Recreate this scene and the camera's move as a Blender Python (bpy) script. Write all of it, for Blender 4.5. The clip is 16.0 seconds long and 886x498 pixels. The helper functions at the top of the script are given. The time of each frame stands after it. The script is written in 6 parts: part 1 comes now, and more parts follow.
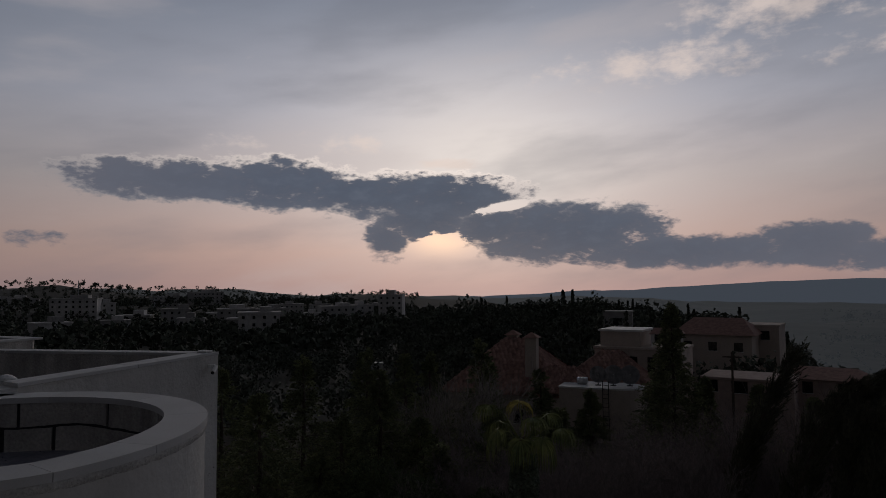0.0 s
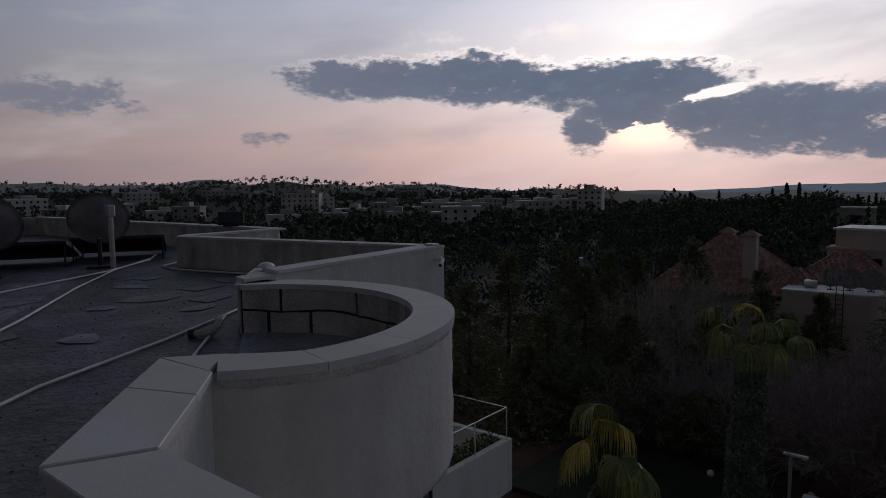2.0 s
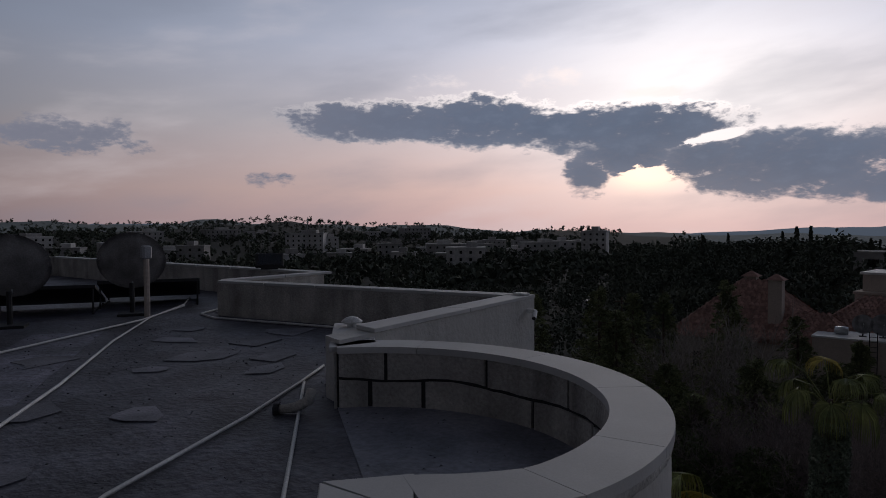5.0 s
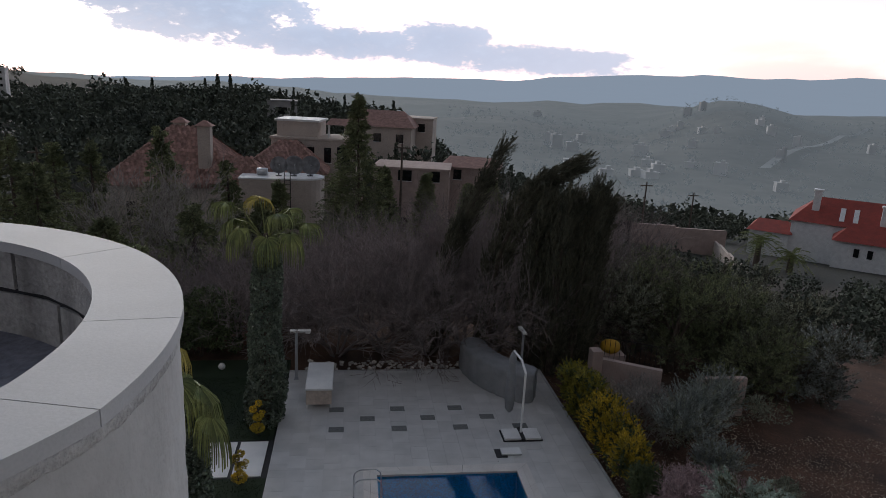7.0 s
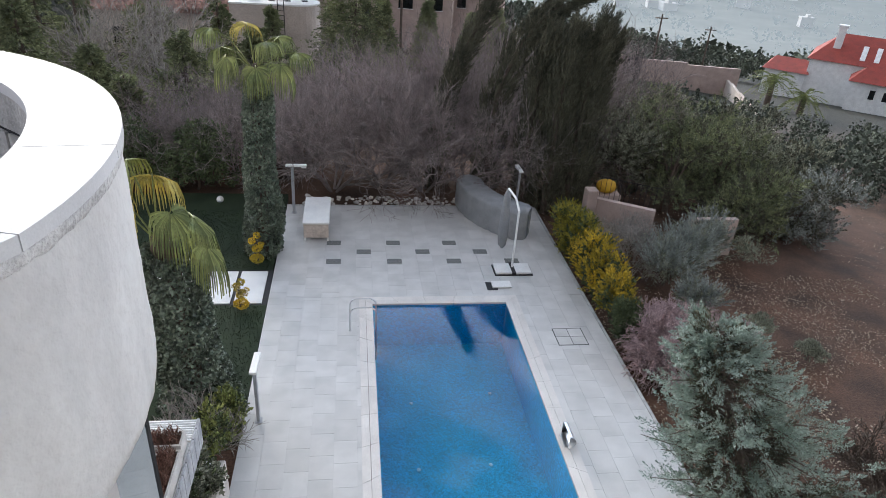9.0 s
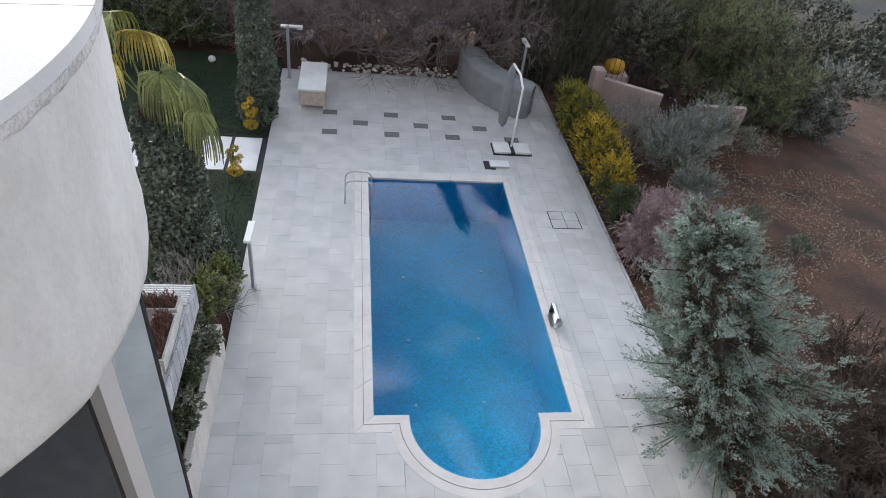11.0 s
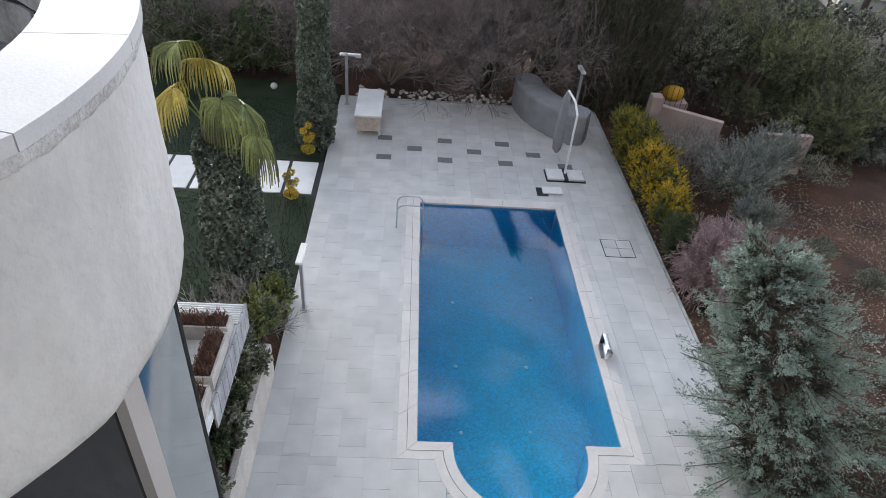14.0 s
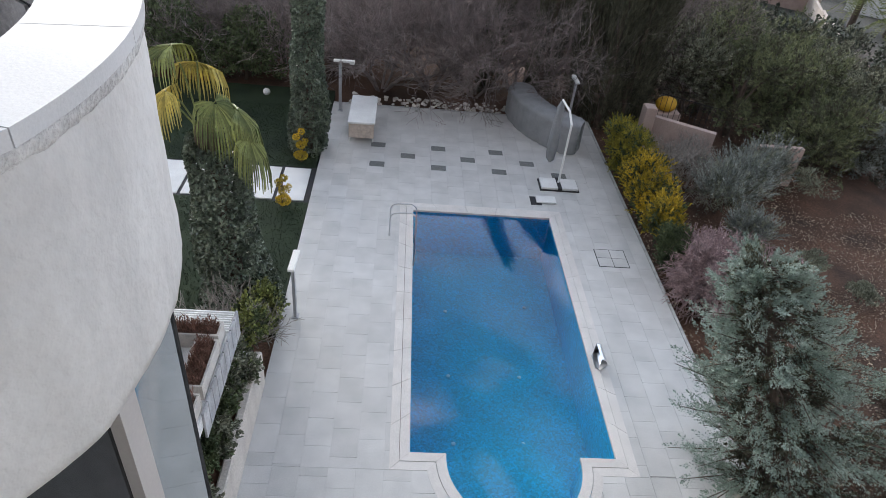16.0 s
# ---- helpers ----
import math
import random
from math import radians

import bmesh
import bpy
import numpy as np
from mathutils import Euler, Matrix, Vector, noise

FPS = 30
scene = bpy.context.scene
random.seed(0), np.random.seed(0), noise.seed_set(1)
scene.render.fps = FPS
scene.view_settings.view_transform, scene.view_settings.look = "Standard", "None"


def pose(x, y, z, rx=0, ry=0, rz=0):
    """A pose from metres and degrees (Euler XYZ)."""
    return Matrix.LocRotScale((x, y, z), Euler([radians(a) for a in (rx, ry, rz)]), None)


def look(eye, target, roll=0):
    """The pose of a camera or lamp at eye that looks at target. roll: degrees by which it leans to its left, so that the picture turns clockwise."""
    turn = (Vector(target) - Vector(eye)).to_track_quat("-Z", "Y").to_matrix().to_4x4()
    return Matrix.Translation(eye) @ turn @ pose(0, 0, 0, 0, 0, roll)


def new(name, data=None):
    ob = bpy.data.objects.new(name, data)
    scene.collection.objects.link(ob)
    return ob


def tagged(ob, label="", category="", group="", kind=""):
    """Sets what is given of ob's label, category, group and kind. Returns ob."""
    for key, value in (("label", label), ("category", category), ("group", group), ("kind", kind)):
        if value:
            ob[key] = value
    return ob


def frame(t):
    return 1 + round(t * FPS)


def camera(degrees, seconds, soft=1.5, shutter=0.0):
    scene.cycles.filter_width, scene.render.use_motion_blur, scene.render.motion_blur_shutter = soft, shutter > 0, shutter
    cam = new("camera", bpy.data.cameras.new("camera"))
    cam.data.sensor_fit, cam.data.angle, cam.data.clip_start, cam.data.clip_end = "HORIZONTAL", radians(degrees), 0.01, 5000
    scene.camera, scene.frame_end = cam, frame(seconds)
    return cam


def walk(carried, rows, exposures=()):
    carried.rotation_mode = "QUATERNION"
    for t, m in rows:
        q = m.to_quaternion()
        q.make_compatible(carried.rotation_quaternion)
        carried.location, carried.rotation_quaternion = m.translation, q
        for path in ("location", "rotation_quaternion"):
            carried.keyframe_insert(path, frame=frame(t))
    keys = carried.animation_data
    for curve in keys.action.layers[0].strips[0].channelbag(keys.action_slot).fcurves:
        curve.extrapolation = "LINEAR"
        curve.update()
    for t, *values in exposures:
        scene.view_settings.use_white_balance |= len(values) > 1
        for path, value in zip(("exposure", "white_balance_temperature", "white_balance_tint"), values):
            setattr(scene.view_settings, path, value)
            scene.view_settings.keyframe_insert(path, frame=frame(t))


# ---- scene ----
cam = camera(68.2, 16.0, soft=0.8)
PATH = [
    (0, (2.298, -8.843, 10.686), (1.547, -6.993, 10.805), -0.4),
    (0.5, (2.152, -8.713, 10.675), (1.15, -6.982, 10.683), -1.3),
    (1, (2.104, -8.614, 10.658), (0.955, -6.982, 10.528), 0.8),
    (1.5, (1.936, -8.581, 10.652), (0.675, -7.045, 10.433), 1.9),
    (2, (1.609, -8.59, 10.664), (0.35, -7.049, 10.468), -0.7),
    (2.5, (1.411, -8.578, 10.692), (-0.084, -7.252, 10.602), -0.2),
    (3, (1.048, -8.555, 10.681), (-0.412, -7.201, 10.499), 1.6),
    (3.2, (0.921, -8.583, 10.66), (-0.394, -7.08, 10.546), -0.2),
    (3.5, (0.664, -8.588, 10.67), (-0.498, -6.973, 10.467), 0.1),
    (3.7, (0.512, -8.581, 10.672), (-0.85, -7.12, 10.568), 0.0),
    (5.8, (-0.68, -8.164, 10.678), (-1.882, -6.568, 10.579), -0.2),
    (6, (-0.755, -8.103, 10.667), (-1.935, -6.499, 10.478), -0.1),
    (6.3, (-0.791, -7.935, 10.615), (-1.546, -6.099, 10.369), -0.8),
    (6.5, (-0.817, -7.917, 10.624), (-1.092, -5.965, 10.287), -0.4),
    (6.6, (-0.814, -7.942, 10.601), (-0.942, -5.978, 10.246), 0.3),
    (6.8, (-0.77, -7.837, 10.581), (-0.601, -5.894, 10.136), 2.0),
    (7, (-0.806, -7.792, 10.545), (-0.526, -5.873, 10.055), 3.0),
    (7.5, (-0.802, -7.69, 10.472), (-0.533, -5.854, 9.726), 3.5),
    (8, (-0.64, -7.765, 10.481), (-0.439, -5.993, 9.576), 2.4),
    (8.5, (-0.536, -7.798, 10.468), (-0.412, -6.052, 9.500), 1.8),
    (9, (-0.558, -7.763, 10.515), (-0.283, -6.024, 9.566), 4.2),
    (9.5, (-0.528, -7.848, 10.549), (-0.181, -6.236, 9.416), 5.3),
    (9.7, (-0.75, -7.769, 10.536), (-0.397, -6.215, 9.328), 6.9),
    (11.8, (-0.435, -7.576, 10.503), (-0.189, -6.053, 9.23), 6.6),
    (12, (-0.415, -7.601, 10.507), (-0.178, -6.064, 9.249), 5.9),
    (12.5, (-0.42, -7.599, 10.51), (-0.188, -6.062, 9.252), 6.0),
    (13, (-0.424, -7.593, 10.506), (-0.212, -6.047, 9.255), 6.1),
    (13.5, (-0.437, -7.588, 10.501), (-0.32, -6.03, 9.252), 5.5),
    (14, (-0.446, -7.56, 10.498), (-0.32, -5.98, 9.278), 5.5),
    (14.5, (-0.412, -7.65, 10.525), (-0.247, -6.066, 9.315), 5.5),
    (15, (-0.39, -7.718, 10.542), (-0.204, -6.122, 9.351), 5.3),
    (15.5, (-0.409, -7.655, 10.544), (-0.277, -6.171, 9.21), 5.3),
    (16, (-0.542, -7.459, 10.413), (-0.385, -5.865, 9.216), 6.7),
]
walk(cam, [(t, look(eye, target, roll)) for t, eye, target, roll in PATH],
     [(0, -.27, 6450, 9.0), (.5, 0.0, 6400, 9.0), (1.5, .38, 6100, 9.0), (2.4, .2, 6050, 9.2), (3.0, .36, 6080, 9.5), (3.7, .42, 6080, 9.5), (6.0, .18, 6050, 10.0), (6.4, .33, 6080, 10.0), (6.7, 1.3, 6250, 6.0),
      (7.0, 2.12, 6300, 5.5), (7.5, 3.6, 6350, 3.0), (8.0, 4.02, 6300, 3.0), (12.0, 3.87, 6300, 3.3), (16.0, 3.84, 6300, 3.3)])

# ---------------------------------------------------------------- sky and light
def build_world():
    w = bpy.data.worlds.new("evening_sky")
    scene.world = w
    w.use_nodes = True
    nt = w.node_tree
    nt.nodes.clear()
    N, L = nt.nodes, nt.links

    def put(sock, v):
        if isinstance(v, (int, float)):
            sock.default_value = v
        elif isinstance(v, tuple):
            sock.default_value = v if len(v) == len(sock.default_value) else (*v, 1)
        else:
            L.new(v, sock)

    def m(op, a, b=0.0, c=0.0, clamp=False):
        n = N.new("ShaderNodeMath")
        n.operation, n.use_clamp = op, clamp
        put(n.inputs[0], a), put(n.inputs[1], b), put(n.inputs[2], c)
        return n.outputs[0]

    def step(v, lo, hi):
        n = N.new("ShaderNodeMapRange")
        n.interpolation_type = "SMOOTHSTEP"
        put(n.inputs[0], v), put(n.inputs[1], lo), put(n.inputs[2], hi)
        return n.outputs[0]

    def mix(f, a, b, kind="MIX"):
        n = N.new("ShaderNodeMix")
        n.data_type, n.blend_type = "RGBA", kind
        put(n.inputs[0], f), put(n.inputs[6], a), put(n.inputs[7], b)
        return n.outputs[2]

    def noise_tex(vec, scale, detail, rough=0.55):
        n = N.new("ShaderNodeTexNoise")
        put(n.inputs["Vector"], vec), put(n.inputs["Scale"], scale), put(n.inputs["Detail"], detail), put(n.inputs["Roughness"], rough)
        return n.outputs["Fac"]

    tc = N.new("ShaderNodeTexCoord").outputs["Generated"]
    xyz = N.new("ShaderNodeSeparateXYZ")
    L.new(tc, xyz.inputs[0])
    X, Y, Z = xyz.outputs
    az = m("MULTIPLY", m("ARCTAN2", m("MULTIPLY", X, -1.0), Y), 57.2958)
    el = m("MULTIPLY", m("ARCSINE", Z), 57.2958)
    # noise stretched along the horizon
    comb = N.new("ShaderNodeCombineXYZ")
    L.new(az, comb.inputs[0]), L.new(m("MULTIPLY", el, 2.0), comb.inputs[1])
    flat = comb.outputs[0]
    puff = m("SUBTRACT", noise_tex(flat, 0.40, 7.0, 0.56), 0.5)
    fray = m("SUBTRACT", noise_tex(flat, 1.5, 6.0, 0.6), 0.5)
    soft = m("SUBTRACT", noise_tex(flat, 0.11, 5.0), 0.5)
    # streaks of high thin cloud
    comb2 = N.new("ShaderNodeCombineXYZ")
    L.new(m("ADD", az, m("MULTIPLY", el, 1.2)), comb2.inputs[0]), L.new(m("MULTIPLY", el, 3.2), comb2.inputs[1])
    veil = noise_tex(comb2.outputs[0], 0.045, 6.0, 0.5)

    # clear-sky colours by elevation
    ramp = N.new("ShaderNodeValToRGB")
    L.new(m("DIVIDE", el, 90.0), ramp.inputs[0])
    stops = [(0.0, (.43, .28, .26)), (.035, (.49, .33, .285)), (.10, (.42, .36, .35)), (.17, (.36, .355, .40)), (.27, (.245, .265, .325)), (.38, (.17, .19, .235)), (.50, (.05, .06, .08)), (1.0, (.011, .015, .024))]
    e = ramp.color_ramp.elements
    e[0].position, e[0].color = stops[0][0], (*stops[0][1], 1)
    e[1].position, e[1].color = stops[-1][0], (*stops[-1][1], 1)
    for p, c in stops[1:-1]:
        k = e.new(p)
        k.color = (*c, 1)
    # brightness round the hidden sun
    da, de = m("SUBTRACT", az, 18.5), m("SUBTRACT", el, 10.5)
    def bump_at(ra, re):
        q = m("ADD", m("POWER", m("ABSOLUTE", m("DIVIDE", da, ra)), 2.0), m("POWER", m("ABSOLUTE", m("DIVIDE", de, re)), 2.0))
        return m("EXPONENT", m("MULTIPLY", q, -1.0))
    wide, tight = bump_at(34.0, 18.0), bump_at(13.0, 7.5)
    far = step(Y, -.35, .55)
    sky = mix(1.0, ramp.outputs[0], mix(wide, mix(far, (.05, .06, .075), (.52, .58, .64)), (1.62, 1.58, 1.55)), "MULTIPLY")
    sky = mix(m("MULTIPLY", tight, 0.85), sky, (1.0, .90, .84))
    q = m("ADD", m("POWER", m("ABSOLUTE", m("DIVIDE", m("SUBTRACT", az, 22.2), 3.0)), 2.0), m("POWER", m("ABSOLUTE", m("DIVIDE", m("SUBTRACT", el, 4.3), 1.3)), 2.0))
    sky = mix(m("MULTIPLY", m("EXPONENT", m("MULTIPLY", q, -1.0)), .8), sky, (1.5, 1.0, .68))
    # bright shreds of high cloud, above the bank and over the valley
    wisp = None
    for a, b, ra, re, k in ((40.1, 12.2, 4.0, .9, .45), (29.7, 12.3, 4.6, 1.0, .6), (21.2, 10.8, 3.4, .55, 1.0), (3.0, 18.2, 10.0, 1.7, .75), (-6.0, 21.5, 9.0, 2.2, .8), (-16.0, 17.5, 9.0, 1.5, .6)):
        q = m("ADD", m("POWER", m("ABSOLUTE", m("DIVIDE", m("SUBTRACT", az, a), ra)), 2.0), m("POWER", m("ABSOLUTE", m("DIVIDE", m("SUBTRACT", el, b), re)), 2.0))
        v = m("MULTIPLY", m("EXPONENT", m("MULTIPLY", q, -1.0)), k)
        wisp = v if wisp is None else m("MAXIMUM", wisp, v)
    torn = m("ADD", m("MULTIPLY", puff, 2.6), m("MULTIPLY", fray, .7))
    sky = mix(m("MULTIPLY", step(m("ADD", wisp, m("MULTIPLY", torn, .55)), .25, .95), .7), sky, (.92, .76, .68))
    sky = mix(m("MULTIPLY", step(veil, .50, .68), 0.30), sky, (.62, .54, .53))
    sky = mix(m("MULTIPLY", step(veil, .52, .30), 0.35), sky, (.17, .18, .22))

    # the cloud bank in front of the sun: swellings along its length
    blobs = [(44.0, 8.9, 9.5, 1.9), (36.5, 9.0, 7.0, 2.5), (30.0, 8.2, 5.5, 1.9), (24.0, 8.0, 10.0, 2.3), (24.0, 6.2, 4.4, 2.2), (27.0, 4.1, 2.0, 1.8, .75), (11.8, 4.7, 9.4, 2.9), (17.6, 5.2, 3.6, 1.9),
             (1.5, 2.8, 11.0, 1.5), (-7.5, 3.2, 4.2, 1.9), (-15.0, 2.3, 10.0, 1.3), (54.1, 3.9, 1.9, .6, .35), (68.6, 6.9, 4.8, 1.5, .5)]
    field = None
    for a, b, ra, re, *k in blobs:
        q = m("ADD", m("POWER", m("ABSOLUTE", m("DIVIDE", m("SUBTRACT", az, a), ra)), 2.4), m("POWER", m("ABSOLUTE", m("DIVIDE", m("SUBTRACT", el, b), re)), 2.4))
        v = m("SUBTRACT", *((k[0], m("MULTIPLY", q, k[0])) if k else (1.0, q)))
        field = v if field is None else m("MAXIMUM", field, v)
    field = m("MAXIMUM", field, -2.0)
    # the gap through which the light breaks
    gq = m("ADD", m("POWER", m("ABSOLUTE", m("DIVIDE", m("ADD", m("SUBTRACT", az, 16.9), m("MULTIPLY", fray, 3.0)), 2.7)), 2.0), m("POWER", m("ABSOLUTE", m("DIVIDE", m("ADD", m("SUBTRACT", el, 7.0), m("MULTIPLY", m("SUBTRACT", az, 16.9), .17)), .52)), 2.0))
    field = m("SUBTRACT", field, m("MULTIPLY", m("MAXIMUM", m("SUBTRACT", 1.0, gq), 0.0), 1.15))
    # the torn hole under it, full of low light
    hq = m("ADD", m("POWER", m("ABSOLUTE", m("DIVIDE", m("ADD", m("SUBTRACT", az, 22.0), m("MULTIPLY", fray, 3.4)), 2.4)), 2.0), m("POWER", m("ABSOLUTE", m("DIVIDE", m("ADD", m("SUBTRACT", el, 4.2), m("MULTIPLY", puff, 1.6)), .85)), 2.0))
    field = m("SUBTRACT", field, m("MULTIPLY", m("MAXIMUM", m("SUBTRACT", 1.0, hq), 0.0), 1.3))
    crisp = m("SUBTRACT", noise_tex(flat, 4.2, 5.0, .62), 0.5)
    field = m("ADD", field, m("ADD", m("ADD", m("MULTIPLY", puff, 2.2), m("ADD", m("MULTIPLY", fray, .9), m("MULTIPLY", crisp, .16))), m("MULTIPLY", soft, .7)))
    body = step(field, -.10, m("ADD", .34, m("MULTIPLY", step(el, 6.5, 3.0), .25)))
    rim = m("MULTIPLY", m("SUBTRACT", 1.0, step(field, 0.12, 0.62)), m("MULTIPLY", bump_at(30.0, 9.0), step(de, -5.5, .5)))
    dark = mix(step(m("ADD", puff, m("MULTIPLY", fray, .25)), -.2, .35), (.068, .093, .142), (.110, .135, .188))
    dark = mix(m("MULTIPLY", m("SUBTRACT", 1.0, step(field, .1, 1.1)), .6), dark, (.155, .16, .20))
    dark = mix(wide, (.165, .16, .19), dark)
    cloud = mix(m("MULTIPLY", rim, 0.95), dark, (1.25, 1.08, .98))
    sky = mix(body, sky, cloud)

    nish = N.new("ShaderNodeTexSky")
    nish.sky_type, nish.sun_disc = "NISHITA", False
    nish.sun_elevation, nish.sun_rotation = radians(6.0), radians(-19.5)
    total = mix(1.0, sky, mix(1.0, nish.outputs[0], (.0007, .0007, .0007), "MULTIPLY"), "ADD")
    bg, out = N.new("ShaderNodeBackground"), N.new("ShaderNodeOutputWorld")
    L.new(total, bg.inputs[0])
    bg.inputs[1].default_value = 1.0
    L.new(bg.outputs[0], out.inputs[0])


build_world()
sun = new("sun", bpy.data.lights.new("sun", "SUN"))
sun.data.energy, sun.data.angle, sun.data.color = 0.22, radians(25), (1.0, .88, .78)
sun.matrix_world = look((-33.0, 93.0, 14.0 + 12.0), (0, 0, 0))


# ---------------------------------------------------------------- materials
def mat(name, base, rough=.85, dark=None, scale=6.0, fine=60.0, bump=.25, metal=0.0, rnd=0.0, island=0.0, spec=.35, dist=.01, grain=.16, streak=0.0):
    """A surface with stains at two scales, fine relief and, where asked, a shade that differs from piece to piece."""
    mt = bpy.data.materials.new(name)
    mt.use_nodes = True
    nt = mt.node_tree
    N, L = nt.nodes, nt.links
    b = N["Principled BSDF"]
    tc = N.new("ShaderNodeTexCoord")
    geo = N.new("ShaderNodeNewGeometry")
    pos = geo.outputs["Position"]
    n1, n2 = N.new("ShaderNodeTexNoise"), N.new("ShaderNodeTexNoise")
    for n, s, d in ((n1, scale, 5.0), (n2, fine, 3.0)):
        L.new(pos, n.inputs["Vector"])
        n.inputs["Scale"].default_value, n.inputs["Detail"].default_value = s, d
    dark = dark or tuple(c * .62 for c in base)
    r1 = N.new("ShaderNodeMapRange")
    r1.inputs[1].default_value, r1.inputs[2].default_value = .32, .68
    L.new(n1.outputs["Fac"], r1.inputs[0])
    mx = N.new("ShaderNodeMix")
    mx.data_type = "RGBA"
    mx.inputs[6].default_value, mx.inputs[7].default_value = (*dark, 1), (*base, 1)
    L.new(r1.outputs[0], mx.inputs[0])
    hsv = N.new("ShaderNodeHueSaturation")
    L.new(mx.outputs[2], hsv.inputs["Color"])
    r2 = N.new("ShaderNodeMapRange")
    r2.inputs[1].default_value, r2.inputs[2].default_value, r2.inputs[3].default_value, r2.inputs[4].default_value = .3, .7, 1 - grain, 1 + grain
    L.new(n2.outputs["Fac"], r2.inputs[0])
    val = r2.outputs[0]
    for amount, source in ((rnd, N.new("ShaderNodeObjectInfo").outputs["Random"]), (island, geo.outputs["Random Per Island"])):
        if amount:
            r = N.new("ShaderNodeMapRange")
            r.inputs[3].default_value, r.inputs[4].default_value = 1 - amount, 1 + amount
            L.new(source, r.inputs[0])
            mu = N.new("ShaderNodeMath")
            mu.operation = "MULTIPLY"
            L.new(val, mu.inputs[0]), L.new(r.outputs[0], mu.inputs[1])
            val = mu.outputs[0]
    if streak:
        # rain marks running down the face
        mp, n3, r3 = N.new("ShaderNodeMapping"), N.new("ShaderNodeTexNoise"), N.new("ShaderNodeMapRange")
        mp.inputs["Scale"].default_value = (2.2, 2.2, .3)
        L.new(pos, mp.inputs["Vector"]), L.new(mp.outputs[0], n3.inputs["Vector"])
        n3.inputs["Scale"].default_value, n3.inputs["Detail"].default_value = 1.5, 9.0
        r3.inputs[1].default_value, r3.inputs[2].default_value, r3.inputs[3].default_value, r3.inputs[4].default_value = .34, .56, 1 - streak, 1.0
        L.new(n3.outputs["Fac"], r3.inputs[0])
        mu = N.new("ShaderNodeMath")
        mu.operation = "MULTIPLY"
        L.new(val, mu.inputs[0]), L.new(r3.outputs[0], mu.inputs[1])
        val = mu.outputs[0]
    L.new(val, hsv.inputs["Value"])
    L.new(hsv.outputs[0], b.inputs["Base Color"])
    b.inputs["Roughness"].default_value, b.inputs["Metallic"].default_value = rough, metal
    b.inputs["Specular IOR Level"].default_value = spec
    if bump:
        bp = N.new("ShaderNodeBump")
        bp.inputs["Strength"].default_value, bp.inputs["Distance"].default_value = bump, dist
        L.new(n2.outputs["Fac"], bp.inputs["Height"])
        L.new(bp.outputs[0], b.inputs["Normal"])
    return mt


M_PLASTER = mat("rough_plaster", (.56, .555, .535), .95, (.47, .46, .44), .9, 16, .7, dist=.02, grain=.035, streak=.13)
M_COPING = mat("coping_stone", (.53, .53, .525), .65, (.44, .44, .435), 1.4, 90, .12, rnd=.06, grain=.04)
M_BLOCK = mat("parapet_block", (.52, .50, .47), .95, (.33, .315, .295), 2.2, 30, .8, streak=.35, dist=.02)
M_MORTAR = mat("rough_mortar", (.50, .495, .475), .98, (.38, .37, .355), 5, 40, 1.0, dist=.02, grain=.12)
M_TAR = mat("bitumen_joint", (.035, .035, .04), .8, (.02, .02, .022), 4, 50, .5)
M_MEMBRANE = mat("roof_membrane", (.16, .16, .20), .62, (.045, .046, .06), 1.3, 14, .8, dist=.03, grain=.32, rnd=.28)
M_PATCH = mat("roofing_patch", (.19, .19, .22), .7, (.10, .10, .12), 2.5, 40, .6, rnd=.25)
M_DISH = mat("dish_paint", (.30, .30, .31), .6, (.17, .17, .175), 2.5, 40, .1, streak=.2)
M_DECK = mat("deck_tile", (.52, .515, .505), .6, (.43, .428, .42), 1.7, 45, .15, rnd=.065, grain=.07)
M_DECKFAR = mat("deck_tile_far", (.52, .515, .505), .6, (.43, .428, .42), 1.7, 45, .15, island=.065, grain=.07)
M_JOINT = mat("joint_grout", (.49, .487, .48), .95, None, 5, 60, .2)
M_POOLCOP = mat("pool_coping", (.60, .575, .55), .7, (.52, .50, .48), 2.0, 60, .15, rnd=.04)
M_DARKTILE = mat("pebble_tile", (.20, .205, .20), .9, (.10, .10, .10), 30, 90, .5)
M_SOIL = mat("soil", (.15, .085, .06), .98, (.085, .05, .038), .6, 9, .9, dist=.05)
M_STONE = mat("garden_stone", (.50, .47, .43), .9, None, 6, 40, .4, rnd=.25, island=.3)
M_WHITE = mat("white_paint", (.74, .74, .73), .6, (.62, .62, .61), 2, 50, .1)
M_PINKWALL = mat("pink_render", (.46, .36, .32), .95, (.36, .28, .25), 1.5, 30, .4)
M_CREAM = mat("cream_render", (.52, .45, .395), .95, (.43, .37, .325), .8, 12, .3)
M_CLAY = mat("clay_tile", (.39, .235, .195), .9, (.25, .15, .125), 2.5, 14, .3, island=.3)
M_REDROOF = mat("red_roof", (.30, .055, .04), .8, (.22, .045, .035), 1.2, 12, .2, island=.15)
M_GLASSDARK = mat("dark_window", (.012, .014, .016), .06, None, 3, 30, 0.0, spec=.4)
M_METAL = mat("steel", (.62, .63, .64), .3, (.5, .5, .52), 5, 60, .05, metal=1.0)
M_GREYMETAL = mat("grey_painted_metal", (.36, .37, .39), .5, (.30, .31, .33), 4, 60, .1)
M_BLACK = mat("black_metal", (.025, .025, .028), .6, None, 5, 60, .1)
M_COVER = mat("grey_cover", (.25, .255, .265), .75, (.20, .205, .215), 3, 60, .3)
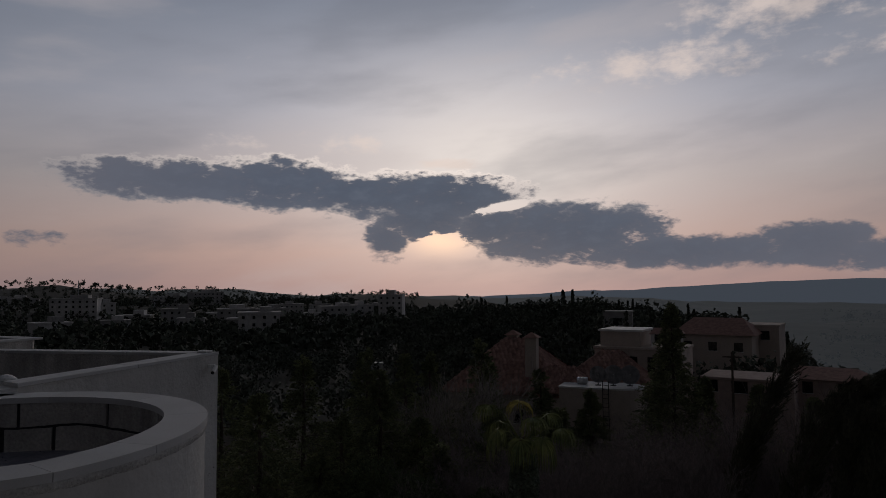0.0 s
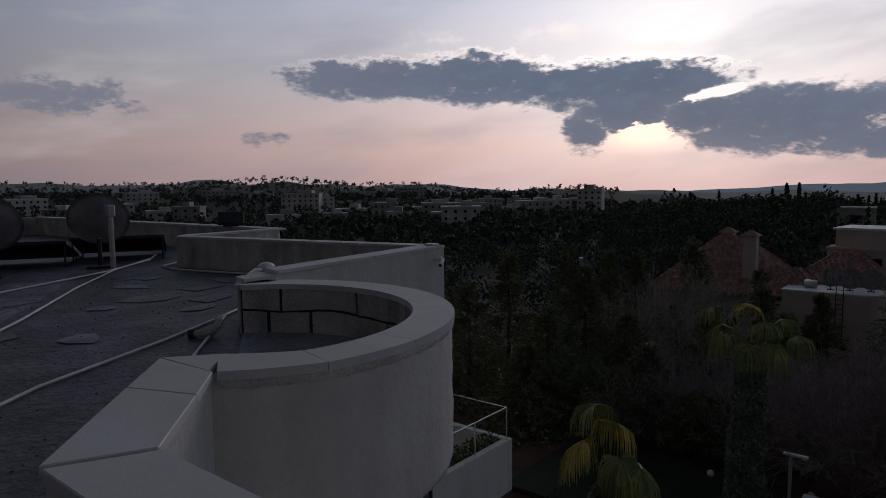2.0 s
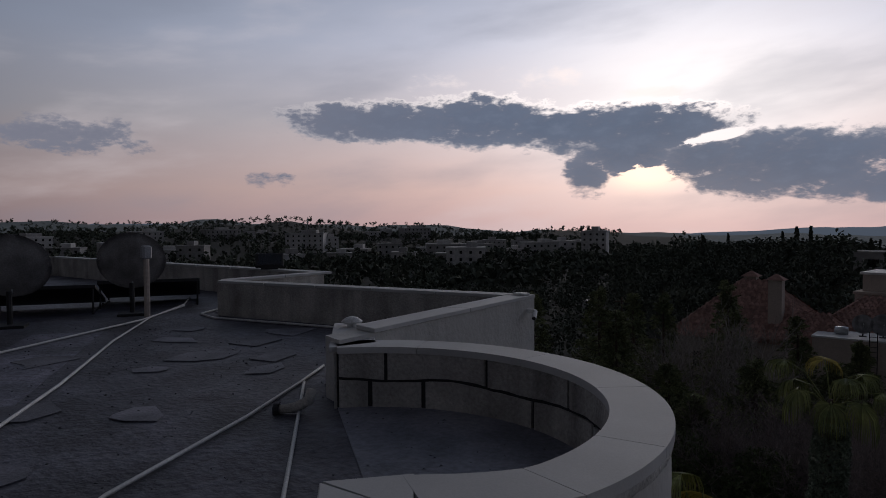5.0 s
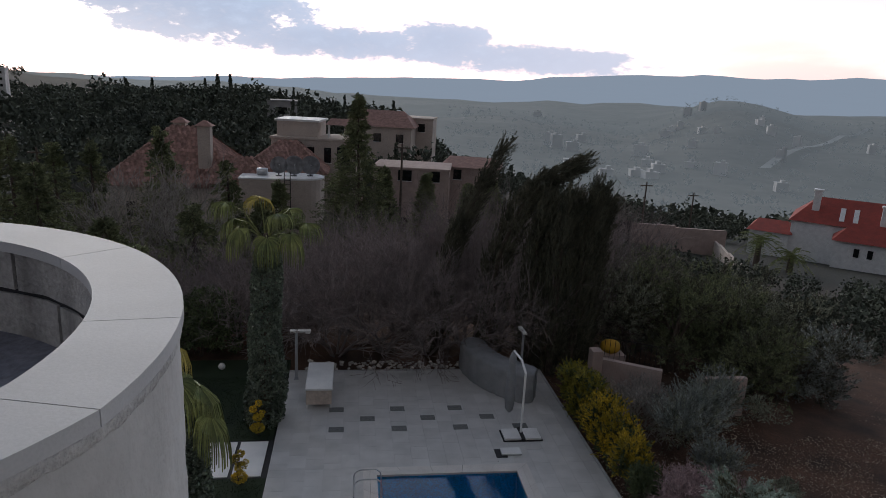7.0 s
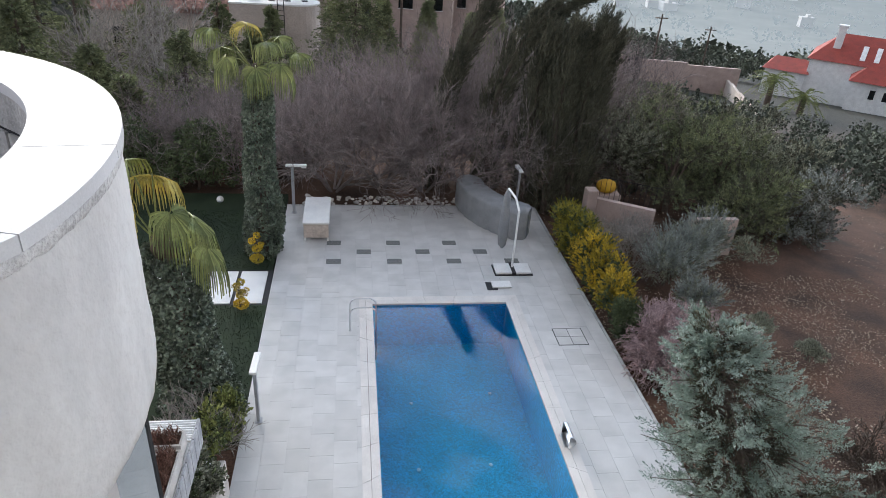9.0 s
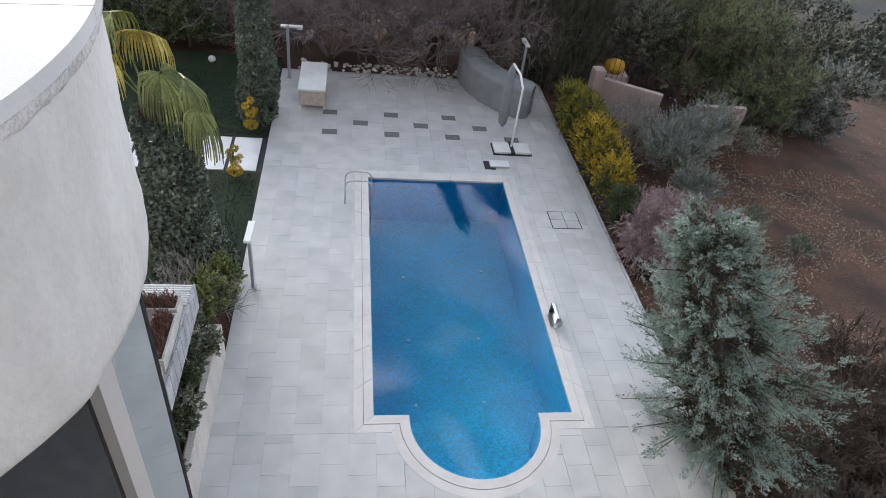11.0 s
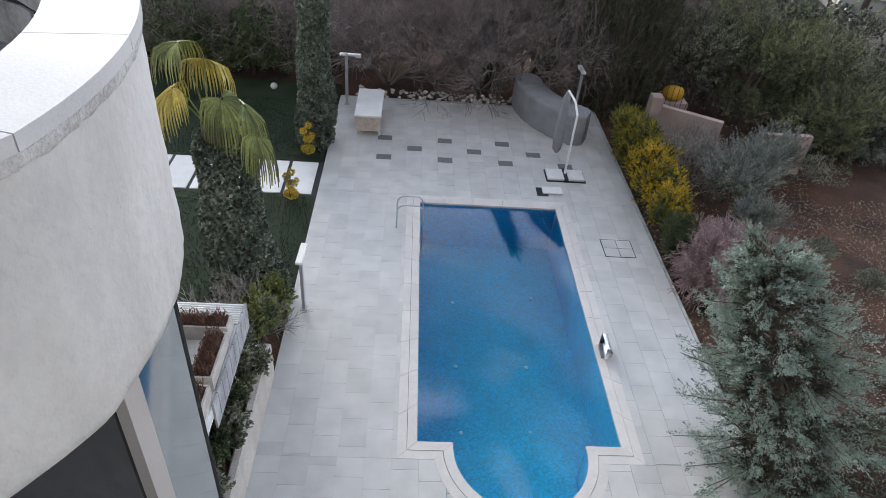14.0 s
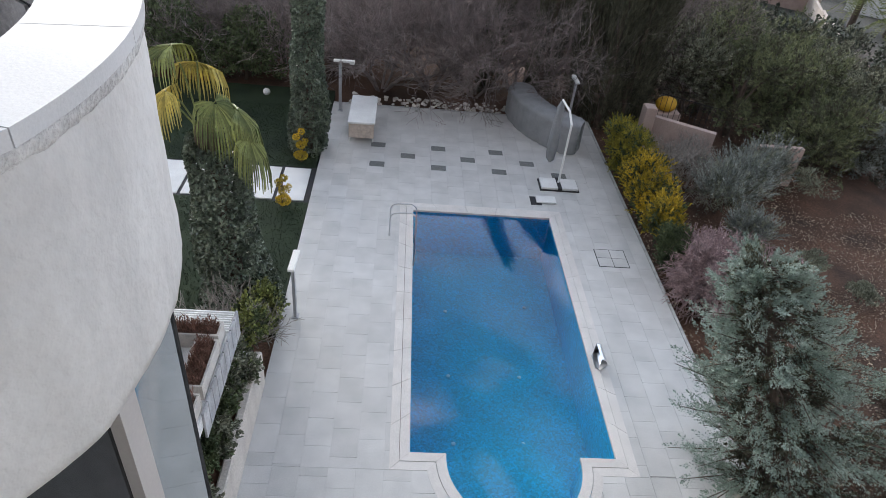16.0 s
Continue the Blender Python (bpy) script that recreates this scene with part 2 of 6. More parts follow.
M_PVC = mat("white_pipe", (.66, .66, .66), .5, (.5, .5, .5), 3, 50, .05)
M_BARK = mat("bark", (.13, .10, .08), .95, (.07, .055, .045), 8, 60, .8)
M_TWIG = mat("bare_twig", (.275, .23, .22), .95, (.15, .128, .122), 3, 40, .2, island=.35)
M_PINKTWIG = mat("pinkish_twig", (.39, .285, .285), .95, (.27, .20, .20), 3, 40, .2, island=.3)
M_PALETWIG = mat("pale_twig", (.34, .31, .28), .9, None, 3, 40, .2, island=.3)
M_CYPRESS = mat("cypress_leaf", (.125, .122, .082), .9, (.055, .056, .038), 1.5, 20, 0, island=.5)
M_PINE = mat("pine_leaf", (.255, .28, .145), .9, (.10, .115, .062), .8, 15, 0, island=.5)
M_OLIVE = mat("olive_leaf", (.31, .32, .235), .85, (.145, .155, .115), 1.2, 15, 0, island=.5)
M_SILVER = mat("silver_leaf", (.36, .38, .35), .85, (.15, .17, .155), 2.2, 15, 0, island=.4)
M_JUNIPER = mat("juniper_leaf", (.37, .44, .39), .9, (.17, .225, .18), 1.6, 18, 0, island=.22)
M_GOLD = mat("golden_leaf", (.66, .47, .045), .85, (.22, .19, .03), 1.6, 18, 0, island=.4)
M_HEDGE = mat("green_gold_leaf", (.40, .34, .05), .85, (.15, .15, .03), 2.2, 18, 0, island=.4)
M_IVY = mat("ivy_leaf", (.17, .205, .15), .42, (.055, .075, .052), 2.0, 20, 0, island=.5, spec=.5)
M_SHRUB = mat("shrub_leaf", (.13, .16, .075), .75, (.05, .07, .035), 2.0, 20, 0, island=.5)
M_PALM = mat("palm_leaf", (.27, .29, .10), .6, (.12, .15, .06), 2.0, 20, 0, island=.4)
M_PALMDRY = mat("dry_palm_leaf", (.58, .47, .12), .7, (.36, .31, .10), 3, 20, 0, island=.3)
M_GRASS = mat("lawn", (.026, .043, .018), .95, (.014, .025, .011), .8, 40, .6, island=.5)
M_DEADLEAF = mat("dead_leaf", (.52, .44, .33), .9, (.22, .14, .10), 3, 20, 0, island=.5)
M_FARLEAF = mat("far_wood", (.105, .12, .09), .95, (.055, .065, .05), .05, 1.0, 0, island=.5)
M_FARWHITE = mat("far_house_wall", (.50, .49, .48), .95, (.36, .35, .34), .1, 1, 0, rnd=.35)
M_COATED = mat("coated_glass", (.23, .265, .285), .05, (.21, .245, .265), 1, 20, 0, metal=.9, grain=.02)
M_SOLAR = mat("solar_glass", (.02, .025, .035), .12, None, 3, 30, 0, spec=.8)
M_YELLOW = mat("yellow_cover", (.50, .30, .02), .7, (.40, .22, .02), 5, 30, .3)
M_PAVERWHITE = mat("white_paver", (.70, .70, .69), .75, (.6, .6, .6), 2, 60, .1)
M_SLAT = mat("weathered_slat", (.46, .46, .47), .7, (.30, .30, .31), 4, 40, .2, streak=.3)
M_BRIGHTLEAF = mat("bright_shrub_leaf", (.30, .32, .10), .6, (.12, .15, .05), 2.0, 20, 0, island=.5)
M_DRYRED = mat("dry_red_growth", (.24, .13, .10), .95, (.12, .07, .05), 6, 40, 0, island=.4)
M_BEIGE = mat("beige_render", (.57, .53, .48), .95, (.47, .43, .39), 1.5, 30, .4, streak=.12)
M_NOZZLE = mat("pale_blue_plastic", (.50, .85, .95), .5, (.45, .80, .92), 3, 40, 0)
M_POST = mat("taupe_post", (.38, .36, .34), .5, (.34, .32, .30), 1, 50, .03, grain=.03)
M_WOOD = mat("planter_wood", (.55, .52, .48), .8, (.42, .39, .36), 4, 50, .2)


def ground_material():
    mt = mat("ground", (.128, .070, .046), .98, (.048, .030, .021), .7, 22, 1.0, dist=.025, grain=.4)
    nt = mt.node_tree
    N, L = nt.nodes, nt.links
    b = N["Principled BSDF"]
    src = b.inputs["Base Color"].links[0].from_socket
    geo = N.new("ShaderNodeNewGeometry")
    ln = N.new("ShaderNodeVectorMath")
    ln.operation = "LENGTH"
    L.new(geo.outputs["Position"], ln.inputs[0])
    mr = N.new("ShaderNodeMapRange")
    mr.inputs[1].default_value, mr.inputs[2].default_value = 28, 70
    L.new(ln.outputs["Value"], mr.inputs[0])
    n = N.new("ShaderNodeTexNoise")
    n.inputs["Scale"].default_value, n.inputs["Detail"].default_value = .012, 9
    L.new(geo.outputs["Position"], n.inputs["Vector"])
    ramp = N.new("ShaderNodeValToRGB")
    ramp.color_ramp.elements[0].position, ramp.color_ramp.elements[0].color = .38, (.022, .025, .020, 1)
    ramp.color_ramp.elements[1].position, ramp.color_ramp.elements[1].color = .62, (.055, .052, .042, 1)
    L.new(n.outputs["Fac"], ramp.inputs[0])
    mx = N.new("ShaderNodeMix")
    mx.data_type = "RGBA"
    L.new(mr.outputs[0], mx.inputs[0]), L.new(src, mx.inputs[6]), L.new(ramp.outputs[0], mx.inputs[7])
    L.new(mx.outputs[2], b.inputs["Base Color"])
    return mt


M_GROUND = ground_material()


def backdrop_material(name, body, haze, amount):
    """The far country, the haze of kilometres of lit air mixed in as a glow."""
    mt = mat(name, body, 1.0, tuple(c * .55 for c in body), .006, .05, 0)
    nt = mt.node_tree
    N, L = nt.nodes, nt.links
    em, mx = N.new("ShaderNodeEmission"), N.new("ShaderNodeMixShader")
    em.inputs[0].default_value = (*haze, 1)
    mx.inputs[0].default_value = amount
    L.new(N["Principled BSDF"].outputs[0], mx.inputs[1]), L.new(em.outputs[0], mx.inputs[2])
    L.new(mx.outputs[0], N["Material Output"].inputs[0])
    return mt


# ---------------------------------------------------------------- mesh helpers
def link(name, bm, material, parent=None, label="", smooth=False):
    me = bpy.data.meshes.new(name)
    bm.to_mesh(me)
    bm.free()
    if smooth:
        for p in me.polygons:
            p.use_smooth = True
    for mt in (material if isinstance(material, (list, tuple)) else [material]):
        me.materials.append(mt)
    ob = new(name, me)
    if parent:
        ob.parent = parent
    if label:
        ob["label"] = label
    return ob


def part(name, bm, material, parent, label="", smooth=False):
    return link(name, bm, material, parent, label, smooth)


def thing(name, label, category, at=(0, 0, 0), turn=0.0, group="", kind=""):
    ob = new(name)
    ob.matrix_basis = pose(*at, 0, 0, turn)
    return tagged(ob, label, category, group, kind)


def add_box(bm, lo, hi, m=None, bevel=0.0):
    b = bmesh.new()
    vs = [b.verts.new((x, y, z)) for z in (lo[2], hi[2]) for y in (lo[1], hi[1]) for x in (lo[0], hi[0])]
    for f in ((0, 2, 3, 1), (4, 5, 7, 6), (0, 1, 5, 4), (2, 6, 7, 3), (0, 4, 6, 2), (1, 3, 7, 5)):
        b.faces.new([vs[i] for i in f])
    if bevel:
        bmesh.ops.bevel(b, geom=b.edges[:], offset=bevel, segments=1, affect="EDGES")
    if m:
        b.transform(m)
    merge(bm, b)
    return bm


def merge(bm, b):
    off = {v: bm.verts.new(v.co) for v in b.verts}
    for f in b.faces:
        g = bm.faces.new([off[v] for v in f.verts])
        g.material_index, g.smooth = f.material_index, f.smooth
    b.free()


def box(lo, hi, m=None, bevel=0.0):
    return add_box(bmesh.new(), lo, hi, m, bevel)


def prism(points, z0, z1, bm=None):
    """A block over a plan."""
    bm = bm or bmesh.new()
    lo, hi = [bm.verts.new((x, y, z0)) for x, y in points], [bm.verts.new((x, y, z1)) for x, y in points]
    n = len(points)
    for i in range(n):
        bm.faces.new((lo[i], lo[(i + 1) % n], hi[(i + 1) % n], hi[i]))
    bm.faces.new(hi), bm.faces.new(lo[::-1])
    bmesh.ops.recalc_face_normals(bm, faces=bm.faces[:])
    return bm


def tube(path, radius, sides=6, bm=None, cap=True):
    """A round bar along a line; radius a number or one for each point."""
    bm = bm or bmesh.new()
    pts = [Vector(p) for p in path]
    rad = radius if isinstance(radius, (list, tuple)) else [radius] * len(pts)
    rings = []
    for i, p in enumerate(pts):
        d = (pts[min(i + 1, len(pts) - 1)] - pts[max(i - 1, 0)]).normalized()
        u = d.orthogonal().normalized() if i == 0 else (rings_u - d * rings_u.dot(d)).normalized()
        rings_u = u
        v = d.cross(u)
        rings.append([bm.verts.new(p + (u * math.cos(2 * math.pi * k / sides) + v * math.sin(2 * math.pi * k / sides)) * rad[i]) for k in range(sides)])
    for a, b in zip(rings, rings[1:]):
        for k in range(sides):
            bm.faces.new((a[k], a[(k + 1) % sides], b[(k + 1) % sides], b[k]))
    if cap and sides > 2:
        bm.faces.new(rings[0][::-1]), bm.faces.new(rings[-1])
    return bm


def lathe(profile, sides=16, bm=None):
    bm = bm or bmesh.new()
    rings = [[bm.verts.new((r * math.cos(2 * math.pi * k / sides), r * math.sin(2 * math.pi * k / sides), z)) for k in range(sides)] for r, z in profile]
    for a, b in zip(rings, rings[1:]):
        for k in range(sides):
            bm.faces.new((a[k], a[(k + 1) % sides], b[(k + 1) % sides], b[k]))
    bm.faces.new(rings[-1]), bm.faces.new(rings[0][::-1])
    return bm


def cards(name, spots, material, parent, label=""):
    """Many small leaves: spots gives (centre, way, length, width). One mesh from plain lists."""
    verts, faces = [], []
    for c, d, ln, wd in spots:
        d = d.normalized()
        s = d.cross(Vector((random.gauss(0, 1), random.gauss(0, 1), random.gauss(0, 1))))
        s = s.normalized() if s.length > 1e-4 else d.orthogonal()
        n, k = s.cross(d) * wd * .35, len(verts)
        verts += [c - d * ln * .5, c + s * wd * .5 + n, c + d * ln * .5, c - s * wd * .5 + n]
        faces += [(k, k + 1, k + 2), (k, k + 2, k + 3)]
    me = bpy.data.meshes.new(name)
    me.from_pydata([tuple(v) for v in verts], [], faces)
    me.materials.append(material)
    ob = new(name, me)
    ob.parent = parent
    if label:
        ob["label"] = label
    return ob


def rnd_dir():
    return Vector((random.gauss(0, 1), random.gauss(0, 1), random.gauss(0, 1))).normalized()


# ---------------------------------------------------------------- land
RINGS = [0, 24, 50, 90, 160, 300, 600, 1200, 2200, 4700]
LAND_RIGHT = {-180: (0, 0, -2, -3, -4, -5, -5, 0, 5, 10), -62: (0, -.4, -4, -8, -18, -40, -50, -10, 0, 160), -39: (0, -.4, -4, -9, -20, -45, -52, -22, -30, 158),
              -31: (0, -.3, -4, -9, -20, -45, -52, 12, -30, 140), -23: (0, -.3, -4, -8, -20, -45, -54, -36, -30, 130), -12: (0, -.2, -3.5, -6, -14, -40, -48, -32, -45, 50),
              -1: (0, -.2, -3, -3, -2, -12, -34, -40, -40, 20)}
LAND_LEFT = {10: (0, -.2, -3, -1.5, 1.8, -8, -30, -30, -20, -20), 20: (0, -.2, -3, -3, .3, -10, -16, -12, -25, -55), 30: (0, -.2, -3, -5, -7, -9, -9, -4, -18, -50),
             45: (0, -.2, -3, -5, -8, -10, -5, 4, 3, -10), 62: (0, -.2, -3, -6, -9, -10, -2, 14, 20, 30), 80: (0, -.2, -3, -6, -9, -10, -3, 0, -10, -30),
             180: (0, 0, -2, -3, -4, -5, -5, 0, 5, 10)}
LAND = {**LAND_RIGHT, **LAND_LEFT}
AZ = sorted(LAND)


def land(x, y):
    dx, dy = x, y + 7.0
    r, az = math.hypot(dx, dy), math.degrees(math.atan2(-dx, dy))
    def col(k):
        return float(np.interp(r, RINGS, LAND[k]))
    i = max(j for j in range(len(AZ)) if AZ[j] <= az) if az < 180 else len(AZ) - 2
    i = min(i, len(AZ) - 2)
    f = (az - AZ[i]) / (AZ[i + 1] - AZ[i])
    f = f * f * (3 - 2 * f)
    z = col(AZ[i]) * (1 - f) + col(AZ[i + 1]) * f
    rough = noise.fractal(Vector((x, y, 0)) / 240.0, 1.0, 2.0, 5) * min(18.0, max(0.0, (r - 120) * .018))
    if -2.3 < x < 5.9 and -4.5 < y < 14.3:
        return -2.6
    return z + rough - .07


def polar(az, d):
    a = math.radians(az)
    return -math.sin(a) * d, -7.0 + math.cos(a) * d


# haze is painted on: a glow colour and its share in each far surface
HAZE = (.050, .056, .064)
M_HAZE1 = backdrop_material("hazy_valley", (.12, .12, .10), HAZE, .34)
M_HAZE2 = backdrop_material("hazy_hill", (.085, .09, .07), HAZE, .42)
M_HAZE3 = backdrop_material("hazy_ridge", (.06, .07, .08), (.056, .066, .084), .95)


def build_ground():
    rs = list(range(24)) + [24, 26, 28, 30, 38, 46, 56, 68, 82, 100, 120, 140, 160, 185, 215, 250, 300, 350, 410, 480, 560, 650, 760, 880, 1020, 1200, 1400, 1650, 1950, 2300, 2800, 3400, 4000, 4700]
    n = 240
    verts, faces, mats = [(0, -7.0, -.07)], [], []
    for r in rs[1:]:
        for k in range(n):
            x, y = polar(-180 + 360 * k / n, r)
            verts.append((x, y, land(x, y)))
    def idx(i, k):
        return 0 if i == 0 else 1 + (i - 1) * n + k % n
    for i in range(len(rs) - 1):
        for k in range(n):
            f = (idx(i, k), idx(i + 1, k + 1), idx(i + 1, k)) if i == 0 else (idx(i, k), idx(i, k + 1), idx(i + 1, k + 1), idx(i + 1, k))
            faces.append(f[::-1])
            az = -180 + 360 * k / n
            r = rs[i]
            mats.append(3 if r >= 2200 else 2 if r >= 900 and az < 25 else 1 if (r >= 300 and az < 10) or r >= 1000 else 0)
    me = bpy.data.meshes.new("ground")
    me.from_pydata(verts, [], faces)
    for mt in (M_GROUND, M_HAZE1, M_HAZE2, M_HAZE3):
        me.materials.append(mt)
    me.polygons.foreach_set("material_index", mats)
    me.polygons.foreach_set("use_smooth", [True] * len(faces))
    me.update()
    tagged(new("ground", me), "brown earth falling away to hazy valley and hills", "ground", kind="structure")


build_ground()

# ---------------------------------------------------------------- the house whose roof we stand on
Z_ROOF, Z_COP, Z_UP = 8.97, 9.55, 9.64
BAY, R_OUT, R_IN = (-3.55, -5.40), 2.05, 1.72
A0, A1 = -33.0, 141.0


def bay(r, a):
    return BAY[0] + r * math.cos(math.radians(a)), BAY[1] + r * math.sin(math.radians(a))


def arc(r, a, b, n):
    return [bay(r, a + (b - a) * i / n) for i in range(n + 1)]


def outer_arc(grow, a, b, n):
    """The outside line, drawn in a little at its near end."""
    out = []
    for i in range(n + 1):
        q = a + (b - a) * i / n
        out.append(bay(R_OUT - .14 * max(0.0, min(1.4, (-14 - q) / 20.0)) + grow, q))
    return out


def inner(grow, a, b, n):
    """The inside line of the bay's wall, which runs straight at its near end."""
    out = []
    for i in range(n + 1):
        q = a + (b - a) * i / n
        out.append(bay(R_IN - .19 * max(0.0, min(1.0, (-13 - q) / 18.0)) + grow, q))
    return out


house = thing("house_wall", "off-white rough-plastered villa walls with flat roof", "house", kind="structure")
part("roof_slab", prism([(16, -7.4), (-1.15, -7.45), (-2.1, -6.6)] + arc(1.9, A0, A1, 24) + [(-5.15, -3.6), (-5.6, -.1), (-12, -1.3), (-12.2, 1.3), (-26, 1.0), (-26, -22), (16, -22)], 8.6, Z_ROOF), M_MEMBRANE, house,
     "grey bitumen roof membrane with patches and stains")


def wall_strip(name, outer, inner, z0, z1, material, label=""):
    """A wall between two lines of the plan."""
    return part(name, prism(list(outer) + list(inner)[::-1], z0, z1), material, house, label)


def slabs(outer, inner, z, cuts, thick=.055, over=.025):
    """Coping stones along a wall: cuts from 0 to 1 along it."""
    (ax, ay), (bx, by) = outer
    (cx, cy), (dx, dy) = inner
    for a, b in zip(cuts, cuts[1:]):
        q = lambda p, r, t: Vector((p[0] + (r[0] - p[0]) * t, p[1] + (r[1] - p[1]) * t))
        o0, o1, i0, i1 = q(outer[0], outer[1], a + .002), q(outer[0], outer[1], b - .002), q(inner[0], inner[1], a + .002), q(inner[0], inner[1], b - .002)
        d0, d1 = (o0 - i0).normalized() * over, (o1 - i1).normalized() * over
        bm = prism([o0 + d0, o1 + d1, i1 - d1, i0 - d0], z - thick, z)
        bmesh.ops.bevel(bm, geom=[e for e in bm.edges], offset=.006, segments=1, affect="EDGES")
        part("coping_slab", bm, M_COPING, house)


# straight parapets: outer line, inner line, top
C_OUT, C_IN = (-1.09, -7.28), (-1.27, -7.64)
D_OUT, D_IN = (-1.97, -6.47), (-2.50, -6.50)
wall_strip("parapet", [(16, -7.22), C_OUT], [(16, -7.60), C_IN], 8.2, Z_COP - .055, M_PLASTER)
wall_strip("parapet", [C_OUT, D_OUT], [C_IN, D_IN], 8.2, Z_COP - .055, M_PLASTER)
slabs([(16, -7.22), (-1.09, -7.28)], [(16, -7.60), (-1.27, -7.64)], Z_COP, [i / 17 for i in range(17)] + [.942, 1.0])
slabs([C_OUT, D_OUT], [C_IN, D_IN], Z_COP, [0, .62, 1.0])
part("coping_slab", prism([(-2.0, -6.47), (-2.26, -6.17), (-2.515, -6.49)], Z_COP - .055, Z_COP - .001), M_COPING, house)


# the round bay: rough outer face, block inner face with black joints, coping on top
def rough_drum():
    bm = bmesh.new()
    na, nz = 110, 26
    z0, z1 = 8.3, Z_COP - .055
    grid = []
    for j in range(nz + 1):
        row = []
        for i in range(na + 1):
            a = A0 - 14 + (A1 - 2 - A0 + 14) * i / na
            z = z0 + (z1 - z0) * j / nz
            w = noise.fractal(Vector((a * .12, z * 5, 0)), 1.0, 2.0, 4) * .010
            if j == 0:
                z += noise.noise(Vector((a * .6, 3, 1))) * .018
            x, y = outer_arc(w, a, a, 1)[0]
            row.append(bm.verts.new((x, y, z)))
        grid.append(row)
    back = [[bm.verts.new((*bay(R_IN + .06, A0 - 14 + (A1 - 2 - A0 + 14) * i / na), z)) for i in range(na + 1)] for z in (z0, z1)]
    for j in range(nz):
        for i in range(na):
            bm.faces.new((grid[j][i], grid[j][i + 1], grid[j + 1][i + 1], grid[j + 1][i]))
    for i in range(na):
        bm.faces.new((grid[0][i + 1], grid[0][i], back[0][i], back[0][i + 1]))
        bm.faces.new((grid[-1][i], grid[-1][i + 1], back[1][i + 1], back[1][i]))
        bm.faces.new((back[0][i], back[1][i], back[1][i + 1], back[0][i + 1]))
    return bm


part("round_bay_wall", rough_drum(), M_PLASTER, house, "rough off-white spray plaster on a rounded parapet", True)
M_BAYFLOOR = mat("bay_membrane", (.26, .265, .31), .6, (.13, .135, .165), 1.6, 20, .6, dist=.02, grain=.2)
part("bay_roof_sheet", prism(arc(1.80, A0, A1, 30), Z_ROOF - .01, Z_ROOF + .012), M_BAYFLOOR, house, "bluish grey membrane on the bay's floor")
part("joint_filler", prism(inner(.02, A0, A1, 40) + inner(.06, A0, A1, 40)[::-1], Z_ROOF, Z_COP - .055), M_TAR, house, "black bitumen joints between the blocks")
for z0, z1, cuts in ((Z_ROOF + .28, Z_COP - .055, [A0, -9, 22, 61, 93, 126, A1]), (Z_ROOF - .12, Z_ROOF + .25, [A0, 3, 48, 76, 114, 131, A1])):
    for a, b in zip(cuts, cuts[1:]):
        n, g = max(3, int((b - a) / 5)), random.uniform(.3, .9)
        n *= 3
        bm = prism(inner(0, a + g, b - g, n) + inner(.045, a + g, b - g, n)[::-1], z0, z1)
        for v in bm.verts:
            if v.co.z < Z_COP - .1:
                v.co.z += .012 * noise.noise(Vector((v.co.x * 6, v.co.y * 6, v.co.z * 3))) + .075 * noise.noise(Vector((v.co.x * 1.1, v.co.y * 1.1, 4)))
        part("wall_block", bm, M_BLOCK, house)
for a, b in zip([A0, -14, 8, 44, 80, 116, A1], [-14, 8, 44, 80, 116, A1]):
    n = max(4, int((b - a) / 3))
    bm = prism(outer_arc(.022, a + .08, b - .08, n) + inner(-.018, a + .08, b - .08, n)[::-1], Z_COP - .06, Z_COP)
    part("coping_slab", bm, M_COPING, house)

# ragged mortar under the coping, outside
bm, n = bmesh.new(), 150
rows = []
for i in range(n + 1):
    a = A0 + (A1 - A0) * i / n
    ring = []
    for k, (g, z) in enumerate(((.0, Z_COP - .058), (.018, Z_COP - .062), (.016, Z_COP - .09), (.010, Z_COP - .115), (-.01, Z_COP - .13))):
        w = noise.fractal(Vector((a * .35, k * 1.7, 5)), 1.0, 2.0, 3)
        x, y = outer_arc(g + .006 * w, a, a, 1)[0]
        ring.append(bm.verts.new((x, y, z + (.022 * w if k > 1 else 0))))
    rows.append(ring)
for p, q in zip(rows, rows[1:]):
    for k in range(4):
        bm.faces.new((p[k + 1], q[k + 1], q[k], p[k]))
part("mortar_edge", bm, M_MORTAR, house, "ragged grey mortar under the coping", True)

# the strip behind the bay and the raised parapets beyond
S0, S1, S2, S3 = (-5.14, -4.11), (-4.92, -4.33), (-6.05, -3.30), (-5.78, -3.08)
wall_strip("parapet", [S1, S2], [(-4.86, -3.90), S3], Z_ROOF, Z_COP - .055, M_BLOCK)
slabs([(-4.94, -4.34), S2], [(-4.80, -3.92), S3], Z_COP, [0, 1.0])
U0, U1, U2, U3, U4 = (-5.02, -3.72), (-5.43, .05), (-11.83, -1.19), (-11.97, 1.54), (-26, 1.1)
wall_strip("parapet", [(-4.98, -4.2), U1], [(-5.30, -4.1), (-5.72, -.25)], 2.9, Z_UP - .05, M_PLASTER, "smooth off-white plastered end wall")
slabs([U0, U1], [(-5.32, -3.66), (-5.72, -.25)], Z_UP, [0, .5, 1.0], .05, .02)
wall_strip("parapet", [U1, U2], [(-5.72, -.27), (-11.60, -1.42)], Z_ROOF - .4, Z_UP - .05, M_BLOCK)
slabs([(-5.74, 0), U2], [(-5.74, -.27), (-11.60, -1.42)], Z_UP, [i / 5 for i in range(6)], .05, .02)
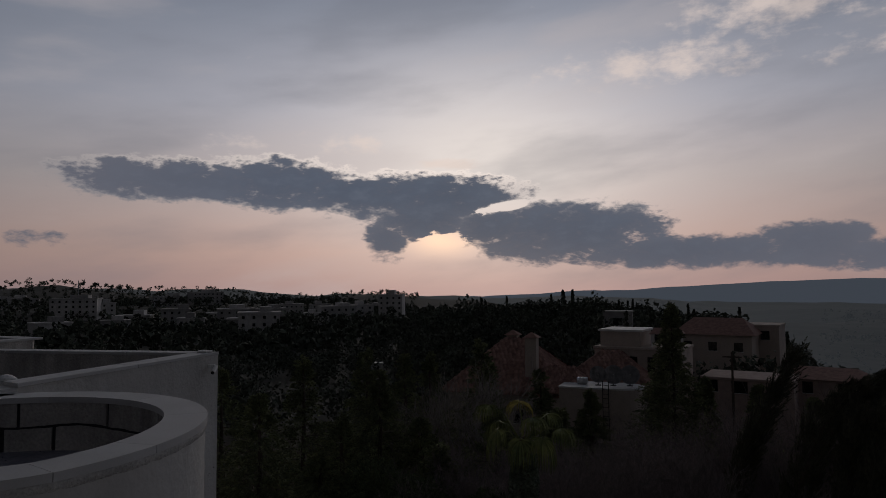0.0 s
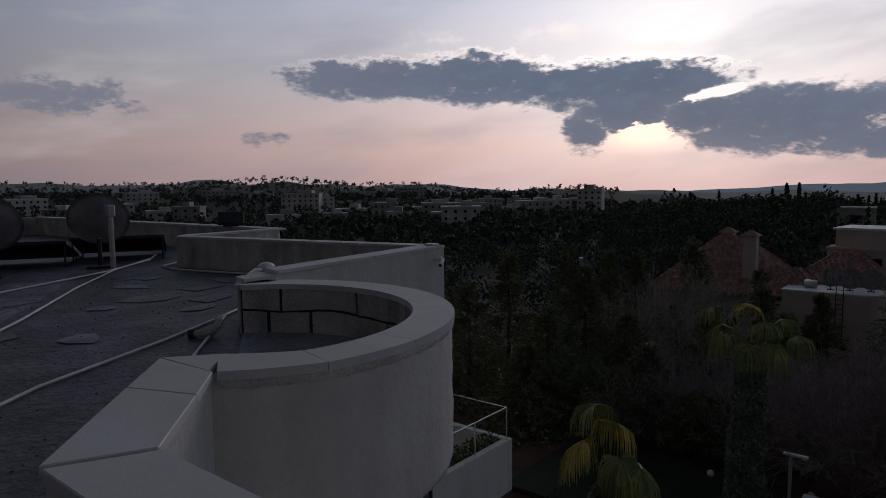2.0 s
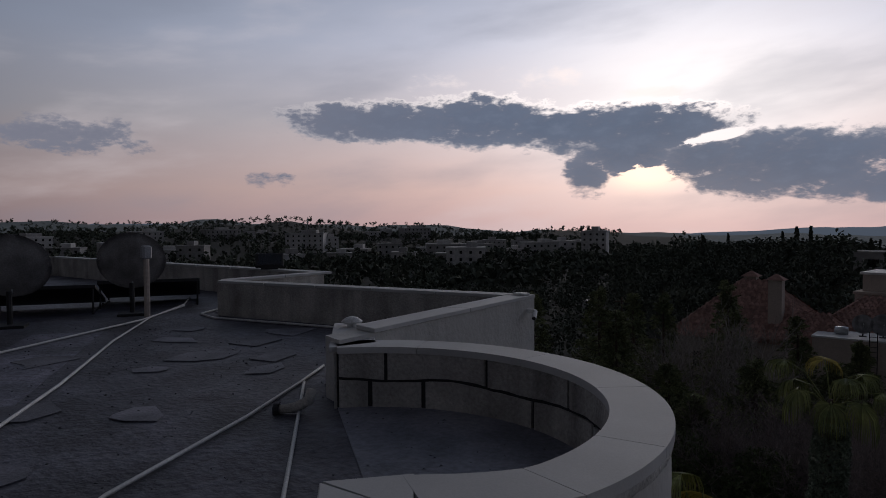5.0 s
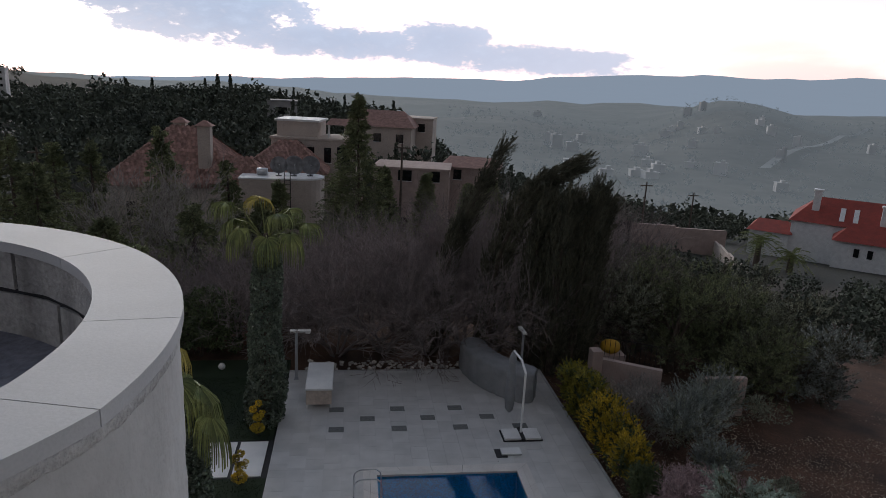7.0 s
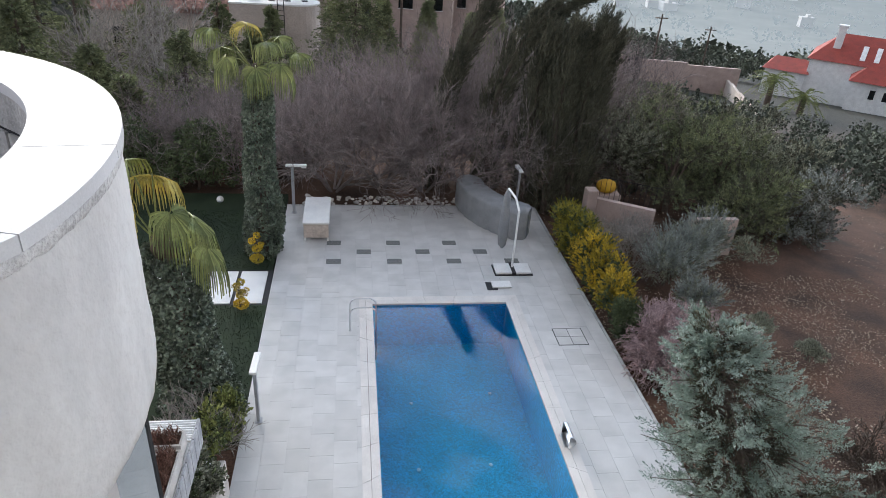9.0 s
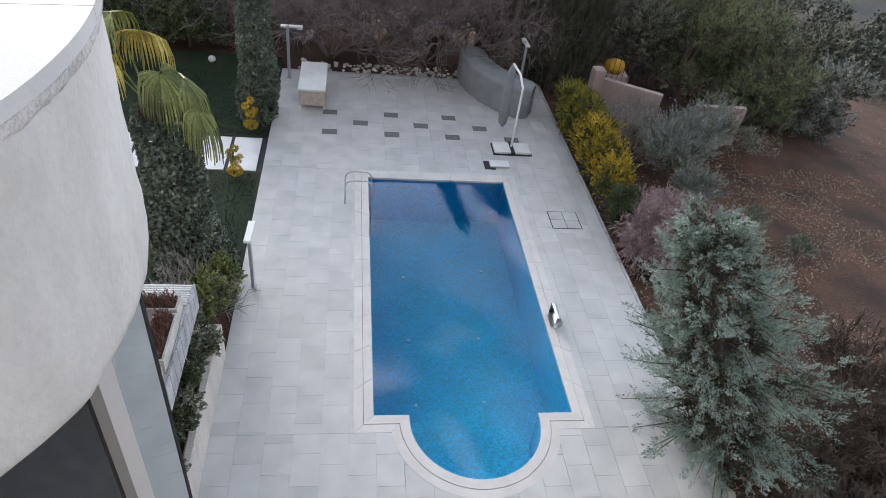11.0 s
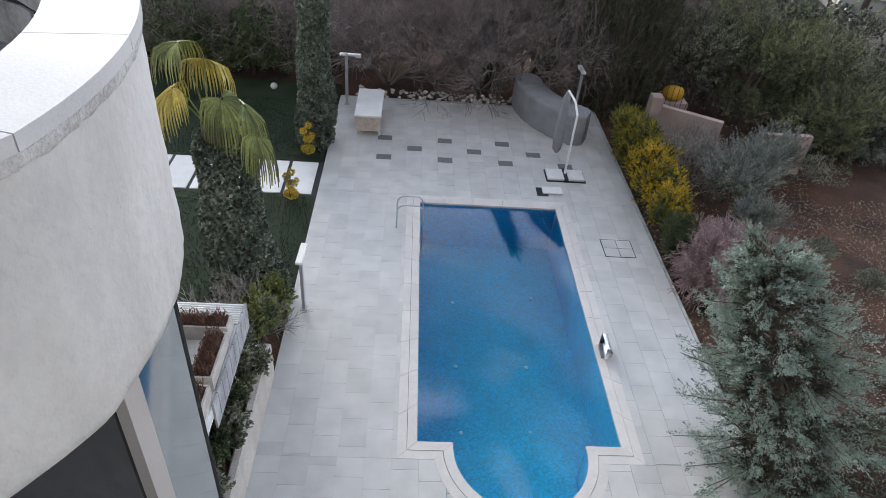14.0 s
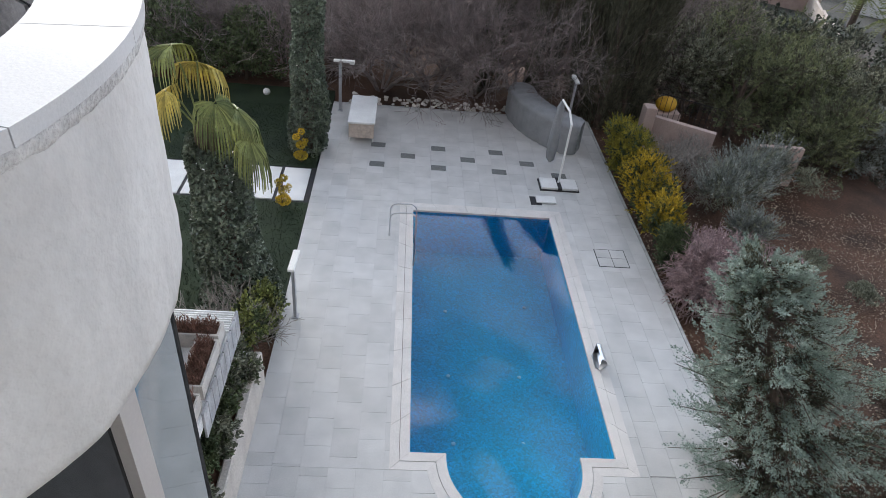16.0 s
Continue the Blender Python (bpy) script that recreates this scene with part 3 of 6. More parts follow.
wall_strip("parapet", [U2, U3], [(-11.60, -1.42), (-11.7, 1.3)], Z_ROOF - .4, Z_UP - .05, M_BLOCK)
slabs([(-11.86, -1.15), U3], [(-11.58, -1.15), (-11.7, 1.54)], Z_UP, [0, .5, 1], .05, .02)
wall_strip("parapet", [(-12.0, 1.54), U4], [(-12.0, 1.22), (-26, .8)], Z_ROOF - .4, Z_UP - .05, M_BLOCK)
slabs([(-12.0, 1.54), U4], [(-12.0, 1.22), (-26, .8)], Z_UP, [i / 9 for i in range(10)], .05, .02)
wall_strip("parapet", [(-26, 1.1), (-26, -22)], [(-25.7, .8), (-25.7, -21.7)], Z_ROOF - .4, Z_UP, M_BLOCK)
wall_strip("parapet", [(-26, -22), (16, -22)], [(-25.7, -21.7), (15.7, -21.7)], Z_ROOF - .4, Z_UP, M_BLOCK)
wall_strip("parapet", [(16, -22), (16, -7.2)], [(15.7, -21.7), (15.7, -7.6)], Z_ROOF - .4, Z_UP, M_BLOCK)

# storeys below: set back under the bay, with glass walls
part("lower_wall", prism([(16, -7.5), (-1.0, -7.5), (-2.0, -7.0), (-4.0, -6.9), (-5.3, -4.6), (-5.75, -.35), (-12, -1.5), (-12.2, 1.2), (-26, .9), (-26, -21.9), (16, -21.9)], -.3, 8.6), M_PLASTER, house)
GLASS = [-80, -46, -7, 23, 74, 120]
for a, b in zip(GLASS, GLASS[1:]):
    p, q = bay(1.93, a), bay(1.93, b)
    p2, q2 = bay(1.89, a), bay(1.89, b)
    part("glass_pane", prism([p, q, q2, p2], .1, 8.3), M_COATED if a == -7 else M_GLASSDARK, house, "mirror-coated window glass" if a == -7 else "dark window glass")
for a in GLASS:
    w, bm = (1.9 if a == -7 else .4), bmesh.new()
    r0, r1 = (1.86, 1.97) if a == -7 else (1.915, 1.94)
    prism([bay(r1, a - w), bay(r1, a + w), bay(r0, a + w), bay(r0, a - w)], 0, 8.3, bm)
    part("mullion", bm, M_POST if a == -7 else M_BLACK, house, "taupe window post" if a == -7 else "thin black glazing bar")
for z in (3.2,):
    part("transom", prism(arc(1.945, -80, 120, 30) + arc(1.90, -80, 120, 30)[::-1], z, z + .06), M_BLACK, house)
part("bay_floor", prism(arc(1.6, -80, 140, 30), 7.9, 8.2), M_PLASTER, house)

# ---------------------------------------------------------------- pool deck
deck = thing("pavement", "pale grey stone pool deck laid in straight rows", "pavement", kind="structure")
DECK = (-2.95, 6.45, -8.4, 14.9)
P_ARC = (1.99, -.10, 1.31)


def in_pool(x, y, grow=0.0):
    g = grow
    return (-g < x < 4 + g and -g < y < 8.2 + g) or math.hypot(x - P_ARC[0], y - P_ARC[1]) < P_ARC[2] + g


def clip_plan(poly, keep):
    """Cuts a convex plan by the line keep = (px, py, nx, ny): stays where the normal points."""
    px, py, nx, ny = keep
    out = []
    for a, b in zip(poly, poly[1:] + poly[:1]):
        da, db = (a[0] - px) * nx + (a[1] - py) * ny, (b[0] - px) * nx + (b[1] - py) * ny
        if da >= 0:
            out.append(a)
        if da * db < 0:
            t = da / (da - db)
            out.append((a[0] + (b[0] - a[0]) * t, a[1] + (b[1] - a[1]) * t))
    return out


# bed of the deck, with the hole of the pool left open
EDGE = .36
bm = bmesh.new()
for lo, hi in (((DECK[0], 8.2 + EDGE), (DECK[1], DECK[3])), ((DECK[0], -2.1), (-EDGE, 8.2 + EDGE)), ((4 + EDGE, -2.1), (DECK[1], 8.2 + EDGE)), ((DECK[0], DECK[2]), (DECK[1], -2.1))):
    add_box(bm, (*lo, -.5), (*hi, -.012))
for lo, hi in (((-EDGE, -2.1), (.35, -EDGE)), ((3.65, -2.1), (4 + EDGE, -EDGE))):
    add_box(bm, (*lo, -.5), (*hi, -.012))
add_box(bm, (.35, -2.1, -.5), (3.65, -1.42, -.012))
part("deck_bed", bm, M_JOINT, deck)

# dark pebble inserts, set among the tiles
DARK = [(x, y) for y, xs in ((11.95, (-1.17, .82, 2.75)), (11.32, (-.18, 1.77, 3.73)), (10.68, (-1.15, .80, 2.75, 4.69))) for x in xs]

# ---------------------------------------------------------------- pool
pool = thing("swimming_pool", "rectangular blue-tiled swimming pool with rounded step end", "pool")


def pool_outline(grow, n=28):
    """The rim: rectangle, notches and round end, widened by grow."""
    g, r = grow, P_ARC[2] + grow
    a = math.asin(min(1, (P_ARC[1] + g) / r)) if abs(P_ARC[1] + g) < r else 0
    pts = [(4 + g, -g), (4 + g, 8.2 + g), (-g, 8.2 + g), (-g, -g)]
    dy = -g - P_ARC[1]
    t = math.acos(max(-1, min(1, -dy / r)))
    for i in range(n + 1):
        b = -math.pi / 2 - t + 2 * t * i / n
        pts.append((P_ARC[0] + r * math.cos(b), P_ARC[1] + r * math.sin(b)))
    return pts


def pool_basin():
    bm = bmesh.new()
    o = pool_outline(0)
    top, low = [bm.verts.new((x, y, .01)) for x, y in o], [bm.verts.new((x, y, -1.5)) for x, y in o]
    for i in range(len(o)):
        j = (i + 1) % len(o)
        bm.faces.new((top[i], top[j], low[j], low[i]))
    bm.faces.new(low)
    return bm


def pool_material():
    mt = mat("pool_mosaic", (.014, .50, .78), .35, (.010, .42, .68), 1.2, 8, 0, grain=.06)
    nt = mt.node_tree
    N, L = nt.nodes, nt.links
    geo, v = N.new("ShaderNodeNewGeometry"), N.new("ShaderNodeTexVoronoi")
    v.inputs["Scale"].default_value = 28
    L.new(geo.outputs["Position"], v.inputs["Vector"])
    b = N["Principled BSDF"]
    src = b.inputs["Base Color"].links[0].from_socket
    mx, mr = N.new("ShaderNodeMix"), N.new("ShaderNodeSeparateColor")
    mx.data_type, mx.blend_type = "RGBA", "MULTIPLY"
    L.new(v.outputs["Color"], mr.inputs[0])
    r = N.new("ShaderNodeMapRange")
    r.inputs[3].default_value, r.inputs[4].default_value = .72, 1.28
    L.new(mr.outputs[0], r.inputs[0])
    mx.inputs[0].default_value = 1
    L.new(src, mx.inputs[6]), L.new(r.outputs[0], mx.inputs[7])
    L.new(mx.outputs[2], b.inputs["Base Color"])
    return mt


def water_material():
    mt = bpy.data.materials.new("pool_water")
    mt.use_nodes = True
    nt = mt.node_tree
    N, L = nt.nodes, nt.links
    N.remove(N["Principled BSDF"])
    gl, tr, mx, fr = N.new("ShaderNodeBsdfGlossy"), N.new("ShaderNodeBsdfTransparent"), N.new("ShaderNodeMixShader"), N.new("ShaderNodeFresnel")
    gl.inputs["Roughness"].default_value = .02
    tr.inputs[0].default_value = (.86, .95, .99, 1)
    fr.inputs[0].default_value = 1.6
    n, bp, geo = N.new("ShaderNodeTexNoise"), N.new("ShaderNodeBump"), N.new("ShaderNodeNewGeometry")
    n.inputs["Scale"].default_value, n.inputs["Detail"].default_value = 3.5, 3
    bp.inputs["Strength"].default_value, bp.inputs["Distance"].default_value = .03, .02
    L.new(geo.outputs["Position"], n.inputs["Vector"]), L.new(n.outputs["Fac"], bp.inputs["Height"])
    L.new(bp.outputs[0], gl.inputs["Normal"]), L.new(bp.outputs[0], fr.inputs["Normal"])
    L.new(fr.outputs[0], mx.inputs[0]), L.new(tr.outputs[0], mx.inputs[1]), L.new(gl.outputs[0], mx.inputs[2])
    L.new(mx.outputs[0], N["Material Output"].inputs[0])
    return mt


M_POOL, M_WATER = pool_material(), water_material()
part("basin", pool_basin(), M_POOL, pool, "blue mosaic basin")
bm = bmesh.new()
bm.faces.new([bm.verts.new((x, y, -.06)) for x, y in pool_outline(-.001)])
water = part("water", bm, M_WATER, pool, "still clear water reflecting the trees")
water.visible_shadow = False
# step at the round end, and small white nozzles on the floor
bm = bmesh.new()
for k, (r, z) in enumerate(((1.27, -.95),)):
    pts = [(P_ARC[0] + r * math.cos(a), P_ARC[1] - .06 + r * math.sin(a)) for a in [2 * math.pi * i / 40 for i in range(40)]]
    prism(pts, -1.49, z, bm)
part("step", bm, M_POOL, pool)
for x, y in ((1.0, 3.3), (2.75, 3.35), (1.05, 1.35), (2.6, 1.4), (1.0, 5.6), (3.2, 5.9)):
    bm = lathe([(.05, 0), (.05, .02), (.02, .03)], 8)
    o = part("floor_nozzle", bm, M_NOZZLE, pool, "small pale floor nozzle")
    o.location = (x, y, -1.498)


# coping stones along the rim: two bands
def rim_band(g0, g1, name, z):
    a, b = pool_outline(g0), pool_outline(g1)
    # straight sides cut into stones
    def run(i, n):
        for k in range(n):
            t0, t1 = (k + .004) / n, (k + 1 - .004) / n
            q = lambda L_, t: (L_[i][0] + (L_[i + 1][0] - L_[i][0]) * t, L_[i][1] + (L_[i + 1][1] - L_[i][1]) * t)
            part(name, prism([q(a, t0), q(b, t0), q(b, t1), q(a, t1)], -.05, z), M_POOLCOP, pool)
    run(0, 9), run(1, 5), run(2, 9)
    run(3, 1)
    m = len(a)
    for k in range(7):
        i0, i1 = 4 + k * 4, 4 + (k + 1) * 4
        ring = a[i0:i1 + 1], b[i0:i1 + 1]
        part(name, prism(ring[0] + ring[1][::-1], -.05, z), M_POOLCOP, pool)
    part(name, prism([a[-1], a[0], b[0], b[-1]], -.05, z), M_POOLCOP, pool)


rim_band(-.02, .17, "rim_stone", .012)
rim_band(.178, .36, "border_stone", .004)


# ---------------------------------------------------------------- plants
def crown_spots(lobes, n, ln, wd, shell=.55, gaps=.0, up=.0, out=.6, freq=1.6):
    """Leaves within rounded lobes, thicker near their skin, with gaps and uneven outlines."""
    vol = [l[3] * l[4] * l[5] for l in lobes]
    spots = []
    for (x, y, z, a, b, c), v in zip(lobes, vol):
        for _ in range(int(n * v / sum(vol))):
            d = rnd_dir()
            k = shell + (1 - shell) * random.random() ** .7
            p = Vector((x + d.x * a * k, y + d.y * b * k, z + d.z * c * k))
            w = noise.noise(p * freq)
            if w < gaps - .25 and random.random() < .8:
                continue
            p += d * (w * .22 * min(a, b, c))
            way = (d * out + rnd_dir() * .8 + Vector((0, 0, up)))
            s = random.uniform(.6, 1.35)
            spots.append((p, way, ln * s, wd * s))
    return spots


def limbs(base, top, r0, lobes):
    """A tapered trunk with limbs that reach into the lobes."""
    b, t = Vector(base), Vector(top)
    mid = (b + t) / 2 + Vector((random.uniform(-.1, .1), random.uniform(-.1, .1), 0)) * (t - b).length
    bm = tube([b, b.lerp(mid, .6), mid, t], [r0, r0 * .8, r0 * .65, r0 * .3], 7)
    for l in lobes:
        c = Vector(l[:3])
        s = b.lerp(t, random.uniform(.35, .8))
        tube([s, s.lerp(c, .5) + rnd_dir() * .15, c], [r0 * .4, r0 * .25, r0 * .08], 5, bm)
    return bm


def leafy(name, label, category, at, lobes, n, ln, wd, material, trunk=None, r0=.12, group="", gaps=0., up=0., out=.6, shell=.55, freq=1.6):
    t = thing(name, label, category, at, group=group)
    if trunk is None:
        trunk = (0, 0, max(l[2] for l in lobes) * .8)
    part("trunk", limbs((0, 0, -.15), trunk, r0, lobes), M_BARK, t)
    cards("crown", crown_spots(lobes, n, ln, wd, shell, gaps, up, out, freq), material, t)
    return t


def bare(name, label, at, height, spread, n0, material, seed, r0=.05, depth=4, droop=.0, group="", thin=.007):
    """A leafless bush or tree: limbs that fork into fine twigs."""
    random.seed(seed)
    t = thing(name, label, "bush" if height < 3 else "tree", at, group=group)
    twigs = ([], [])
    def seg(a, b, ra, rb, where):
        verts, faces = where
        d = (b - a).normalized()
        u = d.orthogonal().normalized()
        v = d.cross(u)
        k = len(verts)
        for p, r in ((a, ra), (b, rb)):
            for j in range(3):
                q = 2.0944 * j
                verts.append(tuple(p + (u * math.cos(q) + v * math.sin(q)) * r))
        for j in range(3):
            faces.append((k + j, k + (j + 1) % 3, k + 3 + (j + 1) % 3, k + 3 + j))
    stems = []
    def grow(p, d, ln, r, lev):
        q = p + d * ln * .5 + rnd_dir() * ln * .06
        e = q + (d + rnd_dir() * .25 + Vector((0, 0, -droop * (depth - lev) * .2))).normalized() * ln * .5
        if lev == depth:
            stems.append(tube([p, q, e], [r, r * .85, r * .65], 5))
        else:
            seg(p, q, r, r * .85, twigs), seg(q, e, r * .85, r * .65, twigs)
        if lev == 0:
            return
        for i in range(random.choice((3, 3, 4)) if lev < depth else 4):
            nd = (d + rnd_dir() * .75 + Vector((0, 0, .12 - droop * .25))).normalized()
            grow(e if i < 2 else q, nd, ln * random.uniform(.62, .86), max(r * .6, thin), lev - 1)
    for i in range(n0):
        a = 2 * math.pi * i / n0 + random.uniform(-.4, .4)
        d = Vector((math.cos(a) * spread, math.sin(a) * spread, 1)).normalized()
        grow(Vector((math.cos(a) * .12, math.sin(a) * .12, -.1)), d, height * .33, r0, depth)
    for bm in stems:
        part("stem", bm, material, t)
    me = bpy.data.meshes.new("crown")
    me.from_pydata(*[twigs[0], [], twigs[1]])
    me.materials.append(material)
    o = new("crown", me)
    o.parent = t
    o["kind"] = "stuff"
    return t


def leaf_mesh(name, centre, way, length, width, material, parent, label=""):
    """Many small bent leaves in one mesh, from arrays of places, ways and sizes."""
    n = len(centre)
    way = way / np.maximum(np.linalg.norm(way, axis=1, keepdims=True), 1e-6)
    side = np.cross(way, np.random.normal(size=(n, 3)))
    side /= np.maximum(np.linalg.norm(side, axis=1, keepdims=True), 1e-6)
    lift = np.cross(side, way) * width[:, None] * .35
    half, wing = way * length[:, None] * .5, side * width[:, None] * .5
    co = np.stack([centre - half, centre + wing + lift, centre + half, centre - wing + lift], axis=1).reshape(-1, 3)
    me = bpy.data.meshes.new(name)
    me.vertices.add(4 * n)
    me.vertices.foreach_set("co", co.astype(np.float32).ravel())
    me.loops.add(4 * n)
    me.loops.foreach_set("vertex_index", np.arange(4 * n, dtype=np.int32))
    me.polygons.add(n)
    me.polygons.foreach_set("loop_start", np.arange(0, 4 * n, 4, dtype=np.int32))
    me.update(calc_edges=True)
    me.materials.append(material)
    ob = new(name, me)
    ob.parent = parent
    if label:
        ob["label"] = label
    return ob


def sprays(name, shoots, per, ln, wd, material, parent, fat=.28, spread=.7, label=""):
    """Leafy shoots: each (root, way, size) becomes a plume of leaves that narrows to its tip."""
    root = np.array([tuple(q[0]) for q in shoots]).repeat(per, 0)
    way = np.array([tuple(q[1].normalized()) for q in shoots]).repeat(per, 0)
    size = np.array([q[2] for q in shoots]).repeat(per)
    n = len(size)
    u = np.random.random(n)
    off = np.random.normal(size=(n, 3))
    off -= way * np.sum(off * way, axis=1, keepdims=True)
    off /= np.maximum(np.linalg.norm(off, axis=1, keepdims=True), 1e-6)
    rad = size * fat * np.sqrt(np.random.random(n)) * (1.05 - u)
    c = root + way * (size * u)[:, None] + off * rad[:, None]
    k = np.random.uniform(.6, 1.35, n)
    return leaf_mesh(name, c, way + off * spread + np.random.normal(size=(n, 3)) * .3, ln * k, wd * k, material, parent, label)


def crown_shoots(lobes, n, size, up=.4, wild=.5, low=-.45):
    """Shoots that stand out of the skin of rounded lobes."""
    vol = [(l[3] * l[4] * l[5]) ** .667 for l in lobes]
    out = []
    for l, v in zip(lobes, vol):
        c, ext = Vector(l[:3]), Vector(l[3:])
        for _ in range(max(3, int(n * v / sum(vol)))):
            d = rnd_dir()
            while d.z < low:
                d = rnd_dir()
            p = c + Vector((d.x * ext.x, d.y * ext.y, d.z * ext.z)) * random.uniform(.45, .95)
            out.append((p, d + rnd_dir() * wild + Vector((0, 0, up)), size * random.uniform(.6, 1.4)))
    return out


def bushy(name, label, category, at, lobes, n, size, per, ln, wd, material, trunk, r0, group="", up=.4, wild=.5, fat=.28, inner=None, low=-.45):
    """A tree or bush whose crown is made of leafy shoots, with a heart of darker leaves where asked, inner shade put in
    by colour.
    """
    t = thing(name, label, category, at, group=group)
    part("trunk", limbs((0, 0, -.15), trunk, r0, lobes), M_BARK, t)
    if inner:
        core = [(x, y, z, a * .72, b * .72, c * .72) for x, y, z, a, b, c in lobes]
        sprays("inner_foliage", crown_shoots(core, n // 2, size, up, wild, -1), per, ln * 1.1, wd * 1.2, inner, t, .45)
    sprays("crown", crown_shoots(lobes, n, size, up, wild, low), per, ln, wd, material, t, fat)
    return t


def conifer(label, at, h, r, group, seed, shoots=240):
    """A ragged conifer: rings of drooping branches on a straight stem."""
    random.seed(seed)
    t = thing("conifer_tree", label, "tree", at, group=group)
    wood = tube([(0, 0, -.3), (.1, 0, h * .5), (0, 0, h)], [.18, .11, .02], 7)
    out = []
    for i in range(shoots):
        f = random.random() ** 1.25
        a = random.uniform(0, 2 * math.pi)
        bulge = .8 + .3 * noise.noise(Vector((math.cos(a) * 1.5, math.sin(a) * 1.5, f * 7 + seed)))
        ln = r * (1.04 - f) * bulge * random.uniform(.75, 1.1)
        d = Vector((math.cos(a), math.sin(a), random.uniform(-.35, .15)))
        p = Vector((0, 0, h * (.08 + .9 * f)))
        if i % 4 == 0:
            tube([p, p + d * ln * .8], [.03, .008], 3, wood)
        for s in (.35, .7, 1.0):
            out.append((p + d * ln * s * .8 + rnd_dir() * .1, d + rnd_dir() * .5, max(.35, ln * .38)))
    part("trunk", wood, M_BARK, t)
    sprays("crown", out, 22, .22, .055, M_PINE, t, .42, .6)


def cypress(line, r, seed):
    """A narrow tree along a bent line, its shoots combed by the wind."""
    random.seed(seed)
    base = Vector(line[0])
    t = thing("cypress_tree", "tall dark green cypress with its tip bent by wind", "tree", line[0], group="corner cypresses")
    pts = [Vector(p) - base for p in line]
    part("trunk", tube([Vector((0, 0, -.2))] + pts[1:], [.15, .1, .06, .02][:len(pts)] + [.015] * max(0, len(pts) - 4), 7), M_BARK, t)
    shoots = []
    for _ in range(int(1150 * r) + 60):
        f = random.random() * (len(pts) - 1)
        i = min(int(f), len(pts) - 2)
        p = pts[i].lerp(pts[i + 1], f - i)
        tan = (pts[i + 1] - pts[i]).normalized()
        g = f / (len(pts) - 1)
        wide = r * min(1.0, .85 + 1.0 * g) * (1.0 - .72 * g ** 1.7)
        d = rnd_dir()
        d = (d - tan * d.dot(tan)).normalized()
        w = tan + d * .34 + rnd_dir() * .16 + Vector((.15 * g, 0, 0))
        shoots.append((p + d * wide * math.sqrt(random.random()), w, random.uniform(.45, .95)))
    sprays("crown", shoots, 42, .15, .022, M_CYPRESS, t, .13, .35)


# ---------------------------------------------------------------- garden: far side of the deck
random.seed(11)
# wind-bent cypresses at the corner of the deck
for k, (r, line) in enumerate(((.40, [(2.75, 17.4), (3.1, 17.2, 3.9), (3.75, 17.1, 5.7), (4.95, 17.0, 8.2)]),
                               (.58, [(4.75, 16.6), (5.0, 16.8, 3.9), (5.75, 16.9, 5.9), (6.7, 17.0, 7.0), (8.1, 17.0, 7.75)]),
                               (.5, [(6.2, 15.7), (6.2, 15.75, 3.4), (6.35, 15.9, 5.2), (6.6, 16.0, 6.3)]),
                               (.62, [(6.95, 15.05), (6.95, 15.1, 3.4), (7.1, 15.3, 5.2), (7.4, 15.5, 6.6)]),
                               (.66, [(7.85, 15.2), (7.9, 15.25, 3.4), (8.05, 15.4, 5.3), (8.4, 15.6, 6.8)]),
                               (.5, [(8.6, 16.2), (8.65, 16.2, 3.2), (8.8, 16.3, 4.9), (9.1, 16.4, 6.1)]))):
    cypress([(*line[0], land(*line[0]))] + line[1:], r, 21 + k)
# leafless brown trees along the back of the deck
for k, (x, y, h) in enumerate(((-1.3, 17.0, 5.2), (.6, 17.4, 5.8), (2.4, 17.2, 5.6), (4.2, 17.6, 5.6), (-2.6, 19.8, 4.7), (1.4, 20.4, 6.2), (3.6, 20.8, 7.0), (5.6, 20.2, 6.8), (-5.2, 18.4, 4.4), (-7.0, 20.0, 4.6), (7.6, 21.5, 7.6), (-.4, 23.6, 5.6), (9.4, 21.0, 7.0), (-4.4, 22.5, 4.6), (-8.8, 18.0, 4.2), (11.0, 24.0, 7.5))):
    bare("bare_tree", "leafless brown garden tree with dense fine twigs", (x, y, land(x, y)), h, .8, 7, M_TWIG, 40 + k, .055, 5, group="bare trees behind the deck")
for x, y, h, r in ((-6.6, 17.2, 2.8, 1.5), (-9.2, 16.6, 3.2, 1.7), (-11.8, 18.2, 3.6, 1.8)):
    lob = [(random.uniform(-.6, .6) * r, random.uniform(-.6, .6) * r, h * random.uniform(.2, .8), r * .6, r * .6, h * .25) for _ in range(9)]
    leafy("bush", "large dark green shrub behind the lawn", "bush", (x, y, land(x, y)), lob, 7000, .16, .07, M_SHRUB, (0, 0, h * .5), .08, "shrubs behind the lawn", gaps=.08, up=.2)
# pale bare trees before the neighbour's villa
for k, (x, y, h) in enumerate(((-12.5, 30, 8.5), (-10.8, 31, 8.0), (-9.5, 28, 6.5), (-14.5, 29, 7.5))):
    bare("bare_tree", "tall slim leafless tree with pale branches", (x, y, land(x, y)), h, .22, 3, M_PALETWIG, 70 + k, .09, 4, group="pale bare trees")
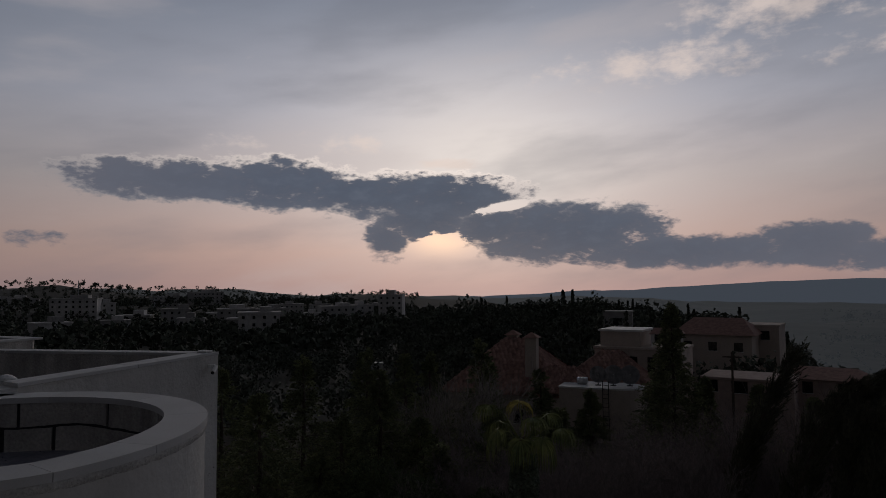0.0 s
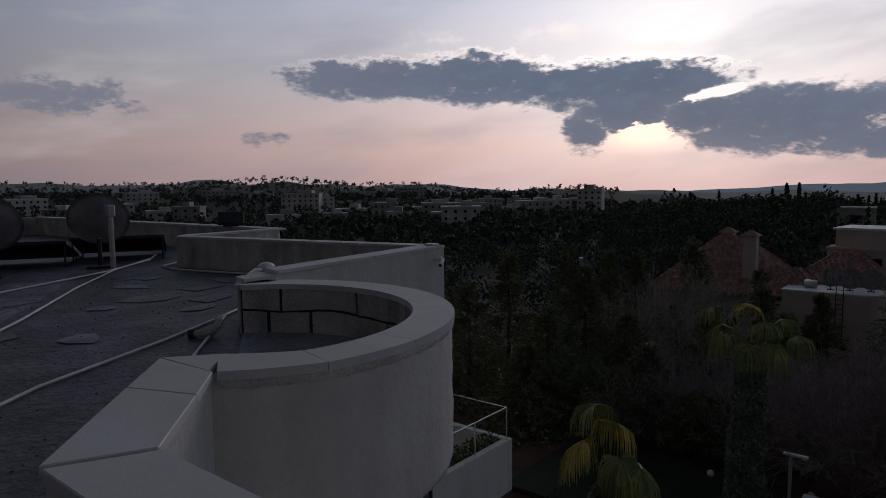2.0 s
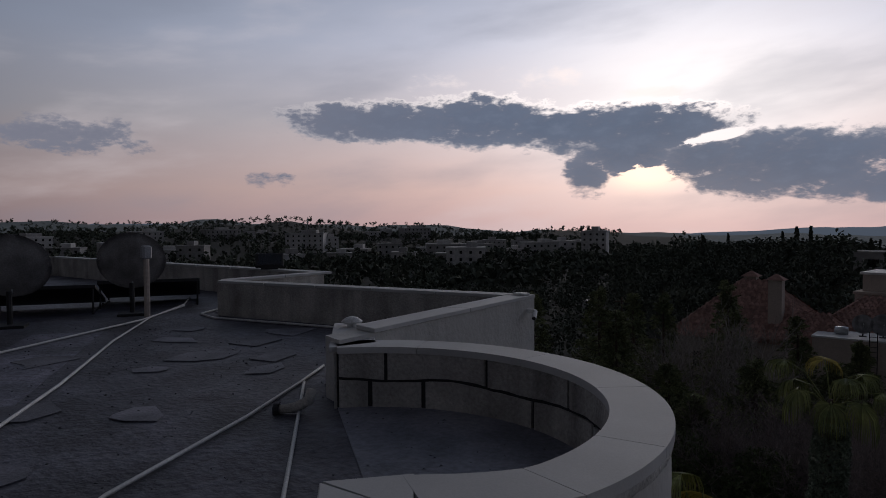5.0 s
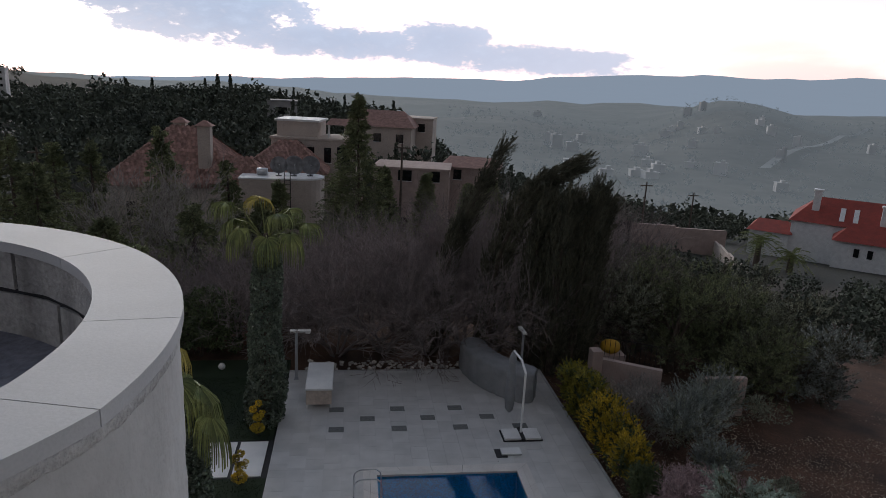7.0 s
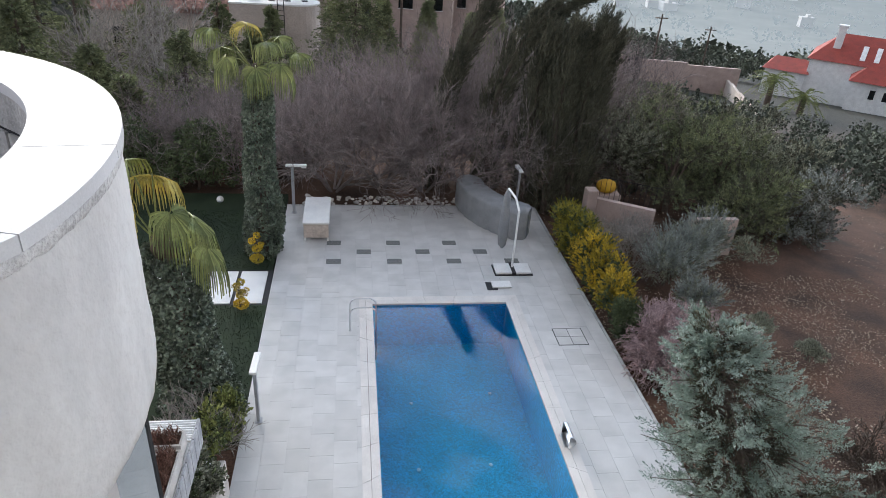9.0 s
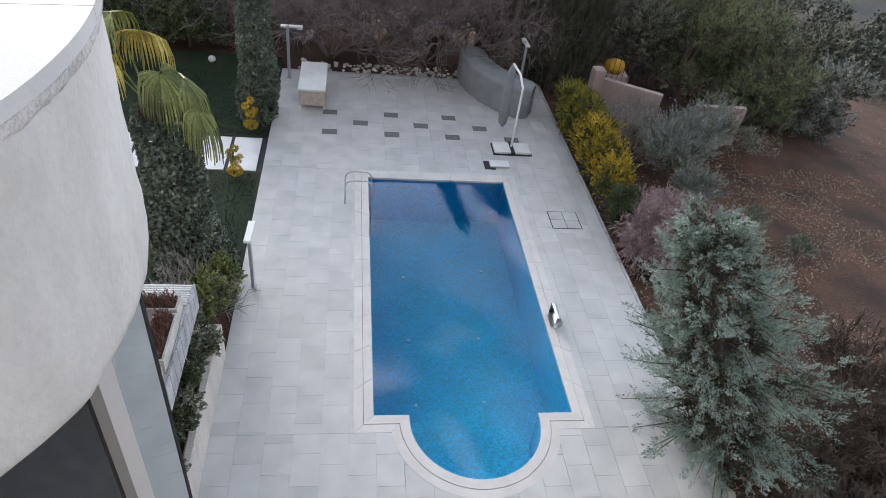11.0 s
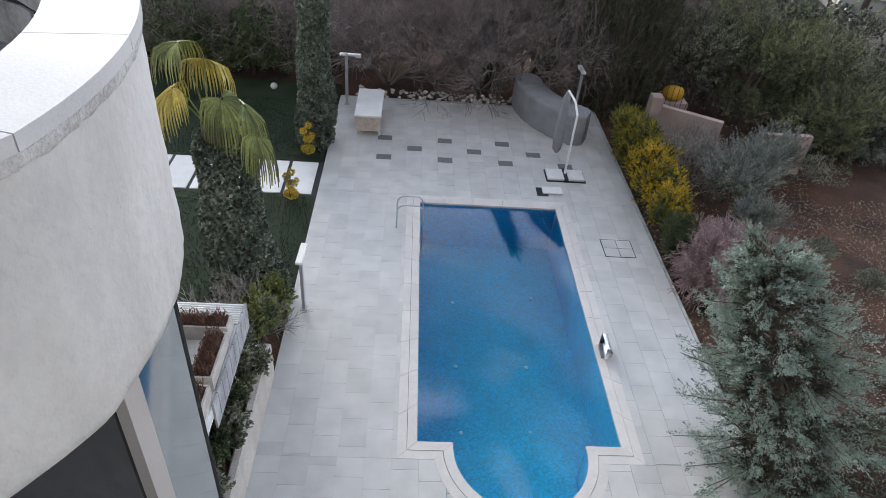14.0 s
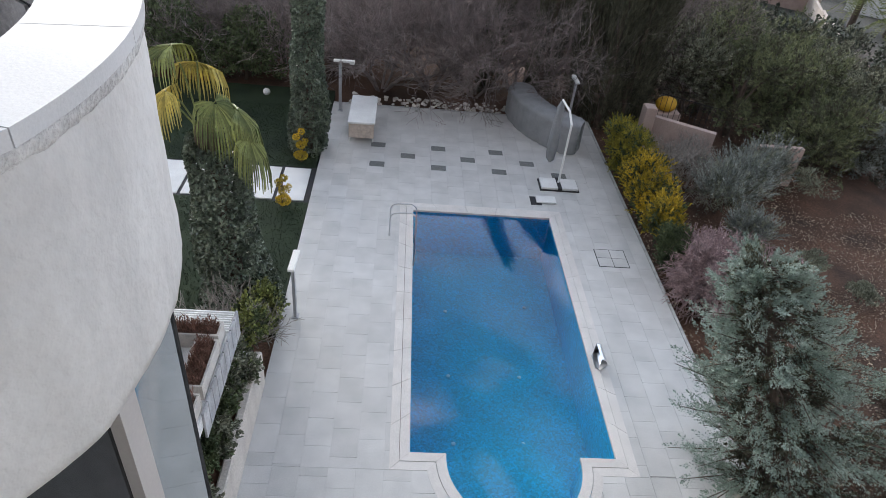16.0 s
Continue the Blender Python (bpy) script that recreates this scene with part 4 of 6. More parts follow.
# dark evergreens between the garden and the villa
random.seed(5)
for x, y, h, r in ((-22, 27, 8.5, 2.2), (-18.5, 29, 9.0, 2.4), (-16, 26, 7.5, 2.2), (-12, 33, 9.5, 2.3), (-8.5, 25, 5.5, 2.4), (-11.5, 22, 5.2, 2.3), (-5.5, 27, 5.5, 2.0), (-15, 20, 5.5, 2.4), (-20, 20, 6.5, 2.6), (-26, 24, 8.0, 2.8), (-9.0, 37, 7.5, 1.9), (-13.5, 39, 8.5, 2.0), (-17.5, 37, 8.8, 2.1), (-21, 40, 8.5, 2.4), (-6.0, 40, 6.0, 2.0), (-9.5, 19.5, 4.2, 1.8), (-14.0, 16.5, 4.0, 2.2)):
    conifer("dark green conifer with ragged drooping branches", (x, y, land(x, y)), h, r * 1.65, "dark evergreens", int(x * 7 + y))
for x, y, h, r in ((-.4, 42, 12.6, 4.0), (1.8, 44, 7.0, 2.2), (5.5, 47, 6.5, 2.4), (9.5, 49, 6.0, 2.6), (13.0, 55, 6.0, 3.0)):
    conifer("broad dark green conifer beside the cream villa", (x, y, land(x, y)), h, r, "villa conifers", int(x * 5 + y), 620)

# evergreen mass on the slope beyond the cypresses: pines and olives
random.seed(8)
for x, y, h, r, mt in ((11.3, 17.8, 4.6, 2.0, M_OLIVE), (13.0, 20.0, 4.9, 2.4, M_PINE), (16.5, 20.5, 4.3, 2.3, M_PINE), (12.6, 16.0, 4.2, 2.0, M_PINE), (15.0, 16.8, 4.0, 2.1, M_PINE), (18.0, 17.6, 3.6, 2.0, M_OLIVE), (12.0, 22.8, 4.8, 2.4, M_PINE),
                       (16.5, 24.5, 4.2, 2.4, M_OLIVE), (19.6, 22.4, 3.4, 2.0, M_OLIVE), (14.6, 13.4, 2.9, 1.6, M_PINE), (16.9, 14.0, 3.0, 1.8, M_SILVER), (25, 30, 3.4, 2.3, M_OLIVE), (20, 31, 3.6, 2.5, M_PINE), (14, 30, 4.2, 2.6, M_OLIVE), (27, 38, 2.2, 1.8, M_OLIVE), (22, 42, 2.4, 2.0, M_OLIVE), (31, 31, 1.8, 1.6, M_OLIVE), (10.5, 27, 5.0, 2.4, M_PINE), (16, 37, 4.2, 2.6, M_PINE)):
    far_off = y > 26
    lob = [(random.uniform(-.7, .7) * r, random.uniform(-.7, .7) * r, h * random.uniform(.08, .84), r * random.uniform(.38, .65), r * random.uniform(.38, .65), h * random.uniform(.13, .22)) for _ in range(15)]
    pine = mt is M_PINE
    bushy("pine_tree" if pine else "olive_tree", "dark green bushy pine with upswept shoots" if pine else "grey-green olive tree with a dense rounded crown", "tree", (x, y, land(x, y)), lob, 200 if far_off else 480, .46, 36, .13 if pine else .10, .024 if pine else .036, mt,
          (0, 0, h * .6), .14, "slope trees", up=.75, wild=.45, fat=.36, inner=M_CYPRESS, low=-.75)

# shrubs along the deck's side
random.seed(9)
for x, y, h, r, mt, label in ((6.95, 12.3, 1.85, .8, M_HEDGE, "green-gold clipped conifer hedge bush"), (6.97, 11.1, 1.75, .8, M_HEDGE, "green-gold clipped conifer hedge bush"), (7.0, 9.8, 1.75, .85, M_GOLD, "bright golden conifer hedge bush"),
                              (7.0, 8.5, 1.75, .85, M_GOLD, "bright golden conifer hedge bush"), (6.95, 7.4, 1.5, .66, M_GOLD, "bright golden conifer hedge bush"), (6.9, 6.3, 1.3, .55, M_SHRUB, "dark green upright bush")):
    lob = [(random.uniform(-.45, .45) * r, random.uniform(-.6, .6) * r, h * random.uniform(.2, .78), r * random.uniform(.35, .55), r * random.uniform(.35, .55), h * random.uniform(.16, .24)) for _ in range(13)]
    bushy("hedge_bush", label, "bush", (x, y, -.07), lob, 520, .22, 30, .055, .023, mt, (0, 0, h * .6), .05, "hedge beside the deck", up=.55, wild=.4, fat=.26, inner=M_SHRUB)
bare("bush", "leafless pinkish twiggy bush", (7.9, 5.4, -.07), 1.75, .95, 20, M_PINKTWIG, 90, .028, 5, .45, thin=.010)
bare("bush", "leafless reddish twiggy bush", (9.8, 6.2, -.07), 1.2, .95, 9, M_PINKTWIG, 91, .02, 4, .6)
bare("bush", "leafless grey twiggy bush", (9.0, 11.6, -.07), 1.7, .8, 9, M_PALETWIG, 93, .02, 4, .3)
bare("bush", "leafless grey twiggy bush", (8.9, 10.6, -.07), 1.9, .8, 9, M_PALETWIG, 92, .02, 4, .4)
random.seed(31)
for x, y, h, r in ((9.5, 9.4, 1.7, 1.0), (10.3, 10.0, 1.5, .9), (9.5, 7.6, 1.0, .7), (11.8, 11.2, 1.3, .9)):
    lob = [(random.uniform(-.4, .4) * r, random.uniform(-.4, .4) * r, h * random.uniform(.3, .55), r * .5, r * .5, h * .25) for _ in range(6)]
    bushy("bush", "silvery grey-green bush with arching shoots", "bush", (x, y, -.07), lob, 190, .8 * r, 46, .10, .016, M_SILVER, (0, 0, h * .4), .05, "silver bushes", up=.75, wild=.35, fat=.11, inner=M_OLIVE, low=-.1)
for x, y, h, r in ((13.2, 11.0, .8, .9), (11.2, 6.6, .5, .5), (12.0, 5.4, .45, .45)):
    lob = [(random.uniform(-.5, .5) * r, random.uniform(-.5, .5) * r, h * random.uniform(.3, .6), r * .6, r * .6, h * .35) for _ in range(5)]
    leafy("bush", "low grey-green bush on the brown earth", "bush", (x, y, -.07), lob, 1500, .12, .035, M_OLIVE, (0, 0, h * .4), .03, gaps=.1, up=.4)


# the great blue-green juniper at the deck's edge
def juniper(at, line, reach):
    random.seed(77)
    t = thing("juniper_tree", "large spreading blue-green juniper beside the deck", "tree", at)
    axis = [Vector(p) for p in line]
    wood, shoots, heart = tube([axis[0] - Vector((0, 0, .15))] + axis[1:], [.15, .12, .08, .02], 8), [], []
    for i in range(290):
        f = random.random() ** .95
        k = min(int(f * 3), 2)
        p = axis[k].lerp(axis[k + 1], f * 3 - k)
        a = random.uniform(0, 2 * math.pi)
        ln = reach * min(1.0, .5 + 2.2 * f) * (1.0 - .80 * f ** 1.6) * random.uniform(.55, 1.12) * (1.0 + .14 * math.cos(a) + .05 * math.sin(a))
        d = Vector((math.cos(a), math.sin(a), random.uniform(-.15, .5))).normalized()
        q, e = p + d * ln * .55 + Vector((0, 0, .06 * ln)), p + d * ln + Vector((0, 0, -.05 * ln))
        tube([p, q, e], [.028, .016, .005], 4, wood)
        for j in range(11):
            s = random.uniform(.3, 1.0)
            c = (p.lerp(q, s / .55) if s < .55 else q.lerp(e, (s - .55) / .45)) + rnd_dir() * .07
            w = d + rnd_dir() * .5 + Vector((0, 0, .3))
            # leaves near the stem go dark: shade inside the crown, put in as colour
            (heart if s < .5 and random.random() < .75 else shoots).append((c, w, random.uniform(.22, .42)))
    part("trunk", wood, M_BARK, t)
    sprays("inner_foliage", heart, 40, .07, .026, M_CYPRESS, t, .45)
    sprays("crown", shoots, 52, .045, .017, M_JUNIPER, t, .36, .9)


juniper((6.75, -1.05, -.07), [(0, 0, 0), (-.1, .9, 1.1), (-.3, 1.75, 2.4), (-.6, 2.6, 3.75)], 2.5)
bare("bush", "tangle of thin leafless branches on the slope", (11.6, -1.0, -.07), 2.2, .9, 8, M_TWIG, 95, .03, 4, .2)
for k, (x, y) in enumerate(((9.6, -2.4), (10.6, -.2), (10.4, -3.6), (8.6, -3.2), (12.4, -2.6), (8.4, -2.0), (9.5, -1.0), (10.9, 1.0), (11.7, -1.6), (9.3, -3.9), (7.9, -3.0))):
    bare("bush", "tangle of thin leafless branches on the slope", (x, y, -.07), 1.6, .95, 9, M_BARK, 100 + k, .03, 4, .2, thin=.011)
random.seed(83)
for x, y, h, r in ((8.7, -1.7, .8, .8), (9.5, -2.7, .8, .9), (8.1, -3.0, .7, .7), (10.3, -1.5, .8, .9), (10.9, -3.0, .8, .9)):
    lob = [(random.uniform(-.6, .6) * r, random.uniform(-.6, .6) * r, h * random.uniform(.2, .7), r * .5, r * .5, h * .25) for _ in range(7)]
    bushy("bush", "low dark scrub under the thin branches", "bush", (x, y, -.07), lob, 150, .25, 22, .08, .02, M_CYPRESS, (0, 0, h * .4), .03, "dark scrub", up=.4, wild=.7)
bare("bush", "tangle of thin leafless branches on the slope", (12.8, .6, -.07), 1.8, .9, 7, M_TWIG, 96, .025, 4, .2)


# ---------------------------------------------------------------- lawn side
def ivy_column(at, h, r, seed, lean=(0, 0)):
    random.seed(seed)
    t = thing("ivy_column", "palm trunk thickly wrapped in dark green ivy", "plant", at, group="ivy-clad palms")
    part("trunk", tube([(0, 0, -.1), (lean[0] * .5, lean[1] * .5, h * .5), (*lean, h + .2)], [.2, .17, .15], 9), M_BARK, t)
    spots = []
    for _ in range(10500):
        f, a = random.random(), random.uniform(0, 2 * math.pi)
        rr = r * (1.0 - .36 * f) * (.82 + .25 * noise.noise(Vector((math.cos(a) * 1.3, math.sin(a) * 1.3, f * h * .9 + seed))) + random.uniform(-.12, .1))
        d = Vector((math.cos(a), math.sin(a), random.uniform(-.5, .3)))
        spots.append((Vector((lean[0] * f + d.x * rr, lean[1] * f + d.y * rr, f * h)), rnd_dir() + Vector((0, 0, -.5)), random.uniform(.07, .14), random.uniform(.06, .11)))
    cards("ivy", spots, M_IVY, t)
    return t


def palm(at, hubs, size, seed):
    """Crown of a fan palm: arched stalks that carry pleated fans with hanging tips."""
    random.seed(seed)
    t = thing("fan_palm", "fan palm crown with drooping yellowing leaves", "palm", at, group="fan palms")
    part("heart", lathe([(.10, -.35), (.2, -.1), (.17, .12), (.05, .3)], 10), M_BARK, t)
    down = Vector((0, 0, -1))
    for hx, hy, hz, droop, yellow in hubs:
        e = Vector((hx, hy, hz))
        flat = Vector((hx, hy, 0)).normalized()
        mid = e * .55 + Vector((0, 0, .16 * e.length))
        f = part("frond", tube([(0, 0, .02), mid, e], [.024, .018, .013], 5), M_PALM, t, "green stalk", True)
        out = (flat * (1.1 - .6 * droop) + Vector((0, 0, .45 - droop))).normalized()
        side = flat.cross(Vector((0, 0, 1))).normalized()
        up = side.cross(out).normalized()
        verts, faces, n = [], [], 38
        for k in range(n):
            b = math.radians(-125 + 250 * (k + .5) / n)
            r = size * (1 - .22 * abs(b) / 2.2) * random.uniform(.9, 1.06)
            w = (out * math.cos(b) + side * math.sin(b)).normalized()
            x = (side * math.cos(b) - out * math.sin(b)).normalized()
            hw = math.radians(250 / n) * .5
            rows = []
            for g, wide, sag in ((.06, 1.0, 0), (.34, 1.0, .02), (.58, .95, .10), (.80, .5, .30 + .2 * droop), (.96, .06, .62 + .25 * droop)):
                c = e + w * r * g * (1 - .35 * sag) + down * r * sag * random.uniform(.9, 1.1) - up * .10 * r * abs(math.sin(b)) * g
                rows.append((c + x * r * g * hw * wide, c - up * r * .03 * min(1, g * 2), c - x * r * g * hw * wide))
            j = len(verts)
            for row in rows:
                verts += row
            for i in range(len(rows) - 1):
                q = j + i * 3
                faces += [(q, q + 1, q + 4, q + 3), (q + 1, q + 2, q + 5, q + 4)]
        me = bpy.data.meshes.new("leaf")
        me.from_pydata([tuple(v) for v in verts], [], faces)
        me.materials.append(M_PALMDRY if yellow else M_PALM)
        o = new("leaf", me)
        o.parent = f
        if yellow:
            o["label"] = "yellowing pleated fan leaf"
    return t


ivy_column((-3.4, 11.5, -.07), 5.5, .72, 3, (.15, 0))
palm((-3.27, 11.5, 5.7), [(-1.15, .1, 1.2, .45, 0), (-.25, .5, 1.25, .2, 1), (.35, -.2, .95, .4, 0), (1.15, .1, .62, .5, 0), (.75, -.5, .4, .9, 0), (-.7, -.5, .55, .9, 0), (-1.0, .6, .6, .7, 0), (.6, .7, .9, .3, 0), (.1, -.7, .35, .8, 0)], .74, 14)
ivy_column((-4.0, 4.2, -.07), 3.9, 1.0, 4, (-.25, .3))
palm((-4.42, 4.5, 3.95), [(-.40, .1, 1.75, .55, 0), (.02, .15, 1.45, .8, 1), (-.55, -.15, .95, .8, 1), (.36, -.2, .82, .95, 0), (.68, .15, .52, .9, 0), (.92, -.1, .05, 1.0, 0), (-.9, .3, .6, .9, 0)], .86, 15)

lawn = thing("lawn", "short dark green lawn beside the deck", "grass", kind="stuff")
part("turf", prism([(-2.97, 3.0), (-2.97, 8.25), (-9.5, 8.25), (-9.5, 3.0)], -.4, -.02), M_GRASS, lawn)
part("turf", prism([(-3.0, 10.2), (-3.0, 16.0), (-11, 16.0), (-11, 10.2)], -.4, -.02), M_GRASS, lawn)
random.seed(6)
spots = []
for _ in range(16000):
    x = random.uniform(-9.4, -3.0)
    y = random.choice((random.uniform(3.0, 8.2), random.uniform(10.25, 14.5)))
    spots.append((Vector((x, y, -.005)), Vector((random.gauss(0, .4), random.gauss(0, .4), 1)), random.uniform(.04, .08), .02))
cards("grass_blades", spots, M_GRASS, lawn)

path = thing("garden_path", "path of large white pavers with dark gaps", "path", kind="structure")
for x0, x1 in ((-3.9, -3.12), (-4.78, -4.0), (-5.66, -4.88), (-6.54, -5.76), (-7.42, -6.64), (-8.3, -7.52)):
    part("paver", box((x0, 8.32, -.3), (x1, 10.1, .0), bevel=.006), M_PAVERWHITE, path)
part("path_bed", box((-8.4, 8.25, -.4), (-2.97, 10.2, -.03)), M_TAR, path)


def topiary(at, h, seed):
    random.seed(seed)
    t = thing("topiary_bush", "small yellow-green bush clipped into balls", "bush", at, group="clipped bushes")
    lob = [(0, 0, h * .2, .22, .22, .14), (.05, 0, h * .5, .17, .17, .12), (-.1, .05, h * .7, .12, .12, .1), (.06, -.04, h * .9, .11, .11, .1), (.16, 0, h * .62, .1, .1, .09)]
    part("trunk", limbs((0, 0, -.1), (0, 0, h * .8), .025, lob), M_BARK, t)
    cards("crown", crown_spots(lob, 1500, .06, .03, .7, 0, .3), M_GOLD, t)


topiary((-3.62, 8.0, -.02), 1.05, 1)
topiary((-3.5, 11.2 - .7, -.02), 1.2, 2)

# raised bed with shrubs between the house and the deck
bed = thing("raised_bed", "low beige rendered planter wall beside the deck", "planter")
part("wall", box((-3.10, -7.0, -.1), (-2.93, 1.6, .88), bevel=.03), M_BEIGE, bed)
part("wall", box((-4.1, 1.45, -.1), (-3.10, 1.6, .86), bevel=.015), M_PLASTER, bed)
part("soil", box((-4.1, -7.0, -.1), (-3.10, 1.45, .72)), M_SOIL, bed)
random.seed(12)
for x, y, z, h, r, mt in ((-3.3, 2.35, -.05, 1.7, .5, M_BRIGHTLEAF), (-3.2, 3.0, -.05, 1.5, .45, M_BRIGHTLEAF), (-3.30, 1.15, .72, .75, .36, M_OLIVE), (-3.35, .5, .72, .9, .40, M_OLIVE), (-3.35, -.1, .72, 1.0, .42, M_SHRUB), (-3.40, -.7, .72, 1.0, .44, M_OLIVE), (-3.40, -1.3, .72, 1.05, .44, M_SHRUB), (-3.40, -1.9, .72, 1.1, .45, M_OLIVE), (-3.40, -2.6, .72, 1.1, .45, M_SHRUB), (-3.40, -3.4, .72, 1.1, .45, M_SHRUB)):
    lob = [(random.uniform(-.5, .5) * r, random.uniform(-.6, .6) * r, h * random.uniform(.25, .8), r * .55, r * .55, h * .2) for _ in range(8)]
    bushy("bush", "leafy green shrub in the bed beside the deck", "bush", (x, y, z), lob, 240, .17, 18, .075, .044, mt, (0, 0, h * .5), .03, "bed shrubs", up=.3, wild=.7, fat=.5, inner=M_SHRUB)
bare("bush", "thin leafless pale shrub", (-3.75, 2.3, -.05), 1.9, .5, 6, M_PALETWIG, 97, .015, 4)

# first-floor terrace with planters
terrace = thing("terrace", "white terrace with slatted metal side", "terrace", kind="structure")
part("terrace_slab", box((-8.0, -5.0, 2.2), (-3.15, 1.0, 2.45)), M_WHITE, terrace)
part("terrace_wall", box((-8.0, -5.0, -.1), (-3.5, .85, 2.2)), M_PLASTER, terrace)
for i in range(11, 20):
    part("slat", box((-3.15, -4.0 + i * .25, 1.95), (-3.11, -3.77 + i * .25, 2.5), bevel=.006), M_SLAT, terrace)
for i in range(9):
    part("roof_sheet_rib", tube([(-8.0, .5 + i * .055, 2.47), (-3.16, .5 + i * .055, 2.47)], .022, 6), M_WHITE, terrace)


def planter(at, size, turn, seed):
    random.seed(seed)
    t = thing("planter_box", "pale wooden planter box with dry reddish plants", "planter", at, turn, "terrace planters")
    lx, ly, h = size
    for lo, hi in (((0, 0, 0), (lx, .04, h)), ((0, ly - .04, 0), (lx, ly, h)), ((0, .04, 0), (.04, ly - .04, h)), ((lx - .04, .04, 0), (lx, ly - .04, h))):
        part("board", box(lo, hi, bevel=.005), M_WOOD, t)
    part("soil", box((.04, .04, 0), (lx - .04, ly - .04, h - .06)), M_SOIL, t)
    spots = [(Vector((random.uniform(.05, lx - .05), random.uniform(.05, ly - .05), h + random.uniform(-.06, .16))), Vector((random.gauss(0, .5), random.gauss(0, .5), 1)), random.uniform(.08, .2), .016) for _ in range(900)]
    cards("dry_growth", spots, M_DRYRED, t)["kind"] = "stuff"


planter((-4.75, .1, 2.45), (1.55, .34, .3), 0, 1)
planter((-3.54, -.95, 2.45), (.36, .98, .3), 0, 2)
planter((-3.54, -2.05, 2.45), (.36, .98, .3), 0, 3)

# balcony on the end wall
balcony = thing("balcony", "white balcony box planted with green, thin wire rail", "balcony", kind="structure")
part("balcony_wall", box((-8.4, 2.12, 4.4), (-5.5, 2.27, 5.5), bevel=.01), M_PLASTER, balcony)
part("balcony_wall", box((-5.65, .06, 4.4), (-5.5, 2.12, 5.5), bevel=.01), M_PLASTER, balcony)
part("balcony_floor", box((-8.4, .06, 4.4), (-5.65, 2.12, 4.9)), M_PLASTER, balcony)
for x, y in ((-5.58, 2.18), (-5.58, 1.1), (-7.0, 2.18), (-8.3, 2.18)):
    part("rail_post", tube([(x, y, 5.45), (x, y, 6.15)], .014, 6), M_METAL, balcony)
part("rail", tube([(-8.4, 2.18, 6.15), (-5.58, 2.18, 6.15), (-5.58, .1, 6.15)], .012, 6), M_METAL, balcony)
random.seed(3)
spots = [(Vector((random.uniform(-6.1, -5.68), random.uniform(.2, 2.1), 5.3 + random.uniform(-.3, .28))), rnd_dir() + Vector((0, 0, .6)), .14, .05) for _ in range(1100)]
cards("balcony_plants", spots, M_SHRUB, balcony)


# ---------------------------------------------------------------- things on the deck
def lamp_post(at, turn, h=2.15):
    t = thing("lamp_post", "grey metal garden lamp post with flat angled head", "lamp", at, turn, "deck lamps")
    part("post", box((-.05, -.035, 0), (.05, .035, h), bevel=.008), M_GREYMETAL, t)
    part("base_plate", box((-.09, -.08, 0), (.09, .08, .015)), M_GREYMETAL, t)
    head = part("head", box((-.22, -.075, h), (.50, .075, h + .07), bevel=.012), M_WHITE, t, "flat white lamp head")
    part("diffuser", box((.32, -.06, h - .05), (.49, .06, h), bevel=.01), M_WHITE, head)
    return t


lamp_post((-2.65, 14.3, 0), 0, 1.8)
lamp_post((-2.62, 3.56, 0), 88, 1.45)
lamp_post((5.6, 14.3, 0), 92, 1.75)

table = thing("garden_table", "long table under a pale grey fitted cover", "table", (-1.75, 13.0, 0))
part("tabletop", box((-.44, -1.05, .68), (.44, 1.05, .75), bevel=.015), M_COVER, table, "pale worn cover over the tabletop")
table.children[0].data.materials[0] = M_PAVERWHITE
for sx in (-.38, .38):
    for sy in (-.92, .92):
        part("leg", box((sx - .025, sy - .025, 0), (sx + .025, sy + .025, .68)), M_WHITE, table)
part("lower_shelf", box((-.36, -.9, .12), (.36, .9, .16)), M_CREAM, table)
part("apron", box((-.41, -.97, .16), (.41, -.95, .66)), M_CREAM, table, "beige end panel")


def bar_cover():
    t = thing("covered_bar", "curved outdoor bar counter under a grey fabric cover", "bar")
    cx, cy, r0, r1 = 7.15, 15.3, 2.75, 3.75
    n, bm, rings = 40, bmesh.new(), []
    prof = [(0, 0), (.0, .95), (.06, 1.06), (.5, 1.1), (.94, 1.06), (1.0, .95), (1.0, 0)]
    for i in range(n + 1):
        a = math.radians(176 + 66 * i / n)
        ring = []
        end = min(i, n - i)
        pinch = 1 - max(0, (4 - end) / 4) ** 2 * .5
        for u, z in prof:
            uu = .5 + (u - .5) * pinch
            r = r0 + (r1 - r0) * uu + (.02 * math.sin(i * 2.3 + z * 5) + .015 * math.sin(i * .9)) * (1 if z < .9 else .2)
            ring.append(bm.verts.new((cx + r * math.cos(a), cy + r * math.sin(a), z + .012 * math.sin(i * 1.7))))
        rings.append(ring)
    for a, b in zip(rings, rings[1:]):
        for k in range(len(prof) - 1):
            bm.faces.new((a[k], a[k + 1], b[k + 1], b[k]))
    bm.faces.new(rings[0]), bm.faces.new(rings[-1][::-1])
    part("cover", bm, M_COVER, t, "creased grey fabric cover", True)


bar_cover()


